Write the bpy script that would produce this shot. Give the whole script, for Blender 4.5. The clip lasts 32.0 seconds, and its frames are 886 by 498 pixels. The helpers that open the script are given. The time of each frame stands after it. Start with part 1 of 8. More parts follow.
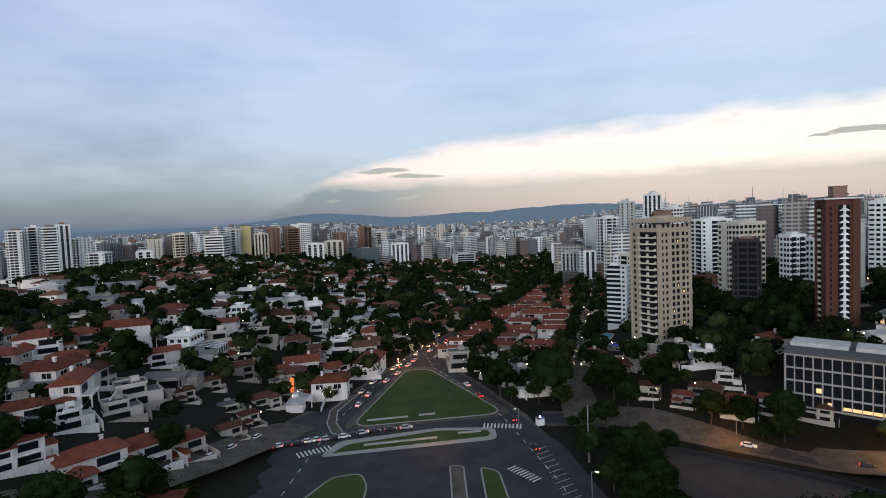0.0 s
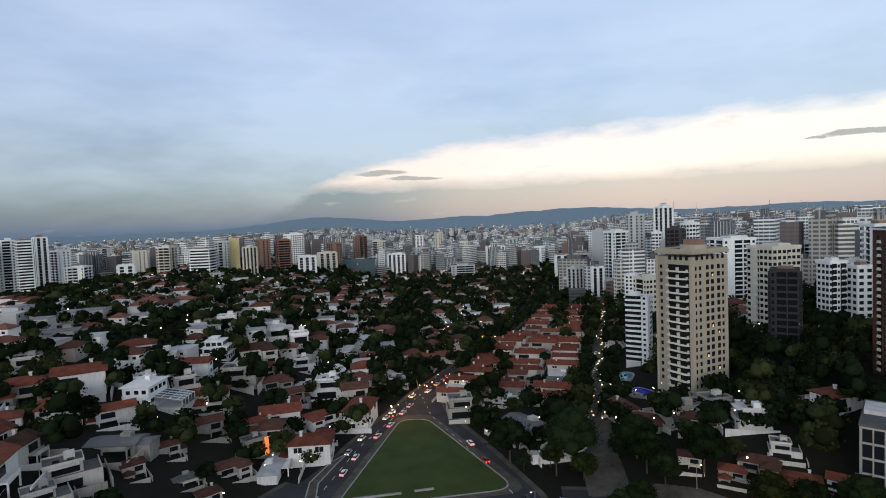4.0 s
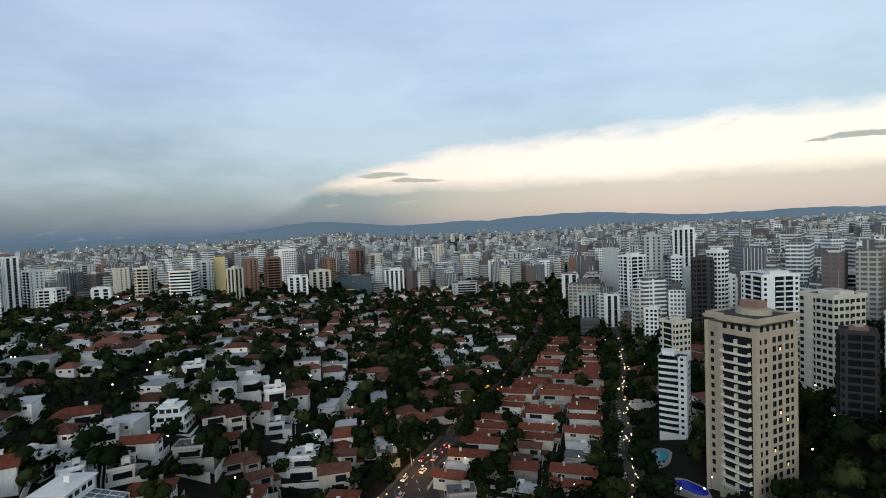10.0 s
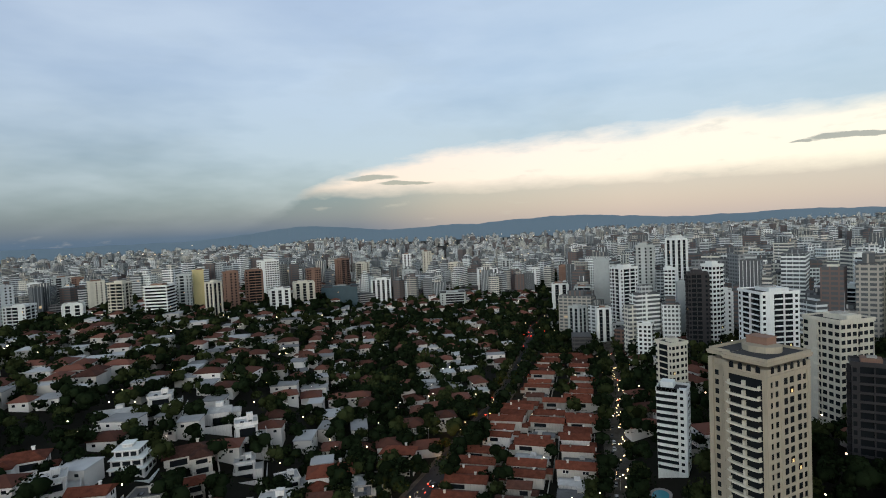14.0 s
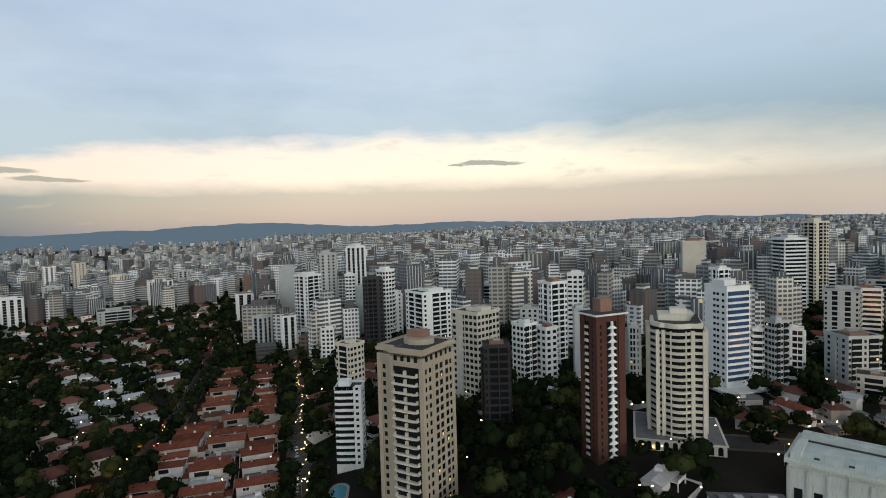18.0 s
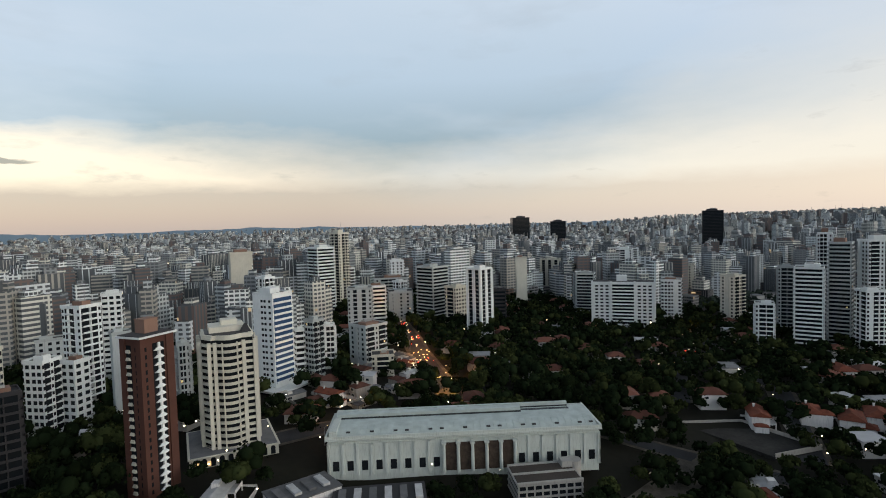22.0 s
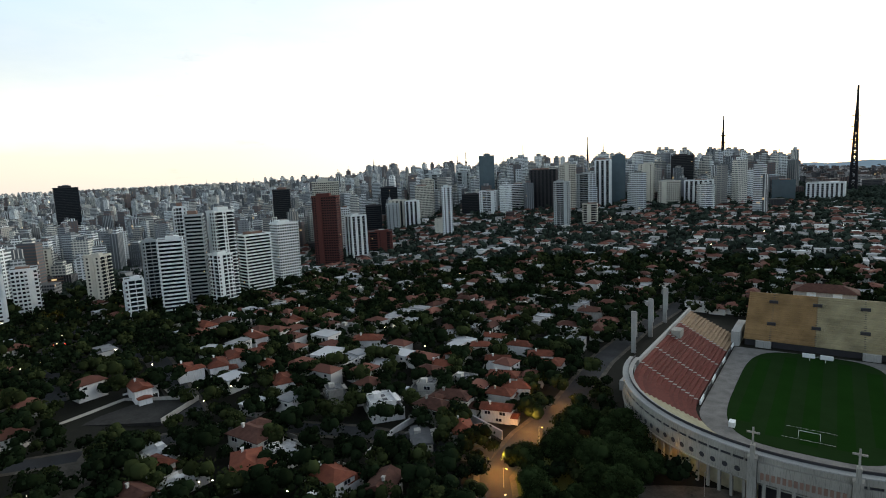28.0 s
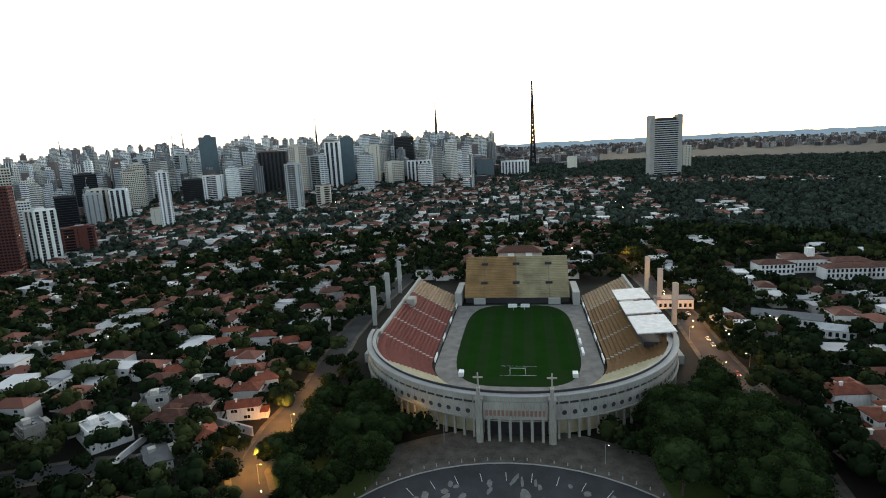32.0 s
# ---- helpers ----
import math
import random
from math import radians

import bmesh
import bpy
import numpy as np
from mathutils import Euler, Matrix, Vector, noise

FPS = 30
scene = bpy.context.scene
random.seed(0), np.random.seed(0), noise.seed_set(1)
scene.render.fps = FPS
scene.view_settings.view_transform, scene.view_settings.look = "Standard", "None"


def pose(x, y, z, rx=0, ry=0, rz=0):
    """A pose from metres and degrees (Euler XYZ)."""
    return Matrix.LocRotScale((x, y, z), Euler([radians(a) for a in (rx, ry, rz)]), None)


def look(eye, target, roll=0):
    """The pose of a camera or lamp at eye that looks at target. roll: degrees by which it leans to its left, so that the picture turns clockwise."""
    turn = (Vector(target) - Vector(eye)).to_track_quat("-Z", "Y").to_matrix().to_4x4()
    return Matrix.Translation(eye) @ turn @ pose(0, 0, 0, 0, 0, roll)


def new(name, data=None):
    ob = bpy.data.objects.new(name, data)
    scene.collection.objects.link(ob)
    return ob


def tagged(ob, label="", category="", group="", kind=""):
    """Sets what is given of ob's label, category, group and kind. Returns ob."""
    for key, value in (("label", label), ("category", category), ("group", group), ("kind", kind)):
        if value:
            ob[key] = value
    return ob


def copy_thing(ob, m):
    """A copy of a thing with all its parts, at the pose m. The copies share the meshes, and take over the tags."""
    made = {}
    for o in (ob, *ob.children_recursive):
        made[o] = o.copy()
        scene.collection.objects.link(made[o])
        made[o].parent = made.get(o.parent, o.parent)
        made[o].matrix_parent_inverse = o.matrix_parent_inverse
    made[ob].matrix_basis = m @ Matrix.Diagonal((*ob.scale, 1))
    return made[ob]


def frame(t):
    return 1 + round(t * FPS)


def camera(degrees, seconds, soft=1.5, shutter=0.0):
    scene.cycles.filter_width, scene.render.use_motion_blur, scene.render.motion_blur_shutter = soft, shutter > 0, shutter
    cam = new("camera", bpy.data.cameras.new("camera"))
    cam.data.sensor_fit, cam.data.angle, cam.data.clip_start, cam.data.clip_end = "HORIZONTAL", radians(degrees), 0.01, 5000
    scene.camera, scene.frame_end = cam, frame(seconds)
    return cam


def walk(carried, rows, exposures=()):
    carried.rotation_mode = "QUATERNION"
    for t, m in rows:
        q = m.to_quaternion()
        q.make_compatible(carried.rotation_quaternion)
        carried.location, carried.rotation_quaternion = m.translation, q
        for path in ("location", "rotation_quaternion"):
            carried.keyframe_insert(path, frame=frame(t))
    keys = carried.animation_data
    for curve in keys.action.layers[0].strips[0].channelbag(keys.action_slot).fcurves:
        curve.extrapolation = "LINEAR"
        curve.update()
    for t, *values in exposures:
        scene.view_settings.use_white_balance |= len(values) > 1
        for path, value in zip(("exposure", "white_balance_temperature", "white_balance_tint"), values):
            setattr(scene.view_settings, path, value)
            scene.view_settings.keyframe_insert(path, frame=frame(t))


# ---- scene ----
cam = camera(78.29, 32.0, soft=1.0)
PATH = [
    (0.0, pose(-9.13, -94.79, 73.00, 86.92, 2.28, 0.00)),
    (0.5, pose(-9.55, -89.53, 74.19, 86.92, 2.29, -0.09)),
    (1.0, pose(-9.56, -84.59, 75.54, 86.95, 2.27, -0.03)),
    (1.5, pose(-9.46, -80.16, 76.96, 86.96, 2.22, -0.01)),
    (2.0, pose(-9.49, -76.23, 78.39, 87.00, 2.32, -0.14)),
    (2.5, pose(-9.52, -72.60, 79.82, 87.01, 2.25, -0.19)),
    (3.0, pose(-9.40, -68.98, 81.31, 87.02, 2.18, -0.14)),
    (3.5, pose(-9.44, -65.24, 82.81, 87.09, 2.27, -0.23)),
    (5.5, pose(-8.95, -49.95, 88.67, 87.20, 2.32, -0.20)),
    (6.0, pose(-8.74, -46.07, 90.26, 87.22, 2.39, -0.21)),
    (6.5, pose(-8.66, -42.18, 92.06, 87.18, 2.20, -0.12)),
    (7.0, pose(-8.67, -38.34, 93.80, 87.17, 2.23, -0.17)),
    (7.5, pose(-8.49, -34.63, 95.40, 87.19, 2.12, -0.15)),
    (8.0, pose(-8.18, -30.93, 96.90, 87.21, 2.13, -0.16)),
    (8.5, pose(-7.79, -27.11, 98.20, 87.26, 2.11, -0.17)),
    (9.0, pose(-7.35, -23.29, 99.51, 87.31, 2.11, 0.02)),
    (9.5, pose(-7.22, -19.69, 100.95, 87.31, 2.10, -0.04)),
    (10.0, pose(-7.37, -16.25, 102.34, 87.37, 2.21, -0.11)),
    (10.5, pose(-7.20, -13.04, 103.79, 87.40, 2.20, -0.05)),
    (11.0, pose(-7.00, -9.98, 105.46, 87.40, 2.17, -0.01)),
    (11.5, pose(-6.90, -7.05, 107.20, 87.41, 2.09, -0.13)),
    (12.0, pose(-6.91, -4.04, 108.76, 87.36, 2.10, -0.03)),
    (12.5, pose(-7.13, -1.08, 109.88, 87.42, 2.01, -0.14)),
    (13.0, pose(-6.91, 1.10, 110.53, 87.43, 2.09, -0.33)),
    (13.5, pose(-5.41, 1.49, 110.67, 87.53, 2.38, -0.47)),
    (15.5, pose(0.00, 0.00, 110.00, 87.47, 1.88, -8.05)),
    (16.0, pose(0.00, 0.00, 110.00, 87.15, 1.30, -11.90)),
    (16.5, pose(0.00, 0.00, 110.00, 87.18, 1.40, -16.52)),
    (17.0, pose(0.00, 0.00, 110.00, 87.23, 1.49, -21.46)),
    (17.5, pose(0.00, 0.00, 110.00, 87.24, 1.54, -26.71)),
    (18.0, pose(0.00, 0.00, 110.00, 87.26, 1.66, -33.10)),
    (18.5, pose(0.00, 0.00, 110.00, 87.29, 1.55, -39.43)),
    (19.0, pose(0.00, 0.00, 110.00, 87.35, 1.79, -44.75)),
    (19.5, pose(0.00, 0.00, 110.00, 87.31, 1.64, -50.03)),
    (20.0, pose(0.00, 0.00, 110.00, 87.35, 1.63, -55.34)),
    (20.5, pose(0.00, 0.00, 110.00, 87.36, 1.69, -61.11)),
    (21.0, pose(0.00, 0.00, 110.00, 87.34, 1.76, -67.10)),
    (21.5, pose(0.00, 0.00, 110.00, 87.37, 1.64, -72.89)),
    (22.0, pose(0.00, 0.00, 110.00, 87.18, 1.60, -78.28)),
    (22.5, pose(0.00, 0.00, 110.00, 86.91, 1.63, -83.69)),
    (23.0, pose(0.00, 0.00, 110.00, 86.61, 1.67, -89.20)),
    (23.5, pose(0.00, 0.00, 110.00, 86.23, 1.78, -94.85)),
    (24.0, pose(0.00, 0.00, 110.00, 85.83, 1.73, -100.23)),
    (24.5, pose(0.00, 0.00, 110.00, 85.42, 1.82, -105.35)),
    (25.0, pose(0.00, 0.00, 110.00, 84.97, 1.82, -110.43)),
    (25.5, pose(0.00, 0.00, 110.00, 84.49, 1.72, -115.46)),
    (26.0, pose(0.00, 0.00, 110.00, 84.04, 1.76, -120.58)),
    (26.5, pose(0.00, 0.00, 110.00, 83.61, 1.88, -125.79)),
    (28.5, pose(0.00, 0.00, 110.00, 81.90, 2.62, -143.01)),
    (29.0, pose(0.00, 0.00, 110.00, 81.48, 2.64, -146.58)),
    (29.5, pose(0.00, 0.00, 110.00, 81.06, 2.65, -150.08)),
    (30.0, pose(0.00, 0.00, 110.00, 80.65, 2.71, -153.56)),
    (30.5, pose(0.00, 0.00, 110.00, 80.27, 2.79, -156.98)),
    (31.0, pose(0.00, 0.00, 110.00, 79.87, 2.91, -160.46)),
    (31.5, pose(0.00, 0.00, 110.00, 79.44, 2.90, -164.03)),
    (32.0, pose(0.00, 0.00, 110.00, 79.17, 2.89, -166.76)),
]
EXPOSURES = [(0.0, 0.0, 6400, 16), (6.0, 0.0, 6450, 11), (13.0, -0.05, 6650, 8), (16.0, -0.14, 6850, 9), (20.0, -0.05, 7050, 11), (23.0, -0.05, 7000, 11), (26.0, 0.06, 6850, 9), (29.0, 0.62, 6950, 7), (32.0, 0.9, 7000, 6)]
walk(cam, PATH, EXPOSURES)

# ---- world: an overcast evening sky with a bright gap low over the horizon ----
world = bpy.data.worlds.new("evening_sky")
scene.world = world
world.use_nodes = True
WN, WL = world.node_tree.nodes, world.node_tree.links
WN.clear()


def wmath(op, a, b=None, c=None):
    n = WN.new("ShaderNodeMath")
    n.operation = op
    for i, v in enumerate((a, b, c)):
        if v is None:
            continue
        if isinstance(v, (int, float)):
            n.inputs[i].default_value = v
        else:
            WL.new(v, n.inputs[i])
    return n.outputs[0]


def wramp(value, stops, mode="LINEAR"):
    n = WN.new("ShaderNodeValToRGB")
    n.color_ramp.interpolation = mode
    els = n.color_ramp.elements
    while len(els) < len(stops):
        els.new(0.5)
    for e, (p, c) in zip(els, stops):
        e.position, e.color = p, (*c, 1) if len(c) == 3 else c
    WL.new(value, n.inputs[0])
    return n.outputs[0]


def wmix(fac, a, b):
    n = WN.new("ShaderNodeMix")
    n.data_type = "RGBA"
    for s, v in ((n.inputs[0], fac), (n.inputs[6], a), (n.inputs[7], b)):
        if isinstance(v, tuple):
            s.default_value = (*v, 1)
        elif isinstance(v, (int, float)):
            s.default_value = v
        else:
            WL.new(v, s)
    return n.outputs[2]


coord = WN.new("ShaderNodeTexCoord").outputs["Generated"]
sep = WN.new("ShaderNodeSeparateXYZ")
WL.new(coord, sep.inputs[0])
DX, DY, DZ = sep.outputs
azim = wmath("MULTIPLY", wmath("ARCTAN2", DX, DY), 57.2958)
azim = wmath("ADD", azim, wmath("MULTIPLY", wmath("LESS_THAN", azim, -110.0), 360.0))
elev = wmath("MULTIPLY", wmath("ARCSINE", DZ), 57.2958)
# cloud texture, stretched along the horizon
stretch = WN.new("ShaderNodeVectorMath")
stretch.operation = "MULTIPLY"
stretch.inputs[1].default_value = (1, 1, 3.6)
WL.new(coord, stretch.inputs[0])


def wnoise(scale, detail, rough=0.55):
    n = WN.new("ShaderNodeTexNoise")
    n.inputs["Scale"].default_value, n.inputs["Detail"].default_value, n.inputs["Roughness"].default_value = scale, detail, rough
    WL.new(stretch.outputs[0], n.inputs["Vector"])
    return n.outputs[0]


big, mid, fine = wnoise(1.6, 5), wnoise(4.5, 6), wnoise(11.0, 7, 0.6)
spot = wmath("MULTIPLY_ADD", azim, 1 / 320, 110 / 320)


def at(deg):
    return (deg + 110) / 320


# upper edge of the bright gap by compass bearing, as a share of 90 degrees
edge = wramp(spot, [(at(a), (e / 90,) * 3) for a, e in (
    (-20, -4), (-11.5, 4.6), (-5, 6.4), (2, 7.3), (12, 7.7), (28, 8.9), (42, 8.6), (52, 7.7), (66, 6.6), (76, 4.6), (86, 5.2), (94, 7.4), (102, 10.8), (114, 14.6), (124, 19), (140, 27))])
edge = wmath("MULTIPLY", edge, 90.0)
edge = wmath("ADD", edge, wmath("MULTIPLY", wmath("SUBTRACT", fine, 0.5), 2.6))
edge = wmath("ADD", edge, wmath("MULTIPLY", wmath("SUBTRACT", mid, 0.5), 2.2))
soft = wramp(spot, [(at(-12), (0.006,) * 3), (at(40), (0.010,) * 3), (at(60), (0.035,) * 3), (at(95), (0.05,) * 3), (at(125), (0.12,) * 3)])
gap = wmath("MULTIPLY_ADD", wmath("DIVIDE", wmath("SUBTRACT", edge, elev), wmath("MULTIPLY", soft, 90.0)), 0.5, 0.5)
gap = wmath("MINIMUM", wmath("MAXIMUM", gap, 0.0), 1.0)
low = wmath("MINIMUM", wmath("MAXIMUM", wmath("DIVIDE", wmath("SUBTRACT", elev, wmath("MULTIPLY_ADD", fine, 1.6, 2.4)), 1.6), 0.0), 1.0)
# thin grey streaks inside the gap
streak = wmath("MINIMUM", wmath("MAXIMUM", wmath("MULTIPLY", wmath("SUBTRACT", fine, 0.60), 7.0), 0.0), 1.0)
streak = wmath("MULTIPLY", streak, wramp(spot, [(at(80), (0.5,) * 3), (at(118), (0.5,) * 3), (at(140), (0.4,) * 3), (at(165), (0.05,) * 3)]))
deck = wramp(wmath("DIVIDE", elev, 60.0), [(0.0, (0.105, 0.20, 0.32)), (0.10, (0.18, 0.28, 0.415)), (0.24, (0.43, 0.56, 0.80)), (0.40, (0.56, 0.68, 0.92)), (0.58, (0.17, 0.205, 0.265)), (1.0, (0.05, 0.06, 0.078))])
east = wramp(spot, [(at(-40), (0.72, 0.73, 0.76)), (at(0), (0.78, 0.80, 0.82)), (at(45), (0.98, 1.0, 0.92)), (at(90), (1.08, 1.08, 0.98)), (at(125), (1.2, 1.16, 1.08)), (at(146), (1.25, 1.2, 1.1)), (at(165), (1.9, 1.8, 1.6))])
tint = WN.new("ShaderNodeVectorMath")
tint.operation = "MULTIPLY"
WL.new(deck, tint.inputs[0])
WL.new(east, tint.inputs[1])
deck = tint.outputs[0]
deck = wmix(wmath("MINIMUM", wmath("MAXIMUM", wmath("MULTIPLY", wmath("SUBTRACT", big, 0.42), 2.6), 0.0), 0.55), deck, (0.60, 0.70, 0.86))
deck = wmix(wmath("MINIMUM", wmath("MAXIMUM", wmath("MULTIPLY", wmath("SUBTRACT", mid, 0.54), 1.2), 0.0), 0.2), deck, (0.36, 0.42, 0.50))
glow = wramp(spot, [(at(-15), (0.86, 0.67, 0.62)), (at(10), (1.0, 0.83, 0.77)), (at(30), (1.03, 0.90, 0.80)), (at(45), (1.05, 0.95, 0.82)), (at(66), (0.90, 0.80, 0.73)), (at(95), (0.88, 0.86, 0.83)), (at(118), (0.86, 0.83, 0.80)), (at(140), (0.94, 0.92, 0.90)), (at(165), (1.58, 1.64, 1.74)), (at(205), (1.65, 1.72, 1.82))])
base = wramp(spot, [(at(-20), (0.03, 0.12, 0.255)), (at(-8), (0.09, 0.165, 0.285)), (at(2), (0.37, 0.35, 0.39)), (at(20), (0.55, 0.47, 0.48)), (at(66), (0.53, 0.48, 0.485)), (at(90), (0.66, 0.615, 0.60)), (at(118), (0.80, 0.725, 0.69)), (at(145), (1.0, 0.96, 0.93)), (at(205), (1.05, 1.06, 1.06))])
# three small dark cloud bars seen against the gap


def bar(mid_az, mid_el, half_az, half_el):
    a = wmath("POWER", wmath("DIVIDE", wmath("SUBTRACT", azim, mid_az), half_az), 2.0)
    wave = wmath("MULTIPLY_ADD", wmath("SUBTRACT", fine, 0.5), 1.2, mid_el)
    b = wmath("POWER", wmath("DIVIDE", wmath("SUBTRACT", elev, wave), half_el), 2.0)
    return wmath("MINIMUM", wmath("MAXIMUM", wmath("MULTIPLY", wmath("SUBTRACT", 1.0, wmath("ADD", a, b)), 2.0), 0.0), 1.0)


bars = wmath("MAXIMUM", wmath("MAXIMUM", bar(38.3, 6.0, 3.9, 0.27), bar(34.6, 5.9, 1.0, 0.14)), wmath("MAXIMUM", bar(-6.0, 5.2, 3.0, 0.30), bar(-2.5, 4.6, 3.2, 0.22)))
high = wmath("MINIMUM", wmath("MAXIMUM", wmath("DIVIDE", wmath("SUBTRACT", elev, wmath("MULTIPLY_ADD", mid, 12.0, 0.0)), 16.0), 0.0), 0.9)
high = wmath("MULTIPLY", high, wramp(spot, [(at(70), (0.0,) * 3), (at(95), (1.0,) * 3), (at(146), (1.0,) * 3), (at(166), (0.0,) * 3)]))
glow = wmix(high, glow, (0.56, 0.65, 0.75))
bright = wmix(wmath("MULTIPLY", bars, 0.9), wmix(streak, wmix(low, base, glow), (0.50, 0.49, 0.50)), (0.26, 0.25, 0.27))
lower = wmath("MINIMUM", wmath("MAXIMUM", wmath("MULTIPLY_ADD", elev, -1 / 5, 1.0), 0.0), 1.0)
sky_col = wmix(gap, wmix(wmath("MULTIPLY", lower, 0.85), deck, base), bright)
nishita = WN.new("ShaderNodeTexSky")
nishita.sky_type, nishita.sun_disc = "NISHITA", False
nishita.sun_elevation, nishita.sun_rotation = radians(7), radians(188)
bg_cloud, bg_sky, add, out = (WN.new(k) for k in ("ShaderNodeBackground", "ShaderNodeBackground", "ShaderNodeAddShader", "ShaderNodeOutputWorld"))
WL.new(sky_col, bg_cloud.inputs[0])
bg_cloud.inputs[1].default_value = 0.93
WL.new(nishita.outputs[0], bg_sky.inputs[0])
bg_sky.inputs[1].default_value = 0.05
WL.new(bg_cloud.outputs[0], add.inputs[0])
WL.new(bg_sky.outputs[0], add.inputs[1])
WL.new(add.outputs[0], out.inputs[0])

sun_lamp = bpy.data.lights.new("sun", "SUN")
sun_lamp.energy, sun_lamp.angle, sun_lamp.color = 0.5, radians(25), (0.97, 0.99, 1.0)
new("sun", sun_lamp).matrix_world = look((-75, -540, 170), (0, 0, 0))

# ---- materials ----
def material(name, colour, rough=0.8, var=0.25, scale=0.4, bump=0.15, fine=6.0, each=0.0, metal=0.0, spec=0.15, dirt=0.0, island=0.0):
    """A surface with grain at two scales; each: how far objects differ, island: how far loose pieces differ; dirt: dark streaks down the wall."""
    m = bpy.data.materials.new(name)
    m.use_nodes = True
    N, L = m.node_tree.nodes, m.node_tree.links
    b = N["Principled BSDF"]
    b.inputs["Roughness"].default_value, b.inputs["Metallic"].default_value = rough, metal
    b.inputs["Specular IOR Level"].default_value = spec
    geo = N.new("ShaderNodeNewGeometry")
    n1, n2 = N.new("ShaderNodeTexNoise"), N.new("ShaderNodeTexNoise")
    for n, s, d in ((n1, scale, 4), (n2, fine, 6)):
        n.inputs["Scale"].default_value, n.inputs["Detail"].default_value = s, d
        L.new(geo.outputs["Position"], n.inputs["Vector"])

    def mth(op, a, c):
        k = N.new("ShaderNodeMath")
        k.operation = op
        for i, v in enumerate((a, c)):
            if isinstance(v, (int, float)):
                k.inputs[i].default_value = v
            else:
                L.new(v, k.inputs[i])
        return k.outputs[0]

    f = mth("ADD", mth("MULTIPLY", mth("SUBTRACT", n1.outputs[0], 0.5), var * 2.2), mth("MULTIPLY", mth("SUBTRACT", n2.outputs[0], 0.5), var * 1.2))
    if each:
        oi = N.new("ShaderNodeObjectInfo")
        f = mth("ADD", f, mth("MULTIPLY", mth("SUBTRACT", oi.outputs["Random"], 0.5), each * 2))
    if island:
        f = mth("ADD", f, mth("MULTIPLY", mth("SUBTRACT", geo.outputs["Random Per Island"], 0.5), island * 2))
    if dirt:
        st = N.new("ShaderNodeTexNoise")
        mp = N.new("ShaderNodeMapping")
        mp.inputs["Scale"].default_value = (0.9, 0.9, 0.06)
        L.new(geo.outputs["Position"], mp.inputs[0])
        L.new(mp.outputs[0], st.inputs["Vector"])
        st.inputs["Detail"].default_value = 5
        f = mth("SUBTRACT", f, mth("MULTIPLY", mth("MAXIMUM", mth("SUBTRACT", st.outputs[0], 0.5), 0.0), dirt * 4))
    f = mth("MAXIMUM", mth("ADD", f, 1.0), 0.12)
    v = N.new("ShaderNodeVectorMath")
    v.operation = "SCALE"
    v.inputs[0].default_value = colour
    L.new(f, v.inputs["Scale"])
    L.new(v.outputs[0], b.inputs["Base Color"])
    if bump:
        bp = N.new("ShaderNodeBump")
        bp.inputs["Strength"].default_value, bp.inputs["Distance"].default_value = bump, 0.08
        L.new(n2.outputs[0], bp.inputs["Height"])
        L.new(bp.outputs[0], b.inputs["Normal"])
    return m


def lit(name, colour, strength):
    m = bpy.data.materials.new(name)
    m.use_nodes = True
    b = m.node_tree.nodes["Principled BSDF"]
    b.inputs["Base Color"].default_value = (*colour, 1)
    b.inputs["Emission Color"].default_value, b.inputs["Emission Strength"].default_value = (*colour, 1), strength
    return m


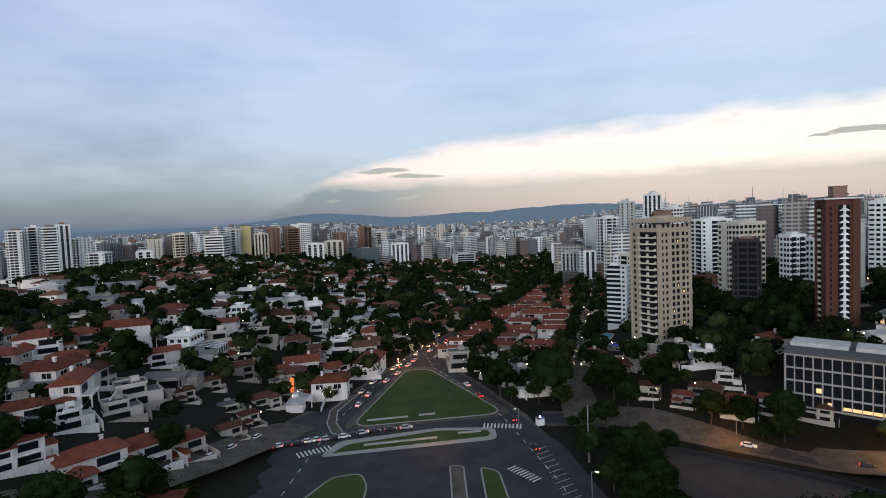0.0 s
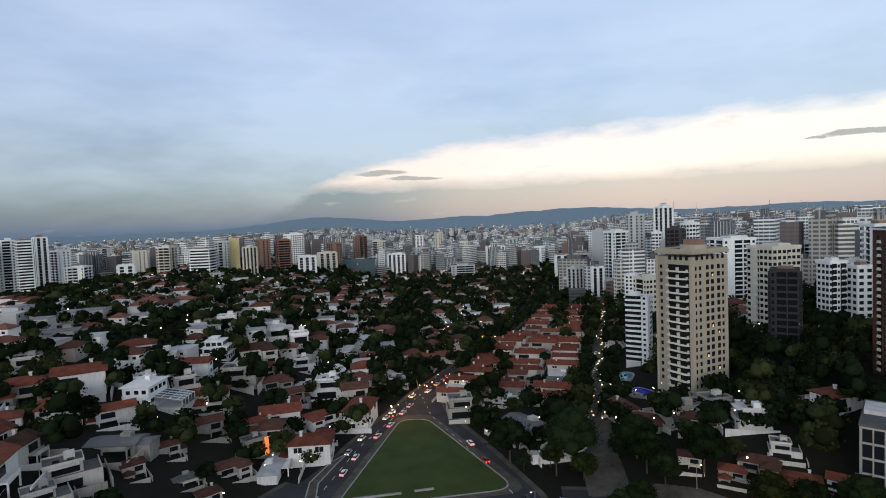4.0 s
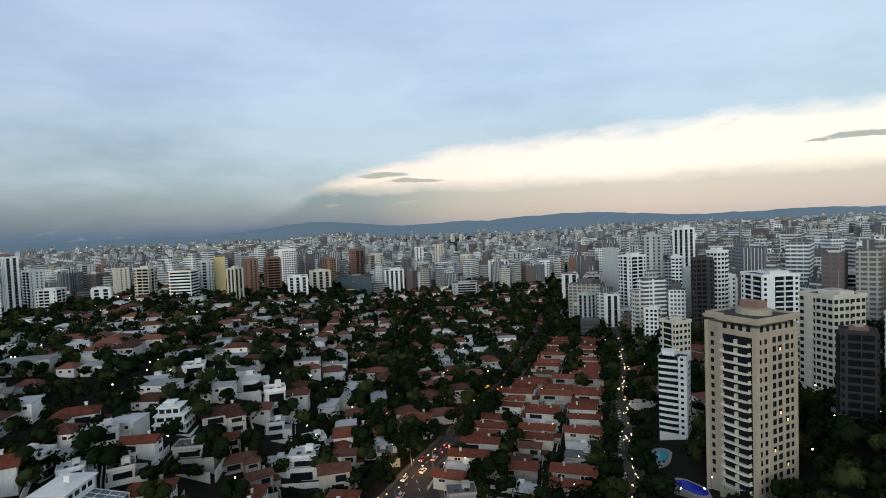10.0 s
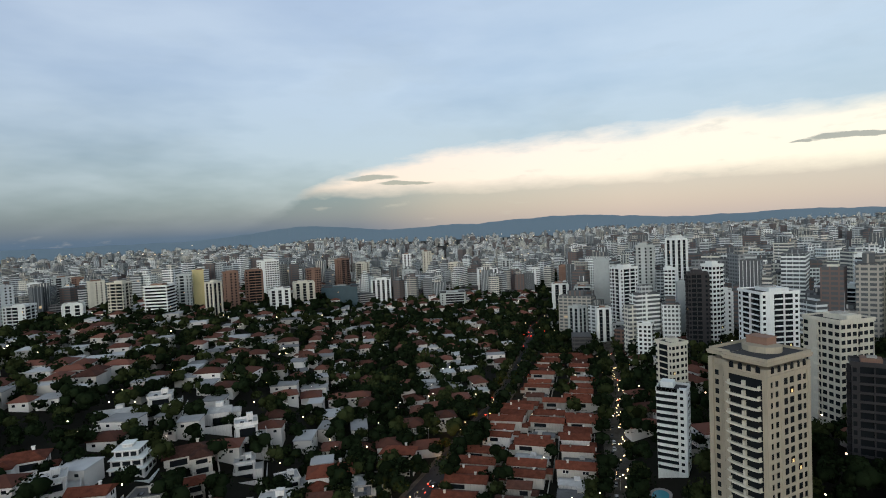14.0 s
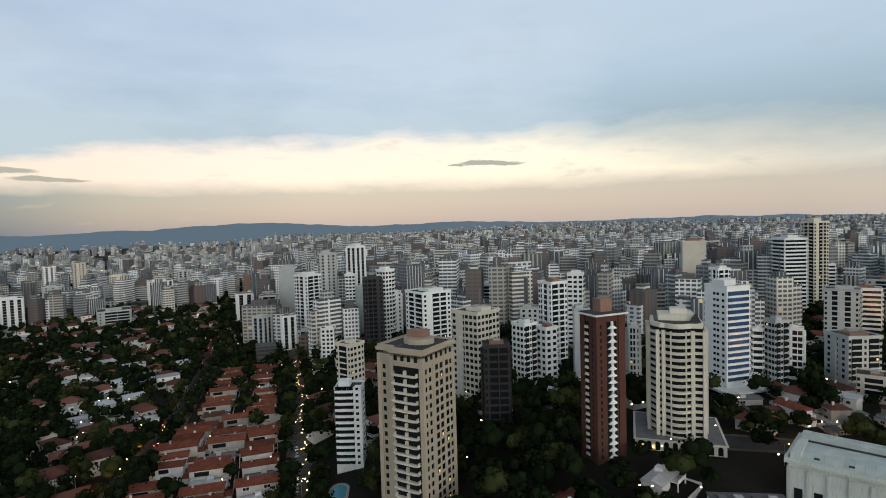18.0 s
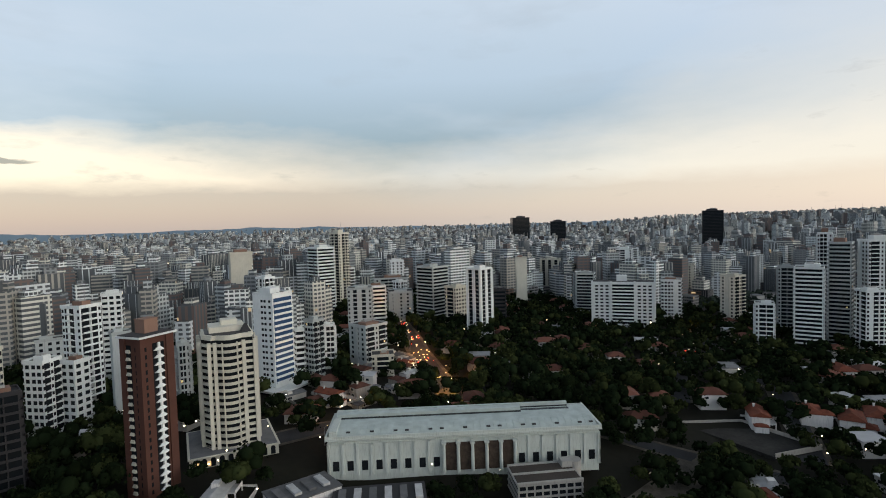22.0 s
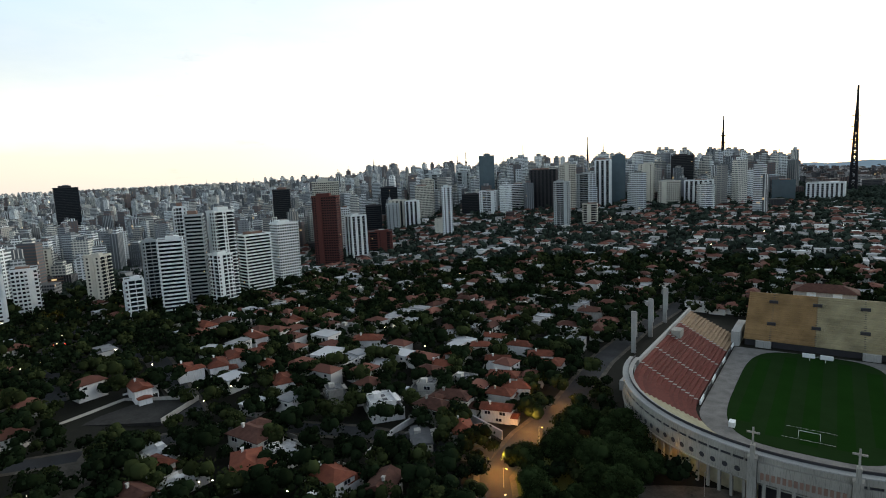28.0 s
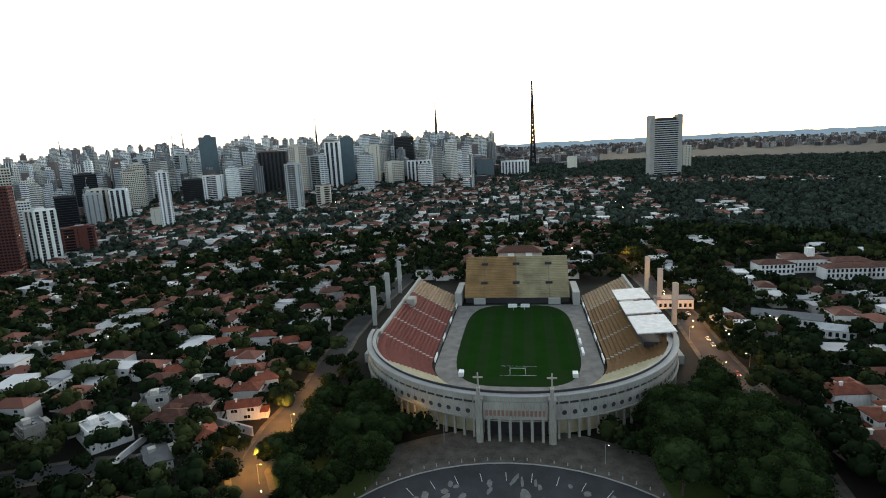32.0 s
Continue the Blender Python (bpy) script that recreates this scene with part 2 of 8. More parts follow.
def far_facade(name, walls, glass, floor=3.1, bay=3.3):
    """Walls of distant buildings: rows of windows by storey and bay, each building of its own colour."""
    m = bpy.data.materials.new(name)
    m.use_nodes = True
    N, L = m.node_tree.nodes, m.node_tree.links
    b = N["Principled BSDF"]
    b.inputs["Roughness"].default_value = 0.75

    def mth(op, *args):
        k = N.new("ShaderNodeMath")
        k.operation = op
        for i, v in enumerate(args):
            if isinstance(v, (int, float)):
                k.inputs[i].default_value = v
            else:
                L.new(v, k.inputs[i])
        return k.outputs[0]

    geo = N.new("ShaderNodeNewGeometry")
    sp, sn = N.new("ShaderNodeSeparateXYZ"), N.new("ShaderNodeSeparateXYZ")
    L.new(geo.outputs["Position"], sp.inputs[0])
    L.new(geo.outputs["True Normal"], sn.inputs[0])
    side = mth("SUBTRACT", mth("MULTIPLY", sp.outputs[0], sn.outputs[1]), mth("MULTIPLY", sp.outputs[1], sn.outputs[0]))
    rnd = geo.outputs["Random Per Island"]
    pick = N.new("ShaderNodeTexWhiteNoise")
    pick.noise_dimensions = "1D"
    L.new(mth("MULTIPLY", rnd, 917.0), pick.inputs["W"])
    bayw = mth("MULTIPLY_ADD", pick.outputs["Value"], bay * 0.9, bay * 0.7)
    a, c = mth("DIVIDE", sp.outputs[2], floor), mth("DIVIDE", side, bayw)
    kind = mth("FRACT", mth("MULTIPLY", rnd, 37.0))
    row = mth("MULTIPLY", mth("GREATER_THAN", mth("FRACT", a), 0.34), mth("LESS_THAN", mth("FRACT", a), 0.88))
    row = mth("MAXIMUM", row, mth("GREATER_THAN", kind, 0.80))
    gapw = mth("MULTIPLY_ADD", rnd, 0.42, 0.04)
    col = mth("MAXIMUM", mth("GREATER_THAN", mth("FRACT", c), gapw), mth("MULTIPLY", mth("LESS_THAN", kind, 0.3), mth("GREATER_THAN", mth("FRACT", mth("MULTIPLY", c, 0.2)), 0.22)))
    wall_side = mth("LESS_THAN", mth("ABSOLUTE", sn.outputs[2]), 0.5)
    win = mth("MULTIPLY", mth("MULTIPLY", row, col), wall_side)
    ramp = N.new("ShaderNodeValToRGB")
    ramp.color_ramp.interpolation = "CONSTANT"
    els = ramp.color_ramp.elements
    while len(els) < len(walls):
        els.new(0.5)
    for i, (e, w) in enumerate(zip(els, walls)):
        e.position, e.color = i / len(walls), (*w, 1)
    L.new(pick.outputs["Value"], ramp.inputs[0])
    cell = N.new("ShaderNodeCombineXYZ")
    L.new(mth("FLOOR", a), cell.inputs[0])
    L.new(mth("FLOOR", c), cell.inputs[1])
    L.new(rnd, cell.inputs[2])
    wn = N.new("ShaderNodeTexWhiteNoise")
    wn.noise_dimensions = "3D"
    L.new(cell.outputs[0], wn.inputs["Vector"])
    lamp = mth("MULTIPLY", mth("GREATER_THAN", wn.outputs["Value"], 0.997), win)
    mix = N.new("ShaderNodeMix")
    mix.data_type = "RGBA"
    L.new(win, mix.inputs[0])
    L.new(ramp.outputs[0], mix.inputs[6])
    mix.inputs[7].default_value = (*glass, 1)
    deck = N.new("ShaderNodeMix")
    deck.data_type = "RGBA"
    L.new(wall_side, deck.inputs[0])
    deck.inputs[6].default_value = (0.07, 0.07, 0.072, 1)
    L.new(mix.outputs[2], deck.inputs[7])
    L.new(deck.outputs[2], b.inputs["Base Color"])
    b.inputs["Emission Color"].default_value = (1.0, 0.72, 0.38, 1)
    L.new(mth("MULTIPLY", lamp, 0.6), b.inputs["Emission Strength"])
    return m


WHITE = material("white_paint", (0.77, 0.81, 0.80), 0.75, 0.1, 0.15, 0.1, each=0.06, dirt=0.2)
GREY = material("grey_render", (0.43, 0.47, 0.47), 0.8, 0.14, 0.15, 0.15, each=0.12, dirt=0.2)
HALL = material("pale_hall_paint", (0.55, 0.60, 0.56), 0.8, 0.12, 0.15, 0.15, dirt=0.3)
HALLROOF = material("pale_green_roof_metal", (0.43, 0.495, 0.475), 0.55, 0.3, 0.3, 0.1, dirt=0.0)
CREAM = material("cream_render", (0.60, 0.585, 0.50), 0.8, 0.12, 0.15, 0.15, each=0.12, dirt=0.2)
BEIGE = material("beige_stone_render", (0.385, 0.35, 0.275), 0.8, 0.12, 0.2, 0.2, dirt=0.15)
YELLOW = material("faded_yellow_render", (0.62, 0.54, 0.28), 0.8, 0.12, 0.15, 0.15, dirt=0.2)
BROWN = material("brown_cladding", (0.24, 0.15, 0.115), 0.8, 0.15, 0.2, 0.2, each=0.15, dirt=0.15)
BRICK = material("red_brick", (0.11, 0.040, 0.033), 0.85, 0.16, 0.3, 0.3, each=0.08)
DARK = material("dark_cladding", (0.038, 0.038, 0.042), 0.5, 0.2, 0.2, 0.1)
CONCRETE = material("weathered_concrete", (0.36, 0.36, 0.34), 0.9, 0.22, 0.1, 0.3, dirt=0.3)
GLASS = material("window_glass", (0.012, 0.015, 0.018), 0.12, 0.1, 0.3, 0.0, spec=0.22)
BLUEGLASS = material("bluish_glass", (0.035, 0.075, 0.15), 0.15, 0.2, 0.3, 0.0, spec=0.35)
GLASSWALL = material("green_grey_curtain_wall", (0.07, 0.11, 0.13), 0.15, 0.2, 0.1, 0.0, spec=0.6)
ROOFDARK = material("dark_roof_felt", (0.055, 0.055, 0.057), 0.9, 0.35, 0.3, 0.2)
REDBROWN = material("dark_red_brown_brick", (0.092, 0.043, 0.033), 0.85, 0.16, 0.3, 0.3)
WARM = lit("lit_window", (1.0, 0.66, 0.30), 0.8)
LAMP_WHITE = lit("white_lamp", (1.0, 0.9, 0.72), 22.0)
LAMP_ORANGE = lit("sodium_lamp", (1.0, 0.46, 0.1), 30.0)
HEAD = lit("headlight", (1.0, 0.70, 0.36), 5.0)
TAIL = lit("tail_light", (1.0, 0.05, 0.03), 8.0)
ROOFTILE = material("clay_roof_tiles", (0.150, 0.048, 0.029), 0.9, 0.55, 0.45, 0.5, fine=2.5, each=0.28)
ROOFTILE2 = material("old_clay_roof_tiles", (0.082, 0.038, 0.028), 0.9, 0.6, 0.45, 0.5, fine=2.5, each=0.3)
ROOFGREY = material("grey_roof_sheet", (0.12, 0.122, 0.125), 0.75, 0.4, 0.4, 0.2, each=0.3)
ROOFWHITE = material("white_roof_sheet", (0.46, 0.47, 0.47), 0.6, 0.35, 0.4, 0.1, each=0.1)
HOUSEWALL = material("house_wall_paint", (0.44, 0.42, 0.38), 0.85, 0.18, 0.3, 0.2, each=0.45, dirt=0.4)
HOUSEWHITE = material("white_house_wall", (0.72, 0.71, 0.69), 0.85, 0.12, 0.3, 0.15, each=0.15, dirt=0.35)
WOODDARK = material("dark_wood", (0.06, 0.035, 0.02), 0.7, 0.2, 2.0, 0.2)
ASPHALT = material("asphalt", (0.042, 0.044, 0.047), 0.9, 0.5, 0.12, 0.3, fine=3)
KERB = material("kerb_concrete", (0.30, 0.30, 0.29), 0.9, 0.2, 0.3, 0.2)
PAVING = material("stone_paving", (0.088, 0.080, 0.066), 0.9, 0.8, 0.22, 0.3, fine=1.3)
MARK = material("road_marking_paint", (0.62, 0.62, 0.6), 0.8, 0.25, 0.6, 0.1)
GRASS = material("lawn", (0.044, 0.066, 0.017), 0.95, 0.4, 0.12, 0.5, fine=4)
FIELD = material("mown_pitch_grass", (0.014, 0.031, 0.010), 0.95, 0.25, 0.08, 0.4, fine=3, spec=0.0)
EARTH = material("bare_earth", (0.066, 0.056, 0.049), 0.95, 0.35, 0.1, 0.4, fine=1.5)
LEAF = material("dark_foliage", (0.012, 0.020, 0.008), 0.85, 0.3, 0.5, 0.0, each=0.35, island=0.45, spec=0.0)
LEAF2 = material("olive_foliage", (0.020, 0.028, 0.009), 0.85, 0.3, 0.5, 0.0, each=0.35, island=0.45, spec=0.0)
LEAFFAR = material("distant_foliage", (0.010, 0.0165, 0.0075), 0.9, 0.5, 0.05, 0.0, island=0.5, spec=0.0)
LEAFPARK = material("park_foliage", (0.017, 0.027, 0.010), 0.85, 0.35, 0.3, 0.0, each=0.3, island=0.5, spec=0.0)
# Far-slope leaves: aerial haze is put into a paler, bluer base colour.
LEAFHAZE = material("haze_painted_foliage", (0.034, 0.046, 0.036), 0.9, 0.5, 0.03, 0.0, island=0.6, spec=0.0)
LEAFFAR2 = material("distant_olive_foliage", (0.026, 0.034, 0.013), 0.9, 0.5, 0.05, 0.0, island=0.5, spec=0.0)
BARK = material("bark", (0.07, 0.055, 0.042), 0.95, 0.3, 2.0, 0.5)
METAL = material("painted_steel", (0.32, 0.33, 0.34), 0.5, 0.1, 1.0, 0.0, metal=0.4)
RUBBER = material("tyre_rubber", (0.02, 0.02, 0.02), 0.9, 0.1, 3.0, 0.0)
POOL = material("pool_water", (0.05, 0.28, 0.36), 0.05, 0.1, 0.5, 0.1)
POOLBLUE = material("blue_lit_pool_water", (0.015, 0.03, 0.42), 0.05, 0.1, 0.5, 0.1)
# Far window colour is lifted, standing in for haze and reflected sky.
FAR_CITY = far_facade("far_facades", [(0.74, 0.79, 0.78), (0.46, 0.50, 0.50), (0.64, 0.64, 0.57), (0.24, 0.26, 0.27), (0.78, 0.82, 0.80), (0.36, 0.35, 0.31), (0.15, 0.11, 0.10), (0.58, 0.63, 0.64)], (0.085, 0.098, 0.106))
FAR_LOW = far_facade("far_low_blocks", [(0.20, 0.20, 0.20), (0.10, 0.06, 0.05), (0.30, 0.29, 0.28), (0.06, 0.06, 0.06), (0.14, 0.09, 0.07), (0.40, 0.40, 0.39)], (0.02, 0.022, 0.026))
WALLS = {"white": WHITE, "grey": GREY, "cream": CREAM, "brown": BROWN, "brick": BRICK, "dark": DARK, "glass": GLASSWALL, "yellow": YELLOW, "beige": BEIGE}

# ---- shape helpers ----
class Geo:
    """Gathers boxes, prisms, cones and roofs into one mesh."""

    def __init__(self):
        self.v, self.f, self.m = [], [], []

    def add(self, verts, faces, m=0):
        k = len(self.v)
        self.v += verts
        self.f += [tuple(i + k for i in q) for q in faces]
        self.m += [m] * len(faces)

    def box(self, cx, cy, z0, sx, sy, sz, rz=0.0, m=0):
        c, s = math.cos(radians(rz)), math.sin(radians(rz))
        p = [(cx + x * c - y * s, cy + x * s + y * c) for x, y in ((-sx / 2, -sy / 2), (sx / 2, -sy / 2), (sx / 2, sy / 2), (-sx / 2, sy / 2))]
        self.prism(p, z0, z0 + sz, m)

    def prism(self, p, z0, z1, m=0, taper=1.0):
        n = len(p)
        cx, cy = sum(q[0] for q in p) / n, sum(q[1] for q in p) / n
        top = [(cx + (x - cx) * taper, cy + (y - cy) * taper, z1) for x, y in p]
        self.add([(x, y, z0) for x, y in p] + top,
                 [tuple(range(n - 1, -1, -1)), tuple(range(n, 2 * n))] + [(i, (i + 1) % n, n + (i + 1) % n, n + i) for i in range(n)], m)

    def cyl(self, cx, cy, z0, z1, r0, r1=None, n=8, m=0):
        r1 = r0 if r1 is None else r1
        a = [2 * math.pi * i / n for i in range(n)]
        self.add([(cx + r0 * math.cos(t), cy + r0 * math.sin(t), z0) for t in a] + [(cx + r1 * math.cos(t), cy + r1 * math.sin(t), z1) for t in a],
                 [tuple(range(n - 1, -1, -1)), tuple(range(n, 2 * n))] + [(i, (i + 1) % n, n + (i + 1) % n, n + i) for i in range(n)], m)

    def limb(self, a, b, r0, r1, n=5, m=0):
        a, b = Vector(a), Vector(b)
        q = (b - a).to_track_quat("Z", "Y")
        ring = [2 * math.pi * i / n for i in range(n)]
        vs = [tuple(a + q @ Vector((r0 * math.cos(t), r0 * math.sin(t), 0))) for t in ring] + [tuple(b + q @ Vector((r1 * math.cos(t), r1 * math.sin(t), 0))) for t in ring]
        self.add(vs, [tuple(range(n - 1, -1, -1)), tuple(range(n, 2 * n))] + [(i, (i + 1) % n, n + (i + 1) % n, n + i) for i in range(n)], m)

    def hip(self, cx, cy, z, sx, sy, h, over=0.6, ridge=None, thick=0.22, m=0, rz=0.0):
        """A hipped roof with a fascia; ridge is the share of the length that the ridge keeps (1: a gable)."""
        a, b = sx / 2 + over, sy / 2 + over
        k = (a * ridge) if ridge is not None else max(0.05, a - b)
        if a < b and ridge is None:
            k = 0.05
        c, s = math.cos(radians(rz)), math.sin(radians(rz))
        pts = [(-a, -b, z), (a, -b, z), (a, b, z), (-a, b, z), (-a, -b, z + thick), (a, -b, z + thick), (a, b, z + thick), (-a, b, z + thick), (-k, 0, z + thick + h), (k, 0, z + thick + h)]
        self.add([(cx + x * c - y * s, cy + x * s + y * c, zz) for x, y, zz in pts],
                 [(3, 2, 1, 0), (0, 1, 5, 4), (1, 2, 6, 5), (2, 3, 7, 6), (3, 0, 4, 7), (4, 5, 9, 8), (6, 7, 8, 9), (5, 6, 9), (7, 4, 8)], m)

    def mesh(self, name, *mats):
        me = bpy.data.meshes.new(name)
        me.from_pydata(self.v, [], self.f)
        for k in mats:
            me.materials.append(k)
        if len(mats) > 1:
            me.polygons.foreach_set("material_index", self.m)
        me.update()
        return me


def root(name, x, y, z, rz=0.0, label="", category="", group="", kind=""):
    e = new(name)
    e.empty_display_size = 0.5
    e.matrix_basis = pose(x, y, z, 0, 0, rz)
    return tagged(e, label, category, group, kind)


def part(name, g, mat, parent, label="", at=None):
    """One mesh object under a thing or a part; at: its place in the thing."""
    me = g if isinstance(g, bpy.types.Mesh) else g.mesh(name, *(mat if isinstance(mat, tuple) else (mat,)))
    ob = new(name, me)
    ob.parent = parent
    if at is not None:
        ob.matrix_basis = at
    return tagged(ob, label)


def thing(name, g, mat, label, category, group="", kind="", at=None):
    me = g if isinstance(g, bpy.types.Mesh) else g.mesh(name, *(mat if isinstance(mat, tuple) else (mat,)))
    ob = new(name, me)
    if at is not None:
        ob.matrix_basis = at
    return tagged(ob, label, category, group, kind)


def smooth(a, b, x):
    k = min(1.0, max(0.0, (x - a) / (b - a)))
    return k * k * (3 - 2 * k)

def ground_z(x, y):
    """Height of the land: a valley along the avenue, slopes on both sides, a ridge behind the stadium."""
    u, v = x * 0.9945 + y * 0.105, -x * 0.105 + y * 0.9945
    r = math.hypot(x, y)
    s = -u - 60 + 0.2 * min(150.0, max(0.0, v - 150))
    west = max(0.0, min(0.36 * s, 18 + 0.12 * (s - 50), 32.0)) - 15 * smooth(220, 430, s)
    west = max(0.0, west) * smooth(-330, 120, v)
    s = u - 45 - 0.35 * max(0.0, v - 110) - 60 * smooth(100, 50, v)
    steep = max(0.0, min(0.24 * s, 9.6 + 0.15 * (s - 40), 22.0))
    mild = min(12.0, 0.06 * max(0.0, u - 85)) * smooth(-420, -120, v)
    k = smooth(-100, 30, v)
    back = 72 * smooth(-330, -1350, v) * (0.58 + 0.42 * smooth(-220, 420, u))
    far = 45 * smooth(2200, 4900, r)
    return max(west + steep * k + mild * (1 - k), back, far)


# ---- the plan: what may stand where ----
AXIS = 5.9  # the square and the stadium lie this many degrees off the y axis


def uv(x, y):
    """Across and along the square."""
    return x * 0.9945 + y * 0.105, -x * 0.105 + y * 0.9945


def xy(u, v):
    return u * 0.9945 - v * 0.105, u * 0.105 + v * 0.9945


ROADS = [  # half width and points of each street's middle line
    (4.6, [(-58, 20), (-55, 60), (-52, 100), (-44, 140), (-33, 172), (-22, 204), (-8, 236), (14, 288), (32, 330), (52, 390), (72, 455), (98, 560), (135, 640), (190, 770), (260, 920)]),
    (7.0, [(24, 10), (20, 50), (10, 100), (-4, 140), (-17, 172), (-22, 200)]),
    (4.2, [(38, 97), (42, 127), (51, 161), (60, 188), (72, 227), (84, 268), (102, 316), (121, 386), (139, 447), (187, 551)]),
    (5.0, [(24, 98), (40, 96), (59, 87), (78, 72), (107, 50), (135, 30), (162, 6), (186, -24), (240, -62)]),
    (5.5, [(-132, -3), (-107, 18), (-90, 39), (-80, 62), (-70, 91), (-58, 112)]),
    (6.0, [(196, 122), (214, 104), (232, 76), (252, 54), (270, 55), (308, 72), (353, 92), (404, 112), (472, 142), (560, 180)]),
    (6.5, [(-62, 20), (-66, -60), (-68, -120), (-70, -170), (-72, -225), (-68, -272), (-66, -345), (-54, -420), (-44, -475), (-46, -580), (-52, -700), (-98, -965), (-130, -1100)]),
    (5.5, [(60, -90), (95, -130), (111, -150), (117, -182), (119, -220), (132, -285), (138, -355), (135, -450), (128, -560)]),
    (4.5, [(119, -160), (170, -140), (215, -110), (235, -60), (250, -10)]),
    (5.0, [(240, -100), (330, -120), (430, -110), (520, -130), (620, -150)]),
    (5.0, [(300, -62), (380, -79), (415, -89), (482, -112), (560, -137), (647, -157)]),
]
CIRCLES = []  # x, y, radius kept free of houses
TREEFREE = []


def road_gap(x, y):
    """Metres from the nearest street's edge."""
    best = 1e9
    for half, pts in ROADS:
        for (ax, ay), (bx, by) in zip(pts, pts[1:]):
            dx, dy = bx - ax, by - ay
            k = max(0.0, min(1.0, ((x - ax) * dx + (y - ay) * dy) / (dx * dx + dy * dy)))
            best = min(best, math.hypot(x - ax - k * dx, y - ay - k * dy) - half)
    return best


def in_square(x, y, m=0.0):
    u, v = uv(x, y)
    if not -205 - m < v < 178 + m:
        return False
    if v < -88:
        return math.hypot((x - 16) / (64 + m), (y + 114) / (78 + m)) < 1
    if v > 100:
        k = (v - 100) / 78
        return -58 + 46 * k - m < u < 32 - 40 * k + m
    return -62 - m < u < 36 + m


def in_stadium(x, y, m=0.0):
    dx, dy = x - 31, y + 294
    lx, ly = dx * 0.996 + dy * 0.089, -dx * 0.089 + dy * 0.996
    if ly > 34:
        return (lx / (80 + m)) ** 2 + ((ly - 34) / (78 + m)) ** 2 < 1
    return abs(lx) < 94 + m and ly > -122 - m


def in_woods(x, y):
    """Parks and wooded slopes."""
    u, v = uv(x, y)
    if math.hypot((x - 140) / 44, (y - 160) / 36) < 1 and x > 104:
        return True
    if math.hypot((x - 300) / 62, (y - 2) / 46) < 1 and noise.noise((x / 30, y / 30, 7)) > -0.3:
        return True
    if x < -82 and -640 < y < -150 and x > -420 and not (-135 < x < -80 and -245 < y < -165) and not (-225 < x < -110 and -475 < y < -320):
        return noise.noise((x / 90, y / 90, 0)) > -0.25
    if x < -110 and -930 < y < -640:
        return noise.noise((x / 120, y / 120, 3)) > -0.3
    if math.hypot((x - 38) / 15, (y - 44) / 30) < 1:
        return True
    return False


# ---- ground: one sheet out to the horizon ----
def build_ground():
    g = Geo()
    rings = [10 * k for k in range(31)] + [320, 340, 360, 380, 430, 490, 560, 640, 730, 840, 980, 1150, 1350, 1600, 1950, 2400, 2950, 3600, 4200, 4900]
    n = 192
    for r in rings:
        for i in range(n):
            a = 2 * math.pi * i / n
            x, y = r * math.sin(a), r * math.cos(a)
            g.v.append((x, y, ground_z(x, y) - 0.12))
    for k in range(len(rings) - 1):
        for i in range(n):
            j = (i + 1) % n
            q = (k * n + i, k * n + j, (k + 1) * n + j, (k + 1) * n + i)
            g.f.append(q[::-1])
            g.m.append(0)
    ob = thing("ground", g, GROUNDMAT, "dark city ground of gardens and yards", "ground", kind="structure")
    for p in ob.data.polygons:
        p.use_smooth = True


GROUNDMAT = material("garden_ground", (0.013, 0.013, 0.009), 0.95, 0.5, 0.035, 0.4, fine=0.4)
build_ground()


def ribbon(pts, half, lift):
    """A street's surface along a line, laid on the land."""
    g, dense = Geo(), []
    for (ax, ay), (bx, by) in zip(pts, pts[1:]):
        k = max(1, int(math.hypot(bx - ax, by - ay) / 6))
        dense += [(ax + (bx - ax) * i / k, ay + (by - ay) * i / k) for i in range(k)]
    dense.append(pts[-1])
    for i, (x, y) in enumerate(dense):
        (ax, ay), (bx, by) = dense[max(0, i - 1)], dense[min(len(dense) - 1, i + 1)]
        d = math.hypot(bx - ax, by - ay)
        nx, ny = (by - ay) / d, -(bx - ax) / d
        for s in (-half, half):
            px, py = x + nx * s, y + ny * s
            g.v.append((px, py, max(ground_z(px, py), ground_z(x, y)) + lift))
    for i in range(len(dense) - 1):
        g.f.append((2 * i, 2 * i + 1, 2 * i + 3, 2 * i + 2))
        g.m.append(0)
    return g


for i, (half, pts) in enumerate(ROADS):
    thing("pavement", ribbon(pts, half + 2.2, 0.06 + 0.006 * i), PAVING, "worn grey pavement along a street", "pavement", kind="structure")
    thing("road", ribbon(pts, half, 0.16 + 0.006 * i), ASPHALT, "dark asphalt street", "road", kind="structure")

# ---- apartment towers ----
SHARED = {}


def shared(key, make):
    if key not in SHARED:
        SHARED[key] = make()
    return SHARED[key]


def sides(w, d):
    """The four walls of a block: middle, heading and length."""
    return ((0, -d / 2, 0, w), (w / 2, 0, 90, d), (0, d / 2, 180, w), (-w / 2, 0, 270, d))


def wall_box(g, w, d, side, along, z, out, width, height, depth, m=0):
    """A box on one wall: along it, at height z, standing out by out."""
    cx, cy, rz, _ = sides(w, d)[side]
    c, s = math.cos(radians(rz)), math.sin(radians(rz))
    lx, ly = along, -out - depth / 2
    g.box(cx + lx * c - ly * s, cy + lx * s + ly * c, z, width, depth, height, rz, m)


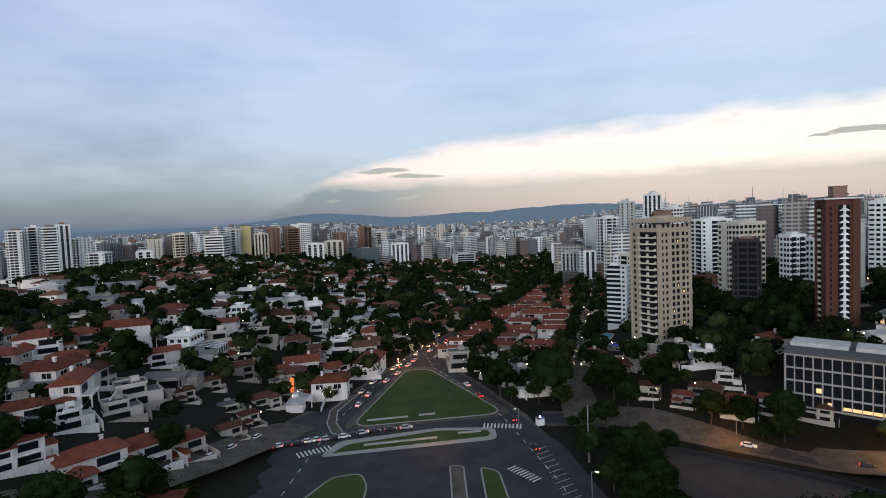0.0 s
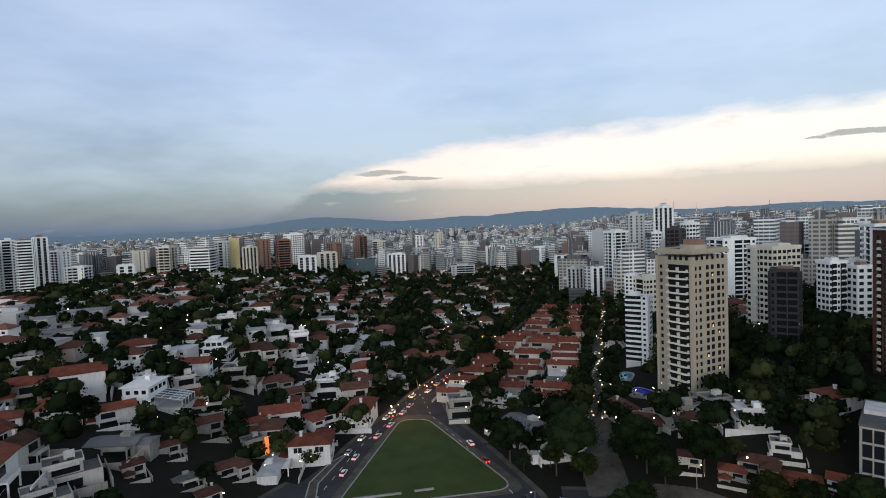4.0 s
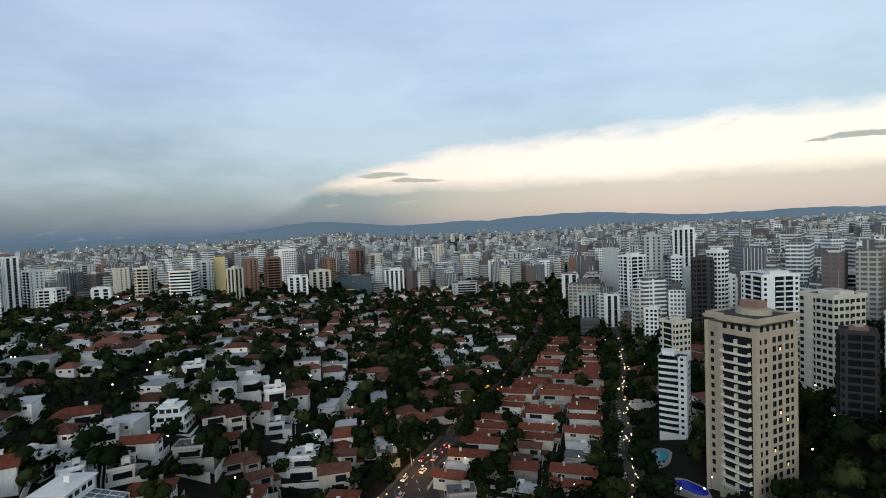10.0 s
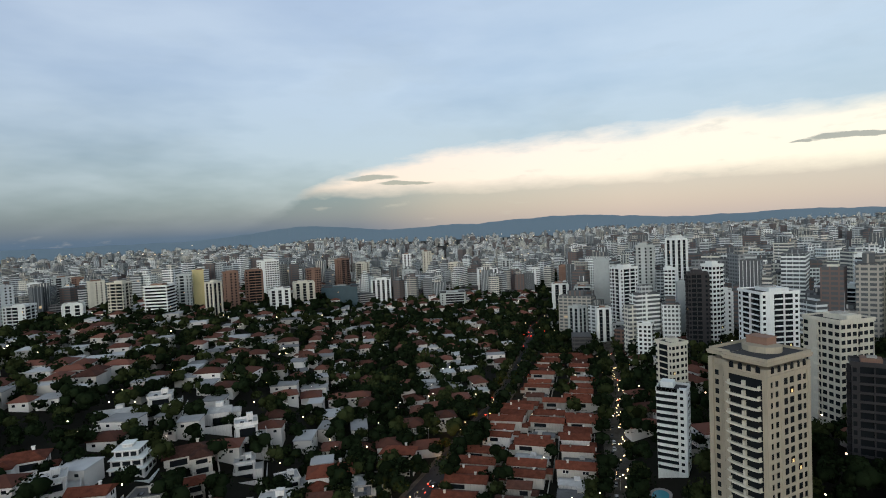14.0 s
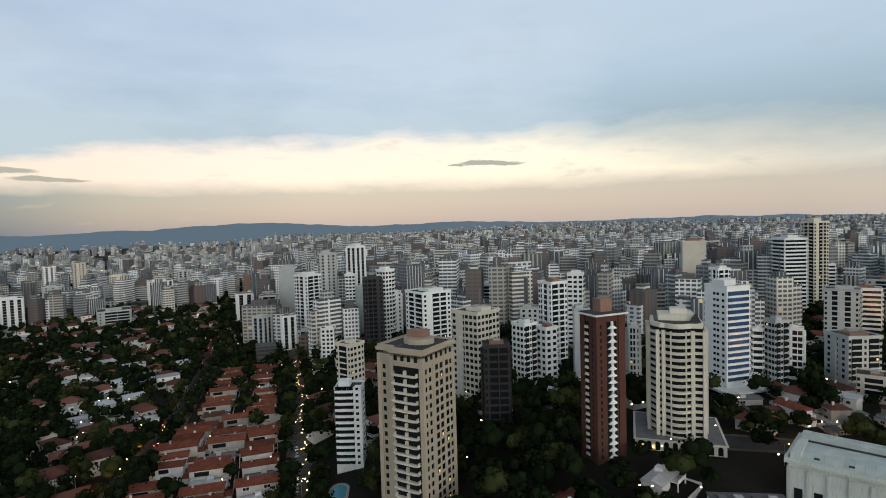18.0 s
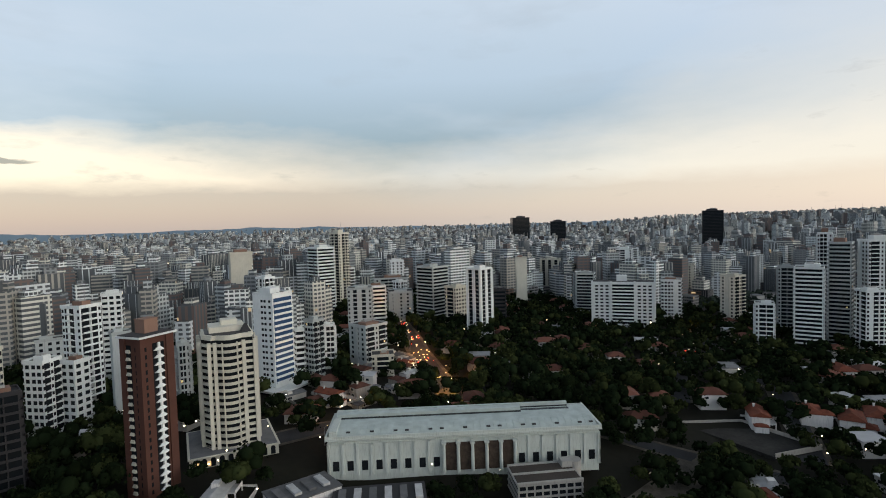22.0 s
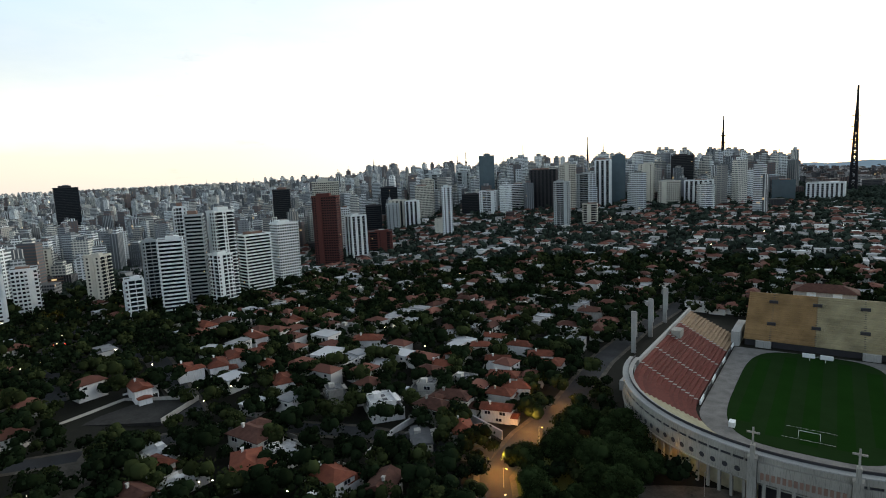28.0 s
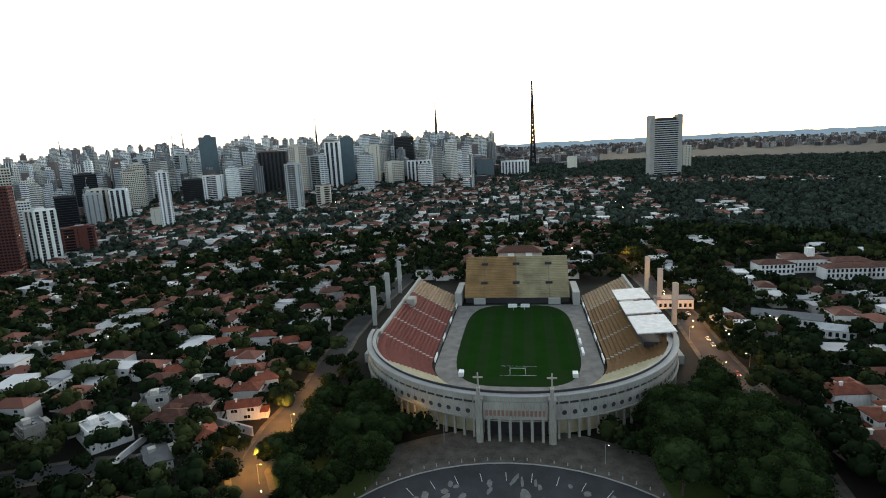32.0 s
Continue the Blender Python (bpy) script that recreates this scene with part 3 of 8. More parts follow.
def storey_mesh(style, w, d, fh, seed):
    """One storey's windows, slabs and balconies, to be repeated up the tower."""
    rng, g = random.Random(seed), Geo()
    if style == "bands" and seed % 3 == 0:
        g.box(0, 0, 0, w + 1.5, d + 1.5, 0.18, 0, 0)
        for k in range(4):
            wall_box(g, w, d, k, 0, 0.18, 0.6, sides(w, d)[k][3] + 1.5, 0.95, 0.14, 0)
            wall_box(g, w, d, k, 0, 0.9, 0.02, sides(w, d)[k][3] * 0.92, fh - 1.15, 0.06, 1)
    elif style == "bands":
        for k in range(4):
            length = sides(w, d)[k][3]
            q = (0.76, 0.50)[(k + seed) % 2] * length
            off = (0.08, -0.07)[seed % 2] * length
            wall_box(g, w, d, k, off, 0.0, 0.0, q, 0.2, 1.3, 0)
            wall_box(g, w, d, k, off, 0.2, 1.18, q, 0.72, 0.12, 0)
            wall_box(g, w, d, k, off, 0.25, 0.02, q * 0.96, fh - 0.3, 0.06, 1)
            wall_box(g, w, d, k, off, 0.0, 0.05, 0.35, fh, 1.2, 0)
            for e in (-0.42, 0.42):
                if abs(e * length - off) > q / 2 + 0.8:
                    wall_box(g, w, d, k, e * length, 0.9, 0.02, min(1.5, length * 0.1), fh - 1.4, 0.07, 1)
    elif style == "stripes":
        for k in range(4):
            n = max(2, int(sides(w, d)[k][3] / 6.2))
            for i in range(n):
                a = (i + 0.5) / n - 0.5
                wall_box(g, w, d, k, a * sides(w, d)[k][3], 0.0, 0.02, sides(w, d)[k][3] / n * 0.5, fh * 0.94, 0.08, 1)
    elif style == "glass":
        g.box(0, 0, 0, w + 0.3, d + 0.3, 0.35, 0, 0)
        for k in range(4):
            wall_box(g, w, d, k, 0, 0.35, 0.02, sides(w, d)[k][3] * 0.98, fh - 0.5, 0.06, 1)
    elif style == "punched" and seed % 3:
        # open balconies stacked on two walls, small windows on the plainer walls
        for k in range(4):
            length = sides(w, d)[k][3]
            if (k + seed) % 2 == 0:
                n = (1, 2)[seed % 2] if length < 20 else 2
                q = length * (0.56 if n == 1 else 0.33)
                for i in range(n):
                    a = 0.0 if n == 1 else (i - 0.5) * length * 0.52
                    wall_box(g, w, d, k, a, 0.0, 0.0, q, 0.18, 1.25, 0)
                    wall_box(g, w, d, k, a, 0.18, 1.13, q, 0.62, 0.1, 0)
                    wall_box(g, w, d, k, a, 0.2, 0.02, q * 0.95, fh - 0.25, 0.06, 1)
                for e in (-0.44, 0.44) if n == 1 else (0.0, -0.46, 0.46):
                    wall_box(g, w, d, k, e * length, 0.9, 0.02, 1.15, fh - 1.5, 0.07, 1)
            else:
                for e in ((-0.36, -0.12, 0.16, 0.38), (-0.3, 0.02, 0.3))[seed % 2]:
                    ww = (1.7, 1.1)[int(e * 50 + seed) % 2]
                    wall_box(g, w, d, k, e * length, 0.8, 0.02, ww, fh - 1.35, 0.07, 1)
                    wall_box(g, w, d, k, e * length, 0.68, 0.0, ww + 0.2, 0.12, 0.2, 0)
    else:
        for k in range(4):
            length = sides(w, d)[k][3]
            n = max(2, round(length / (3.1 if style == "punched" else 2.6)))
            for i in range(n):
                a = ((i + 0.5) / n - 0.5) * length
                ww = min(2.1, length / n * 0.66) if style == "punched" else length / n * 0.66
                if style == "punched" and (i * 7 + k * 3 + seed) % 5 == 0:
                    wall_box(g, w, d, k, a, 0.15, 0.0, length / n * 0.95, 0.16, 1.1, 0)
                    wall_box(g, w, d, k, a, 0.3, 0.95, length / n * 0.95, 0.9, 0.12, 0)
                    wall_box(g, w, d, k, a, 0.35, 0.02, length / n * 0.8, fh - 0.9, 0.06, 1)
                else:
                    wall_box(g, w, d, k, a, 0.85, 0.02, ww, fh - 1.3, 0.07, 1)
                    wall_box(g, w, d, k, a, 0.72, 0.0, ww + 0.2, 0.12, 0.2, 0)
    return g


TOWER_WORDS = {"bands": "ringed by balcony slabs", "stripes": "with dark vertical window stripes", "punched": "with rows of small windows", "piers": "with close piers between windows", "glass": "with smooth glazed walls", "plain": "with a blank wall"}
TOWER_COLOUR = {"white": "white painted", "grey": "grey rendered", "cream": "cream rendered", "brown": "brown clad", "brick": "red brick", "dark": "dark clad", "glass": "greenish glass", "yellow": "faded yellow"}
tower_count = 0


def tower(x, y, w, d, h, rz, style, wall, fh=3.0):
    """An apartment tower: body, a mesh for each storey, parapet, lift house, tank, a few lit windows."""
    global tower_count
    tower_count += 1
    rng = random.Random(tower_count)
    gz = min(ground_z(x, y), ground_z(x + w / 2, y), ground_z(x - w / 2, y), ground_z(x, y - d / 2))
    CIRCLES.append((x, y, 0.62 * max(w, d) + 3))
    TREEFREE.append((x, y, 0.6 * max(w, d)))
    near = math.hypot(x, y) < 290
    t = root("apartment_tower", x, y, gz, rz, f"{TOWER_COLOUR[wall]} apartment tower {TOWER_WORDS[style if style in TOWER_WORDS else 'punched']}", "tower", "apartment towers of the city")
    mat = WALLS[wall]
    top = h * (0.94 if h > 40 else 0.92)
    g = Geo()
    ins = 0.0
    g.box(0, 0, -2, w, d, top + 2)
    fins = Geo()
    if style == "stripes":
        for k in range(4):
            n = max(2, int(sides(w, d)[k][3] / 6.2))
            for i in range(n + 1):
                wall_box(fins, w, d, k, (i / n - 0.5) * sides(w, d)[k][3] * 0.97, 0, 0.0, sides(w, d)[k][3] / n * 0.34, top, 0.5, 0)
    if style == "punched" and w > 14:
        for k in (0, 2):
            wall_box(fins, w, d, k, w * rng.uniform(-0.25, 0.25), 0, 0.0, w * 0.2, top, 0.9, 0)
    part("body", g, mat, t)
    if fins.v:
        tagged(part("fin", fins, mat, t), kind="stuff")
    glass = BLUEGLASS if wall == "white" and style == "punched" and fh == 3.3 else GLASS
    if style == "glass":
        glass = GLASSWALL if wall == "glass" else GLASS
    slab = mat
    if style != "plain":
        n = max(3, int((top - 3.2) / fh))
        if near:
            me = storey_mesh(style, w, d, fh, tower_count).mesh("storey", slab, glass)
            for i in range(n):
                part("storey", me, None, t, at=pose(0, 0, 3.2 + i * (top - 3.4) / n))
        else:
            allg, one = Geo(), storey_mesh(style, w, d, fh, tower_count)
            for i in range(n):
                k = len(allg.v)
                dz = 3.2 + i * (top - 3.4) / n
                allg.v += [(a, b, c + dz) for a, b, c in one.v]
                allg.f += [tuple(q + k for q in fc) for fc in one.f]
                allg.m += one.m
            tagged(part("window_grid", allg, (slab, glass), t), kind="stuff")
        g = Geo()
        for _ in range(max(1, int(n * 0.1))):
            k, i = rng.randrange(4), rng.randrange(n)
            length = sides(w, d)[k][3]
            m_ = max(2, round(length / 3.1))
            wall_box(g, w, d, k, ((rng.randrange(m_) + 0.5) / m_ - 0.5) * length * 0.9, 3.2 + i * (top - 3.4) / n + 1.0, 0.1, 0.95, 1.0, 0.05)
        tagged(part("lit_window", g, WARM, t), "warm lit window panes", kind="stuff")
    g = Geo()
    g.box(0, 0, top, w + 0.3, d + 0.3, 0.5)
    part("roof_deck", g, ROOFDARK, t, "dark felted roof")
    g = Geo()
    for k in range(4):
        wall_box(g, w, d, k, 0, top - 0.3, 0.16, sides(w, d)[k][3] + 0.7, 1.6, 0.2)
    part("parapet", g, mat, t)
    g = Geo()
    g.box(rng.uniform(-0.12, 0.12) * w, rng.uniform(-0.1, 0.1) * d, top + 0.5, w * rng.uniform(0.4, 0.62), d * rng.uniform(0.4, 0.62), (h - top) * 0.68)
    part("lift_house", g, mat if rng.random() < 0.7 else BROWN, t)
    g = Geo()
    g.box(rng.uniform(-0.08, 0.08) * w, 0, top + 0.5 + (h - top) * 0.68, w * 0.26, d * 0.3, max(0.6, (h - top) * 0.32 - 0.5))
    part("water_tank", g, CONCRETE, t)
    if rng.random() < 0.5:
        g = Geo()
        g.cyl(w * 0.1, d * 0.1, h - 1, h + rng.uniform(4, 9), 0.14, 0.05, 5)
        part("antenna", g, METAL, t)
    return t


tower(1471.2, -382.8, 47.5, 38.0, 119.3, -102, "glass", "dark", 3.6)
tower(1622.7, 105.2, 49.3, 44.4, 110.3, -76, "glass", "dark", 3.6)
tower(1517.2, -4.3, 40.3, 32.3, 98.0, -87, "glass", "dark", 3.6)
tower(121.6, 287.3, 11.1, 11.1, 35.8, -70, "punched", "cream", 3.0)
tower(144.6, 381.1, 9.8, 8.0, 26.7, -30, "punched", "white", 3.0)
tower(150.4, 663.3, 17.3, 15.8, 36.3, -9, "stripes", "white", 3.0)
tower(124.1, 485.8, 10.9, 10.9, 35.1, -54, "stripes", "grey", 3.0)
tower(150.1, 559.0, 16.1, 13.9, 42.8, -21, "bands", "grey", 3.0)
tower(138.1, 455.9, 10.6, 8.6, 32.9, -9, "stripes", "white", 3.0)
tower(146.1, 438.1, 10.9, 8.4, 18.6, -22, "bands", "grey", 3.0)
tower(158.7, 462.8, 16.1, 16.1, 62.7, -67, "bands", "white", 3.0)
tower(178.5, 586.9, 15.8, 14.4, 63.4, -20, "plain", "grey", 3.0)
tower(190.2, 496.8, 16.1, 14.4, 75.2, -14, "punched", "grey", 3.0)
tower(208.8, 471.6, 11.8, 11.8, 77.4, -69, "stripes", "white", 3.0)
tower(194.9, 454.9, 8.8, 6.5, 53.3, -19, "punched", "white", 3.0)
tower(182.5, 405.7, 7.6, 6.3, 46.7, -16, "plain", "grey", 3.0)
tower(171.7, 359.4, 12.1, 8.5, 59.6, -20, "bands", "dark", 3.0)
tower(190.0, 375.0, 9.7, 9.7, 60.8, -72, "punched", "white", 3.0)
tower(197.7, 377.3, 11.4, 8.8, 40.5, -31, "bands", "white", 3.0)
tower(187.9, 309.2, 21.9, 21.9, 48.9, -89, "bands", "white", 3.0)
tower(167.3, 228.0, 17.4, 17.4, 47.7, -78, "punched", "cream", 3.0)
tower(147.1, 186.3, 10.9, 8.6, 40.6, -34, "bands", "dark", 3.0)
tower(189.6, 215.6, 9.1, 9.1, 36.7, -86, "punched", "white", 3.0)
tower(198.0, 207.6, 7.6, 7.6, 34.6, -93, "punched", "white", 3.0)
tower(228.7, 234.1, 11.8, 11.8, 54.2, -95, "bands", "white", 3.0)
tower(285.6, 380.5, 29.2, 26.2, 36.4, -42, "bands", "white", 3.0)
tower(318.4, 398.8, 14.6, 12.9, 55.2, -38, "bands", "white", 3.0)
tower(396.0, 547.6, 18.1, 16.2, 45.3, -39, "punched", "grey", 3.0)
tower(259.2, 288.9, 13.2, 9.2, 28.8, -41, "punched", "grey", 3.0)
tower(274.3, 258.7, 10.3, 9.0, 54.1, -51, "punched", "white", 3.0)
tower(211.9, 196.7, 7.4, 6.9, 44.0, -39, "plain", "grey", 3.0)
tower(362.2, 309.1, 25.9, 21.6, 36.6, -55, "punched", "white", 3.0)
tower(350.9, 268.5, 18.5, 14.1, 22.9, -47, "bands", "white", 3.0)
tower(423.3, 267.3, 17.8, 15.8, 70.4, -51, "plain", "cream", 3.0)
tower(376.5, 217.5, 9.7, 9.7, 52.4, -111, "bands", "white", 3.0)
tower(284.1, 144.4, 4.4, 3.7, 31.4, -55, "bands", "white", 3.0)
tower(287.0, 136.6, 7.5, 7.5, 37.0, -114, "punched", "grey", 3.0)
tower(311.4, 138.2, 6.1, 4.8, 28.9, -66, "bands", "white", 3.0)
tower(491.2, 223.6, 18.2, 18.2, 70.4, -125, "bands", "white", 3.0)
tower(532.1, 221.2, 13.8, 13.8, 84.0, -117, "bands", "cream", 3.0)
tower(325.3, 118.0, 16.9, 16.9, 26.9, -122, "punched", "grey", 3.0)
tower(426.2, 159.3, 19.2, 16.6, 37.8, -78, "punched", "grey", 3.0)
tower(224.1, 173.8, 4.9, 4.6, 36.7, -50, "bands", "grey", 3.0)
tower(488.8, 144.5, 9.4, 9.4, 36.4, -127, "bands", "white", 3.0)
tower(474.6, 109.5, 20.2, 20.2, 51.3, -121, "bands", "grey", 3.0)
tower(460.9, 86.3, 13.1, 13.1, 34.7, -124, "punched", "cream", 3.0)
tower(431.5, 61.0, 14.0, 14.0, 54.0, -123, "stripes", "white", 3.0)
tower(491.1, 51.8, 10.9, 9.7, 29.5, -79, "bands", "dark", 3.0)
tower(478.5, 141.2, 21.2, 19.7, 28.1, -72, "punched", "grey", 3.0)
tower(380.4, 143.3, 17.2, 12.3, 43.3, -74, "punched", "grey", 3.0)
tower(434.2, 148.4, 13.2, 10.9, 39.0, -66, "bands", "white", 3.0)
tower(302.8, 101.3, 12.5, 11.8, 12.5, -71, "punched", "cream", 3.0)
tower(545.4, 170.8, 33.3, 27.9, 34.3, -72, "bands", "grey", 3.0)
tower(539.2, -104.4, 17.5, 16.0, 41.6, -103, "punched", "white", 3.0)
tower(725.9, -80.9, 26.6, 23.2, 61.7, -99, "bands", "white", 3.0)
tower(745.3, 8.5, 24.5, 18.6, 46.3, -95, "stripes", "cream", 3.0)
tower(588.4, 37.6, 11.2, 8.1, 54.9, -79, "plain", "cream", 3.0)
tower(569.3, -25.1, 16.1, 15.1, 43.2, -87, "bands", "grey", 3.0)
tower(558.6, 167.6, 13.9, 12.6, 51.0, -70, "punched", "white", 3.0)
tower(547.2, 217.4, 10.2, 9.5, 44.0, -61, "bands", "white", 3.0)
tower(546.0, -159.3, 15.0, 15.0, 47.1, -142, "punched", "cream", 3.0)
tower(443.8, -151.1, 12.0, 10.7, 35.9, -106, "bands", "white", 3.0)
tower(443.3, -181.0, 17.6, 16.4, 65.1, -115, "bands", "white", 3.0)
tower(508.2, -189.4, 11.2, 9.6, 60.1, -108, "bands", "grey", 3.0)
tower(475.9, -204.8, 9.1, 6.9, 91.5, -115, "bands", "white", 3.0)
tower(460.9, -209.5, 13.8, 13.0, 84.6, -122, "bands", "grey", 3.0)
tower(462.4, -233.5, 14.8, 17.8, 87.7, -179, "punched", "white", 3.0)
tower(440.2, -219.0, 13.7, 13.7, 49.7, -175, "bands", "white", 3.0)
tower(486.8, -278.3, 13.3, 27.1, 63.1, -182, "bands", "white", 3.0)
tower(511.4, -327.6, 17.3, 24.1, 70.7, -185, "piers", "white", 3.0)
tower(624.9, -471.7, 34.0, 29.9, 107.3, -121, "piers", "cream", 3.0)
tower(554.2, -417.3, 31.5, 13.8, 92.4, -151, "punched", "brick", 3.0)
tower(552.0, -461.0, 17.0, 21.5, 60.7, -192, "stripes", "white", 3.0)
tower(553.5, -504.6, 32.4, 25.5, 31.5, -136, "punched", "brick", 3.0)
tower(601.4, -484.8, 10.9, 9.9, 66.9, -124, "punched", "white", 3.0)
tower(637.5, -569.9, 23.8, 21.2, 56.4, -130, "glass", "dark", 3.0)
tower(664.0, -649.7, 27.4, 23.3, 51.5, -126, "stripes", "cream", 3.0)
tower(642.8, -662.0, 21.1, 19.5, 48.8, -144, "stripes", "white", 3.0)
tower(691.1, -754.7, 22.4, 19.6, 73.7, -130, "piers", "cream", 3.0)
tower(787.9, -506.2, 27.6, 21.1, 92.6, -128, "glass", "dark", 3.0)
tower(822.5, -93.6, 39.3, 35.1, 58.4, -92, "bands", "white", 3.0)
tower(716.8, -122.4, 31.9, 29.3, 44.2, -96, "bands", "grey", 3.0)
tower(710.9, -152.6, 23.0, 19.1, 44.4, -107, "punched", "cream", 3.0)
tower(557.8, -27.9, 16.9, 14.5, 45.5, -99, "bands", "grey", 3.0)
tower(654.1, -626.7, 20.1, 18.5, 49.0, -130, "punched", "grey", 3.0)
tower(753.0, -714.5, 30.7, 23.5, 65.5, -132, "glass", "dark", 3.0)
tower(678.6, -730.5, 30.6, 29.0, 65.0, -137, "piers", "cream", 3.0)
tower(536.4, -628.8, 15.8, 11.3, 77.3, -140, "punched", "white", 3.0)
tower(545.9, -630.5, 25.6, 18.8, 26.7, -147, "punched", "cream", 3.0)
tower(614.5, -790.9, 33.9, 26.8, 39.9, -150, "glass", "dark", 3.0)
tower(578.0, -792.0, 30.0, 25.4, 45.1, -150, "bands", "white", 3.0)
tower(664.8, -908.2, 30.2, 26.8, 101.3, -145, "glass", "glass", 3.0)
tower(550.8, -840.6, 33.0, 31.1, 49.4, -150, "bands", "white", 3.0)
tower(509.6, -868.8, 46.6, 32.8, 72.7, -156, "stripes", "dark", 3.0)
tower(394.8, -724.2, 21.3, 18.5, 70.6, -160, "bands", "grey", 3.0)
tower(452.4, -851.8, 26.6, 22.2, 82.7, -156, "punched", "cream", 3.0)
tower(434.0, -880.4, 29.0, 22.3, 62.5, -159, "bands", "grey", 3.0)
tower(364.8, -754.2, 20.8, 19.5, 32.6, -160, "punched", "cream", 3.0)
tower(413.1, -904.7, 24.6, 20.2, 84.1, -162, "stripes", "white", 3.0)
tower(403.5, -942.9, 23.4, 21.5, 87.5, -148, "glass", "glass", 3.0)
tower(355.0, -951.3, 24.8, 21.9, 71.3, -166, "punched", "cream", 3.0)
tower(312.2, -938.4, 32.2, 28.8, 43.5, -168, "punched", "cream", 3.0)
tower(332.4, -1072.5, 38.3, 30.7, 77.7, -167, "glass", "dark", 3.0)
tower(276.2, -978.0, 42.6, 39.4, 42.1, -168, "stripes", "white", 3.0)
tower(238.7, -1097.9, 20.1, 17.9, 44.1, -162, "punched", "cream", 3.0)
tower(168.2, -1057.0, 33.3, 28.4, 38.2, -165, "glass", "glass", 3.0)
tower(114.0, -1108.2, 51.6, 42.4, 31.5, -178, "stripes", "white", 3.0)
tower(3.1, -1213.8, 19.5, 15.1, 32.0, -176, "plain", "cream", 3.0)
tower(-217.2, -1183.9, 19.1, 17.1, 48.8, 174, "punched", "cream", 3.0)
tower(726.0, -907.5, 26.5, 22.6, 68.8, -146, "punched", "grey", 3.0)
tower(600.3, -874.6, 21.8, 19.6, 53.2, -152, "punched", "grey", 3.0)
tower(794.0, -876.5, 31.3, 24.8, 69.0, -131, "punched", "grey", 3.0)
tower(-423.1, 557.1, 20.4, 20.4, 28.9, 8, "bands", "white", 3.0)
tower(-362.2, 546.1, 16.0, 14.3, 22.6, 25, "stripes", "white", 3.0)
tower(-553.4, 672.7, 18.1, 16.8, 29.2, 42, "plain", "grey", 3.0)
tower(-322.8, 558.5, 15.8, 15.8, 39.1, -3, "bands", "cream", 3.0)
tower(-277.0, 547.4, 21.6, 19.5, 34.7, 2, "bands", "white", 3.0)
tower(-269.8, 585.5, 14.3, 11.1, 41.1, 19, "punched", "grey", 3.0)
tower(-262.4, 602.7, 10.5, 9.7, 44.8, 30, "plain", "yellow", 3.0)
tower(-226.1, 552.3, 10.5, 10.5, 39.4, -26, "stripes", "cream", 3.0)
tower(-228.4, 605.5, 15.7, 13.0, 45.6, 25, "punched", "brown", 3.0)
tower(-213.3, 638.3, 18.0, 14.9, 46.6, 17, "bands", "brown", 3.0)
tower(-229.2, 746.5, 27.9, 25.2, 52.4, 18, "punched", "white", 3.0)
tower(-178.4, 619.0, 21.1, 17.6, 29.4, 14, "stripes", "white", 3.0)
tower(-167.0, 683.3, 23.5, 16.8, 32.5, 20, "stripes", "cream", 3.0)
tower(-135.6, 770.7, 49.3, 37.4, 33.8, 2, "glass", "glass", 3.0)
tower(-147.9, 864.0, 16.6, 16.6, 61.8, -40, "punched", "brown", 3.0)
tower(-124.3, 932.3, 23.5, 20.6, 56.7, 6, "punched", "cream", 3.0)
tower(-83.0, 814.3, 27.7, 24.4, 38.5, 4, "stripes", "white", 3.0)
tower(-54.9, 1065.2, 17.7, 16.8, 61.5, 1, "punched", "white", 3.0)
tower(-15.4, 1048.0, 17.4, 14.0, 66.1, 4, "punched", "cream", 3.0)
tower(33.9, 929.8, 23.6, 18.8, 48.9, -1, "punched", "cream", 3.0)
tower(83.8, 888.3, 31.0, 24.7, 40.1, -0, "stripes", "white", 3.0)
tower(116.3, 897.8, 17.4, 14.2, 52.1, -8, "punched", "grey", 3.0)
tower(165.3, 907.1, 18.3, 14.2, 35.4, -17, "punched", "white", 3.0)
tower(20.7, 737.1, 33.0, 29.8, 21.7, -1, "bands", "grey", 3.0)
tower(173.7, 707.3, 16.2, 13.0, 33.1, -20, "stripes", "white", 3.0)
tower(197.5, 828.8, 17.4, 15.6, 43.7, -19, "plain", "brown", 3.0)
tower(-425.5, 686.6, 18.6, 14.1, 39.9, 34, "punched", "cream", 3.0)
tower(-494.7, 724.8, 19.0, 14.2, 49.8, 38, "punched", "grey", 3.0)
tower(-520.4, 801.0, 16.0, 12.0, 44.0, 31, "punched", "brown", 3.0)
tower(-526.9, 723.1, 15.1, 11.5, 44.4, 30, "punched", "white", 3.0)
tower(-44.0, 912.5, 24.0, 18.9, 41.3, -1, "punched", "grey", 3.0)
tower(-176.7, 783.5, 19.5, 16.5, 41.3, 20, "punched", "brown", 3.0)

# ---- white towers on the far west side ----
tower(-478.9, 502.6, 15.0, 14.0, 64.7, 25, "bands", "white", 3.0)
tower(-479.0, 527.8, 13.0, 13.0, 68.4, 34, "punched", "white", 3.0)
tower(-443.2, 504.6, 13.0, 12.0, 64.5, 43, "bands", "white", 3.0)
tower(-467.4, 560.9, 11.0, 11.0, 69.4, 52, "stripes", "white", 3.0)
tower(-463.6, 587.8, 15.0, 14.0, 50.9, 61, "punched", "white", 3.0)
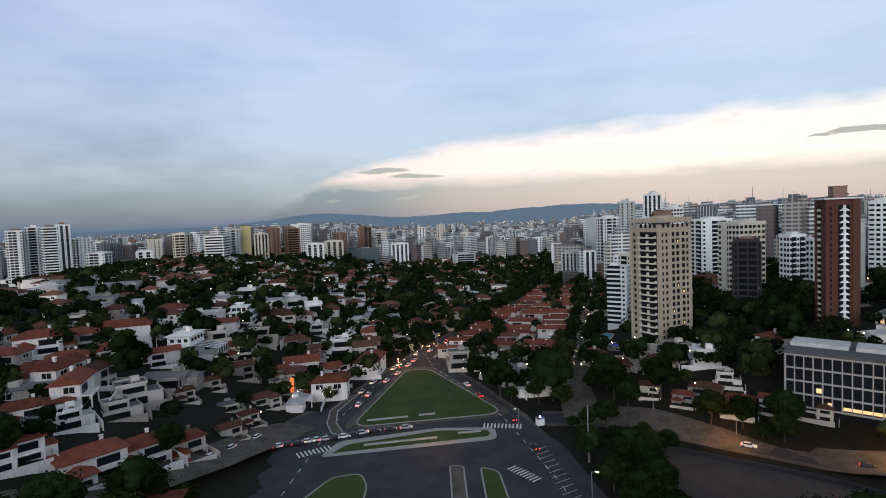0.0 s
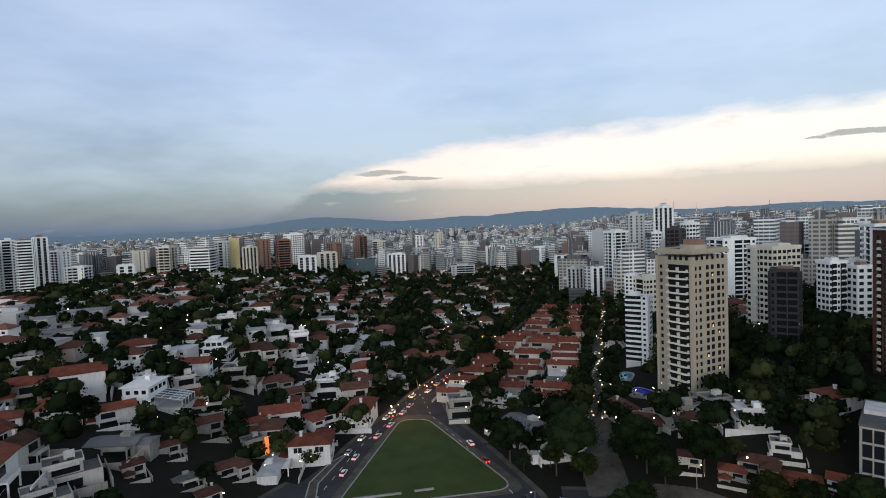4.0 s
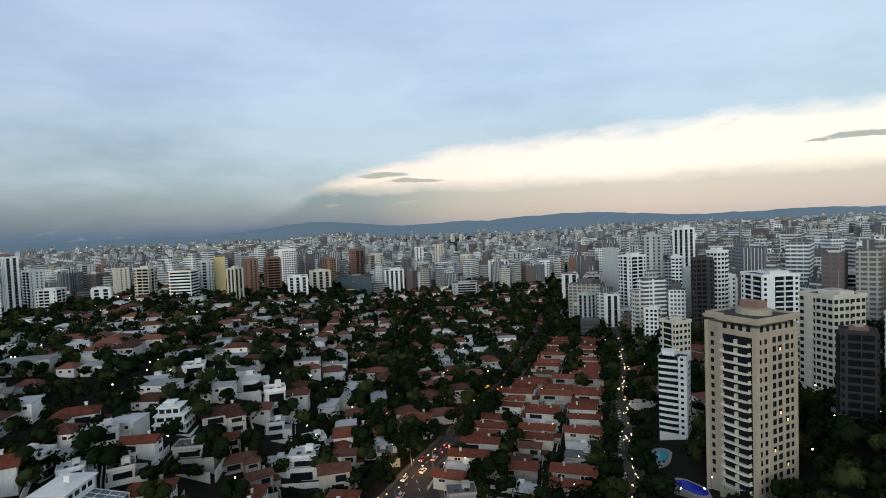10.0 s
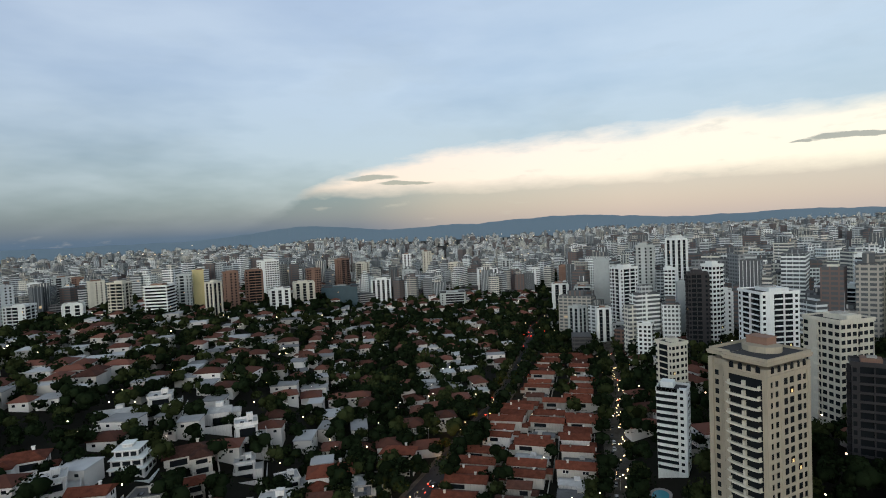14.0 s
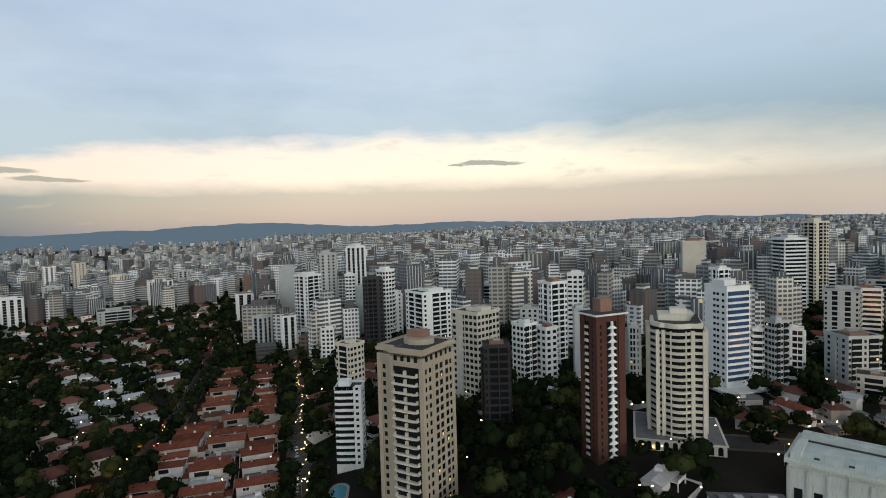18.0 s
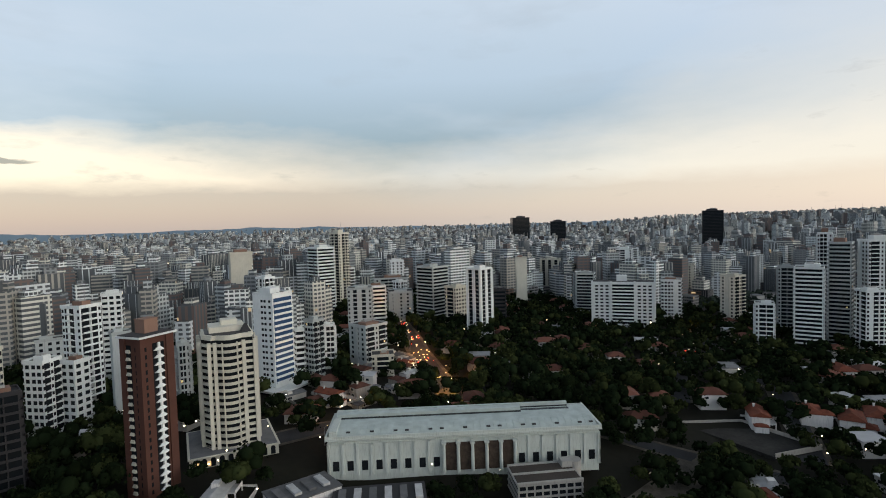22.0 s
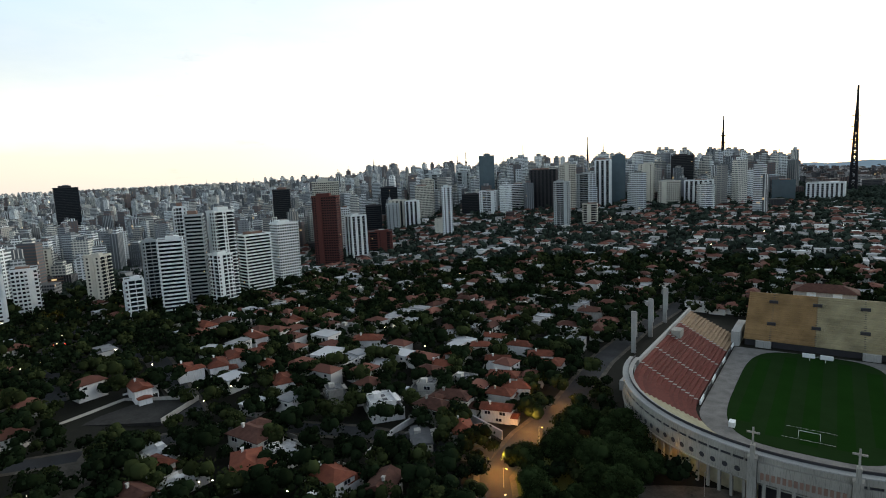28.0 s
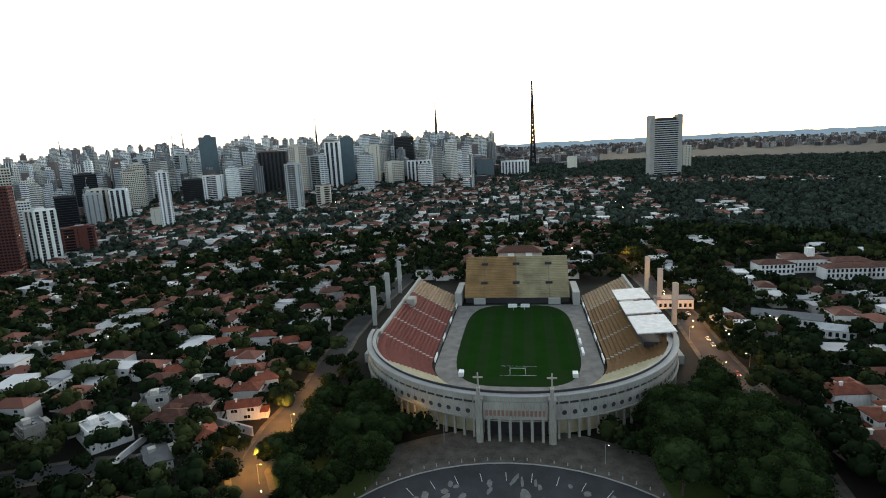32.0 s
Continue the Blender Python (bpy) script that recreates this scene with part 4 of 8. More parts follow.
# ---- the named towers near the square ----
def beige_tower():
    w, d, fh, n = 19.0, 20.0, 2.82, 17
    x, y = 91.8, 160.9
    CIRCLES.append((x, y, 22))
    TREEFREE.append((x, y, 15))
    t = root("apartment_tower", x, y, ground_z(x, y), -64, "beige stone-clad apartment tower with a stepped classical crown and balconies", "tower", "apartment towers of the city")
    t.scale = (1, 1, 1.03)
    g = Geo()
    g.box(3.25, 0, -4, 12.5, d, 58)
    g.box(-6.1, 1.1, -4, 6.6, d - 2.2, 58)
    for px_, py_ in ((9.0, -9.5), (9.0, 9.5), (-2.6, -9.6), (-9.2, 9.0), (-9.2, -7.6), (8.9, -3.2), (8.9, 3.2)):
        g.box(px_, py_, -4, 1.5, 1.5, 58.2)
    part("body", g, BEIGE, t)
    for k, (z, o, hh) in enumerate(((51.8, 0.7, 0.5), (55.2, 1.1, 0.5), (55.7, 1.5, 0.6))):
        g = Geo()
        g.box(3.25, 0, z, 12.5 + o, d + o, hh)
        part("cornice", g, BEIGE, t)
        g = Geo()
        g.box(-6.35, 1.1, z - 0.02, 6.7 + o, d - 2.2 + o, hh)
        part("cornice", g, BEIGE, t)
    for px_, py_, sx, sy in ((3.25, 0, 12.7, 20.2), (-6.3, 1.1, 5.4, 17.8)):
        g = Geo()
        g.box(px_, py_, 56.3, sx, sy, 0.12)
        part("roof_deck", g, ROOFDARK, t, "dark roof deck")
    edge = Geo()
    for px_, py_, sx, sy in ((3.25, -10.2, 13.4, 0.4), (3.25, 10.2, 13.4, 0.4), (9.8, 0, 0.4, 20.0), (-9.7, 1.1, 0.4, 18.0), (-6.3, -7.8, 6.4, 0.4)):
        edge.box(px_, py_, 56.3, sx, sy, 0.8)
    part("parapet", edge, BEIGE, t)
    g = Geo()
    g.prism([(5.6 * math.cos(a) + 0.5, 4.6 * math.sin(a) + 2) for a in (2 * math.pi * i / 14 for i in range(14))], 56.4, 58.2)
    part("penthouse", g, BEIGE, t, "beige rounded rooftop storey")
    g = Geo()
    g.box(-0.5, 3.4, 58.2, 6.4, 4.6, 1.9)
    g.box(-0.5, 3.4, 60.1, 6.8, 5.0, 0.25)
    part("lift_house", g, BROWN, t, "brown rooftop lift house")
    slab, rail, door = Geo(), Geo(), Geo()
    slab.prism([(-4.9, 0), (-4.9, -1.3), (-3.4, -1.9), (3.4, -1.9), (4.9, -1.3), (4.9, 0)], 0, 0.26)
    slab.box(0, -0.6, 0.26, 0.7, 1.0, 1.5)
    for a in (-4.6, 4.6):
        slab.box(a, -0.7, 0.26, 0.2, 1.2, 0.9)
    for a, b, ln in ((0, -1.86, 6.8), (-4.1, -1.6, 1.6), (4.1, -1.6, 1.6)):
        rail.box(a, b, 0.26, ln, 0.06, 0.42)
    door.box(0, 0.0, 0.1, 10.4, 0.2, fh - 0.12)
    slab_me, rail_me, door_me = slab.mesh("balcony", CREAM), rail.mesh("railing", CREAM), door.mesh("balcony_glazing", GLASS)
    pane = Geo()
    pane.box(0, 0, 0, 1.7, 0.16, 1.75)
    pane_me = pane.mesh("window", GLASS)
    small = Geo()
    small.box(0, 0, 0, 1.15, 0.16, 1.5)
    small_me = small.mesh("window", GLASS)
    for i in range(n):
        z = 3.2 + i * fh
        b = part("balcony", slab_me, None, t, at=pose(3.0, -d / 2, z))
        part("railing", rail_me, None, b)
        part("balcony_glazing", door_me, None, b)
        for k in (-8.2, -5.6, -1.5, 1.4, 5.0, 7.6):
            part("window", pane_me if k in (-1.5, 1.4, 5.0) else small_me, None, t, at=pose(9.5, k, z + 0.7, 0, 0, 90))
        for k in (-7.4, -4.6):
            part("window", small_me, None, t, at=pose(k, -d / 2 + 2.2, z + 0.7))
    arch = Geo()
    arch.box(0, 0, 0, 1.3, 0.2, 1.2)
    arch.prism([(-0.65, -0.1), (0.65, -0.1), (0.65, 0.1), (-0.65, 0.1)], 1.2, 1.8, 0, 0.55)
    arch_me = arch.mesh("arched_window", GLASS)
    for k in (-1.0, 1.7, 4.3, 7.0):
        part("arched_window", arch_me, None, t, at=pose(k, -d / 2 - 0.05, 52.9))
    for k in (-7.5, -4.5, -1.5, 1.5, 4.5, 7.5):
        part("arched_window", arch_me, None, t, at=pose(9.55, k, 52.9, 0, 0, 90))
    rng = random.Random(3)
    for _ in range(6):
        g = Geo()
        g.box(0, 0, 0, 0.8, 0.05, 0.9)
        part("lit_window", g, WARM, t, "warm lit window pane", at=pose(9.62, rng.choice((-1.5, 1.4, 5.0)), 4.0 + rng.randrange(n) * fh, 0, 0, 90))


def red_tower():
    w, d, n, fh = 9.5, 13.0, 20, 2.5
    x, y = 157.2, 135.5
    CIRCLES.append((x, y, 15))
    TREEFREE.append((x, y, 10))
    t = root("apartment_tower", x, y, ground_z(x, y) - 2, -100, "dark red brick tower with white zigzag bay windows", "tower", "apartment towers of the city")
    g = Geo()
    g.box(0, 0, -4, w - 1.0, d - 1.0, 59)
    for sx in (-1, 1):
        for sy in (-1, 1):
            g.box(sx * (w / 2 - 1.1), sy * (d / 2 - 1.5), -4, 2.2, 3.0, 59.2)
    part("body", g, REDBROWN, t)
    g = Geo()
    g.box(0, 0, 55.0, w + 1.6, d + 1.6, 0.6)
    part("roof_slab", g, WHITE, t, "white roof slab edge")
    g = Geo()
    g.box(0, 0, 55.6, w + 0.6, d + 0.6, 0.3)
    part("roof_deck", g, ROOFDARK, t)
    g = Geo()
    g.box(-0.5, 0.5, 55.9, 4.4, 5.2, 4.4)
    g.box(-0.5, 0.5, 60.3, 4.8, 5.6, 0.3)
    part("lift_house", g, BROWN, t)
    bay = Geo()
    bay.prism([(-1.9, 0), (-1.9, -0.7), (0, -1.5), (1.9, -0.7), (1.9, 0)], 0.0, 0.95, 0, 0.42)
    bay.box(0, -0.3, 0.95, 0.8, 0.6, fh - 0.95)
    bay_me = bay.mesh("bay_window", WHITE)
    slit = Geo()
    slit.prism([(-1.0, 0), (-1.0, -0.6), (1.0, -0.6), (1.0, 0)], 0.0, 1.0, 0, 0.7)
    slit_me = slit.mesh("bay_window", CREAM)
    gl = Geo()
    gl.box(0, 0.02, 0, 4.4, 0.1, fh)
    gl_me = gl.mesh("bay_glazing", GLASS)
    gs = Geo()
    gs.box(0, 0.02, 0, 2.2, 0.1, fh)
    gs_me = gs.mesh("bay_glazing", GLASS)
    strip = Geo()
    strip.box(0, 0, 0.4, 0.7, 0.12, 1.4)
    strip_me = strip.mesh("window", GLASS)
    for i in range(n):
        z = 2.6 + i * fh
        for px_, rz in ((w / 2 - 0.46, 90), (-w / 2 + 0.46, 270)):
            b = part("bay_window", bay_me, None, t, at=pose(px_, 0.6, z, 0, 0, rz))
            part("bay_glazing", gl_me, None, b)
        b = part("bay_window", slit_me, None, t, at=pose(-1.2, -d / 2 + 0.46, z))
        part("bay_glazing", gs_me, None, b)
        part("window", strip_me, None, t, at=pose(w / 2 + 0.02, -4.6, z, 0, 0, 90))
        part("window", strip_me, None, t, at=pose(2.0, -d / 2 + 0.44, z))


def ornate_tower():
    w, n, fh = 20.0, 18, 3.1
    x, y = 193.0, 129.5
    CIRCLES.append((x, y, 30))
    TREEFREE.append((x, y, 24))
    t = root("apartment_tower", x, y, ground_z(x, y), -52, "cream stone apartment tower with curved balconies on an arcaded podium", "tower", "apartment towers of the city")
    t.scale = (1.02, 1.02, 0.80)

    def outline(r, k=1.0):
        pts = [(-w / 2 * k, w / 2 * k), (-w / 2 * k, -w / 4 * k)]
        pts += [(-w / 2 * k + 3, -w / 2 * k)] + [((-w / 4 + (w / 2) * i / 6) * k, (-w / 2 - 2.6 * math.sin(math.pi * i / 6)) * k) for i in range(7)] + [(w / 2 * k - 3 + 2.0, -w / 2 * k)]
        return pts + [(w / 2 * k, -w / 4 * k), (w / 2 * k, w / 2 * k)]

    g = Geo()
    g.prism(outline(0, 0.93), -1, 58)
    part("body", g, CREAM, t)
    slab = Geo()
    slab.prism(outline(0, 1.02), 0, 0.2)
    o = outline(0, 1.02)
    for a, b in zip(o[1:-2], o[2:-1]):
        L = math.hypot(b[0] - a[0], b[1] - a[1])
        slab.box((a[0] + b[0]) / 2, (a[1] + b[1]) / 2, 0.2, L, 0.15, 0.9, math.degrees(math.atan2(b[1] - a[1], b[0] - a[0])))
    slab_me = slab.mesh("balcony", CREAM)
    gl = Geo()
    gl.prism(outline(0, 0.945), 1.2, fh - 0.2)
    gl_me = gl.mesh("glazing", GLASS)
    pier = Geo()
    pier.box(0, 0, 0, 1.3, 1.3, 56)
    pier_me = pier.mesh("pier", CREAM)
    for px_, py_ in ((-w / 2, w / 2 - 0.6), (-w / 2, w / 8), (-w / 2, -w / 4), (-w / 2 + 3, -w / 2), (-w / 4, -w / 2 - 0.3), (w / 4, -w / 2 - 0.3), (w / 2 - 1, -w / 2), (w / 2, -w / 4), (w / 2, w / 8), (w / 2, w / 2 - 0.6)):
        part("pier", pier_me, None, t, at=pose(px_ * 1.01, py_ * 1.01, 0))
    post = Geo()
    post.box(0, 0, 0, 0.5, 0.5, 54)
    post_me = post.mesh("mullion", CREAM)
    for px_, py_ in ((-2.6, -w / 2 - 2.0), (2.6, -w / 2 - 2.0), (-w / 2 - 0.1, -1.2), (w / 2 + 0.1, -1.2), (-w / 2 - 0.1, w / 3), (w / 2 + 0.1, w / 3)):
        part("mullion", post_me, None, t, at=pose(px_, py_, 2))
    for i in range(n - 1):
        b = part("balcony", slab_me, None, t, at=pose(0, 0, 4.5 + i * fh))
        part("glazing", gl_me, None, b)
    g = Geo()
    g.prism(outline(0, 0.9), 58, 59)
    g.box(0, 2, 59, 13, 12, 3)
    g.box(1, 3, 62, 6, 6, 2.4)
    part("crown", g, CREAM, t)
    g = Geo()
    g.prism(outline(0, 0.8), 59, 59.3)
    g.prism([(4.5, -6.5), (8.5, -6.5), (8.5, -3.5), (4.5, -3.5)], 59, 63, 0, 0.2)
    part("roof_deck", g, DARK, t, "dark roof deck and corner cap")
    g = Geo()
    g.box(0, -1, -6, 31, 29, 10.6)
    g.box(0, -1, 4.6, 32, 30, 0.5)
    part("podium", g, CREAM, t)
    g = Geo()
    g.box(0, -1, 5.1, 30.4, 28.4, 0.1)
    part("terrace", g, ROOFGREY, t, "grey podium terrace")
    ar = Geo()
    ar.box(0, 0, 0, 1.7, 0.25, 3.2)
    ar.prism([(-0.85, -0.12), (0.85, -0.12), (0.85, 0.12), (-0.85, 0.12)], 3.2, 4.0, 0, 0.5)
    am = ar.mesh("podium_arch", GLASS)
    for i in range(10):
        part("podium_arch", am, None, t, at=pose(-13.6 + i * 3.0, -15.6, 0.3))
        part("podium_arch", am, None, t, at=pose(15.6, -14 + i * 2.8, 0.3, 0, 0, 90))
    g = Geo()
    for k in (-13, -9, 2, 9):
        g.box(k, -15.75, 0.8, 1.2, 0.1, 2.0)
    part("lit_window", g, WARM, t, "warm lit podium windows")


def slim_tower():
    w, d, h, fh = 11.0, 9.5, 36.0, 2.6
    x, y = 89.5, 213.5
    CIRCLES.append((x, y, 14))
    TREEFREE.append((x, y, 9))
    t = root("apartment_tower", x, y, ground_z(x, y), -34, "slim white apartment tower striped with balcony bands", "tower", "apartment towers of the city")
    g = Geo()
    g.box(0, 0, -4, w, d, h + 2)
    g.box(w / 2 - 1.3, -d / 2 + 1.2, -4, 3.0, 2.8, h + 3)
    part("body", g, WHITE, t)
    band, dark = Geo(), Geo()
    band.box(-1.0, -0.3, 0, 6.4, 0.9, 1.0)
    band.box(-4.8, -0.1, 0, 1.2, 0.6, 1.0)
    dark.box(-1.0, 0.0, 1.0, 6.6, 0.2, fh - 1.0)
    dark.box(-4.8, 0.0, 1.0, 1.3, 0.2, fh - 1.0)
    dark.box(3.9, -0.22, 1.0, 1.2, 0.1, 1.1)
    band_me, dark_me = band.mesh("balcony", WHITE), dark.mesh("balcony_glazing", GLASS)
    win = Geo()
    win.box(0, 0, 0, 1.0, 0.14, 1.2)
    wm = win.mesh("window", GLASS)
    for i in range(13):
        z = 1.4 + i * fh
        b = part("balcony", band_me, None, t, at=pose(0, -d / 2, z))
        part("balcony_glazing", dark_me, None, b)
        for k in (-2.4, 0.4, 2.9):
            part("window", wm, None, t, at=pose(w / 2 + 0.02, k, z + 1.0, 0, 0, 90))
            part("window", wm, None, t, at=pose(-w / 2 - 0.02, k, z + 1.0, 0, 0, 90))
    g = Geo()
    g.box(-2, 0.6, h - 2, 4.8, 5, 2.6)
    part("lift_house", g, WHITE, t)
    g = Geo()
    g.box(0, 0, h - 2, w - 0.6, d - 0.6, 0.2)
    part("roof_deck", g, ROOFDARK, t)
    g = Geo()
    for k in range(4):
        wall_box(g, w, d, k, 0, h - 2.2, -0.2, sides(w, d)[k][3] + 0.3, 1.3, 0.3)
    part("parapet", g, WHITE, t)


def blue_office():
    """The pale tower with blue glazed bands on one side, on a flat podium slab."""
    w, d, h, fh = 14.5, 14.5, 52.0, 3.05
    x, y = 269.6, 152.0
    CIRCLES.append((x, y, 18))
    TREEFREE.append((x, y, 16))
    t = root("office_tower", x, y, ground_z(x, y), -106, "pale grey office tower with blue glazed bands", "tower")
    g = Geo()
    g.box(0, 0, -4, w, d, h + 4)
    part("body", g, WHITE, t)
    g = Geo()
    g.box(2, 0, 1.2, w + 13, d + 12, 1.0)
    part("podium", g, WHITE, t, "white flat podium slab")
    g = Geo()
    g.box(2, 0, -4, w + 10, d + 9, 5.2)
    part("podium_wall", g, GLASS, t)
    band, glass = Geo(), Geo()
    band.box(0, -0.45, 0, d - 1.0, 1.0, 1.0)
    glass.box(0, 0.0, 1.0, d - 1.2, 0.16, fh - 1.0)
    band_me, glass_me = band.mesh("balcony", WHITE), glass.mesh("balcony_glazing", BLUEGLASS)
    win = Geo()
    win.box(0, 0, 0, 1.5, 0.14, 1.3)
    wm = win.mesh("window", GLASS)
    n = int((h - 6) / fh)
    for i in range(n):
        z = 4.4 + i * fh
        for sx, rz in ((w / 2, 90), (-w / 2, 270)):
            b = part("balcony", band_me, None, t, at=pose(sx, 0, z, 0, 0, rz))
            part("balcony_glazing", glass_me, None, b)
        for k in (-0.6, 1.6, 5.0):
            part("window", wm, None, t, at=pose(k, -d / 2 - 0.02, z + 0.9))
    g = Geo()
    g.box(0, 0, h, w - 0.4, d - 0.4, 0.3)
    part("roof_deck", g, ROOFDARK, t)
    g = Geo()
    g.box(-2, 0, h + 0.3, 8, 7, 2.8)
    part("lift_house", g, WHITE, t)
    g = Geo()
    for k in range(4):
        wall_box(g, w, d, k, 0, h - 0.2, -0.15, sides(w, d)[k][3] + 0.2, 1.2, 0.25)
    part("parapet", g, WHITE, t)


def slab_block():
    """The wide white block with balconies between two windowed wings."""
    w, d, h, fh = 53.0, 15.0, 41.0, 3.0
    x, y = 508.0, -57.7
    CIRCLES.append((x, y, 32))
    TREEFREE.append((x, y, 26))
    t = root("apartment_block", x, y, ground_z(x, y), -97, "wide white apartment block with balconies between two wings", "building")
    g = Geo()
    g.box(0, 0, -4, w, d, h + 4)
    for a in (-26.2, -10.0, 10.0, 26.2):
        g.box(a, -d / 2 - 0.4, -4, 1.8, 1.6, h + 4.4)
    part("body", g, WHITE, t)
    band, glass = Geo(), Geo()
    band.box(0, -0.6, 0, 18.4, 1.4, 1.1)
    glass.box(0, 0, 1.1, 18.2, 0.16, fh - 1.1)
    for s in (-1, 1):
        for k in (13.5, 18.0, 22.4):
            glass.box(s * k, 0.0, 0.9, 2.6, 0.14, 1.4)
    band_me, glass_me = band.mesh("balcony", WHITE), glass.mesh("glazing", GLASS)
    for i in range(int((h - 3) / fh)):
        b = part("balcony", band_me, None, t, at=pose(0, -d / 2, 2.6 + i * fh))
        part("glazing", glass_me, None, b)
    g = Geo()
    g.box(0, 0, h, w - 1, d - 1, 0.3)
    part("roof_deck", g, ROOFDARK, t)
    g = Geo()
    g.box(-1, 0, h + 0.3, 9, 7, 5.0)
    part("lift_house", g, WHITE, t)


def grey_office():
    """The framed grey office block beside the large college hall."""
    t = root("office_block", 124, 79, ground_z(118, 76), -41, "grey concrete-framed office block with glowing panes and a sign strip", "building")
    CIRCLES.append((124, 79, 25))
    TREEFREE.append((124, 79, 22))
    w, d, h = 38, 23, 17.4
    g = Geo()
    g.box(0, 0, -2, w, d, h + 2)
    part("body", g, GLASS, t)
    fr, me = Geo(), None
    for i in range(5):
        g = Geo()
        g.box(0, 0, 0, w + 0.8, d + 0.8, 0.5)
        part("floor_band", g, CONCRETE, t, at=pose(0, 0, i * 4.2))
    post = Geo()
    post.box(0, 0, 0, 0.32, 0.5, h)
    pm = post.mesh("mullion", CONCRETE)
    for i in range(16):
        for s in (-1, 1):
            part("mullion", pm, None, t, at=pose(-w / 2 + i * w / 15, s * (d / 2 + 0.2), 0))
    for i in range(9):
        for s in (-1, 1):
            part("mullion", pm, None, t, at=pose(s * (w / 2 + 0.2), -d / 2 + i * d / 8, 0, 0, 0, 90))
    g = Geo()
    g.box(0, 0, h, w + 1.2, d + 1.2, 0.7)
    part("roof_deck", g, ROOFGREY, t)
    for k, (px, sx) in enumerate(((-11, 16), (8, 18))):
        g = Geo()
        g.box(px, 2, h + 0.7, sx, 9, 1.3)
        part("skylight", g, ROOFWHITE, t, "white rooftop skylight box")
    # Glowing panes are added to brighten the front; the long bar is a sign.
    g = Geo()
    rng = random.Random(9)
    for _ in range(7):
        wall_box(g, w, d, rng.choice((0, 3, 1)), rng.uniform(-11, 11), rng.randrange(4) * 4.2 + 1.2, 0.02, 1.4, 1.5, 0.05)
    g.box(4, -d / 2 - 0.1, 1.0, 15, 0.1, 1.0)
    part("lit_window", g, WARM, t, "added glowing panes and a yellow sign strip")


def college_hall():
    """The long classical hall with a curved metal roof."""
    ax, ay, bx, by = 203.0, 91.0, 231.0, -17.0
    L = math.hypot(bx - ax, by - ay)
    rz = math.degrees(math.atan2(by - ay, bx - ax))
    cx, cy = 205.2, 37.2
    for k in range(-3, 4):
        CIRCLES.append((cx + k * 14.5 * math.cos(radians(rz)), cy + k * 14.5 * math.sin(radians(rz)), 22))
        TREEFREE.append(CIRCLES[-1])
    t = root("college_hall", cx, cy, ground_z(cx, cy), rz, "long pale classical hall with pilasters and a curved metal roof", "building")
    t.scale = (0.896, 0.896, 0.896)
    d, h = 26.0, 14.6
    g = Geo()
    g.box(0, 0, -3, L, d, h + 3)
    part("wall", g, HALL, t)
    g = Geo()
    g.box(0, 0, h, L + 2.4, d + 2.4, 0.6)
    g.box(0, 0, h - 1.6, L + 1.0, d + 1.0, 0.4)
    part("cornice", g, HALL, t)
    g = Geo()
    prof = [(-d / 2, h + 0.6), (-d / 2 + 1.2, h + 1.7), (-d / 2 + 3.6, h + 2.7), (-d / 2 + 6.5, h + 3.2), (d / 2 - 6.5, h + 3.2), (d / 2 - 3.6, h + 2.7), (d / 2 - 1.2, h + 1.7), (d / 2, h + 0.6)]
    k = len(prof)
    g.add([(-L / 2 + 0.5, a, b) for a, b in prof] + [(L / 2 - 0.5, a, b) for a, b in prof], [(i, k + i, k + i + 1, i + 1) for i in range(k - 1)] + [tuple(range(k)), tuple(range(2 * k - 1, k - 1, -1))])
    part("curved_roof", g, HALLROOF, t, "pale curved sheet-metal roof")
    g = Geo()
    g.box(-14, 5.2, h + 3.2, L * 0.72, 4.0, 1.5)
    g.box(-2, 8.6, h + 2.4, L * 0.9, 1.4, 2.4)
    g.box(-6, 5.2, h + 4.7, 9, 4.6, 0.7)
    part("clerestory", g, HALLROOF, t, "raised clerestory along the roof")
    for x0, y0, ln, wd in ((-14, 2.6, L * 0.72, 1.8), (30, 4.2, L * 0.32, 1.8), (-2, 7.5, L * 0.9, 0.9)):
        g = Geo()
        g.box(x0, y0, h + 3.0, ln, wd, 0.42)
        part("skylight", g, GLASS, t, "long dark glazed skylight strip")
    g = Geo()
    for s in (-1, 1):
        g.box(0, s * (d / 2 + 0.6), h + 0.6, L + 2.4, 0.5, 1.1)
        g.box(s * (L / 2 + 0.7), 0, h + 0.6, 0.9, d + 1.2, 1.4)
    g.box(-L / 2 + 2.0, 0, h + 0.6, 3.0, d, 3.0)
    part("parapet", g, HALL, t)
    for s in (-1, 1):
        g = Geo()
        g.box(0, s * (d / 2 - 0.25), h + 0.62, L - 2, 0.8, 0.3)
        part("gutter", g, ROOFDARK, t, "dark roof gutter")
    for i in range(14):
        g = Geo()
        g.box(-L / 2 + 8 + i * 7.7 + (i * 37 % 5), -d / 2 + 2.2, h + 2.0, 1.6, 0.8, 0.5)
        part("roof_hatch", g, ROOFDARK, t)
    rib = Geo()
    for (a, b), (c, e) in zip(prof[:3], prof[1:4]):
        rib.limb((0, a, b + 0.05), (0, c, e + 0.05), 0.09, 0.09, 4)
    rm = rib.mesh("roof_seam", HALLROOF)
    for i in range(40):
        part("roof_seam", rm, None, t, at=pose(-L / 2 + 2 + i * (L - 4) / 39, 0, 0))
    pil = Geo()
    pil.box(0, 0, 0, 1.1, 0.7, h - 1.8)
    pm = pil.mesh("pilaster", HALL)
    win = Geo()
    win.box(0, 0, 0, 2.5, 0.3, 4.0)
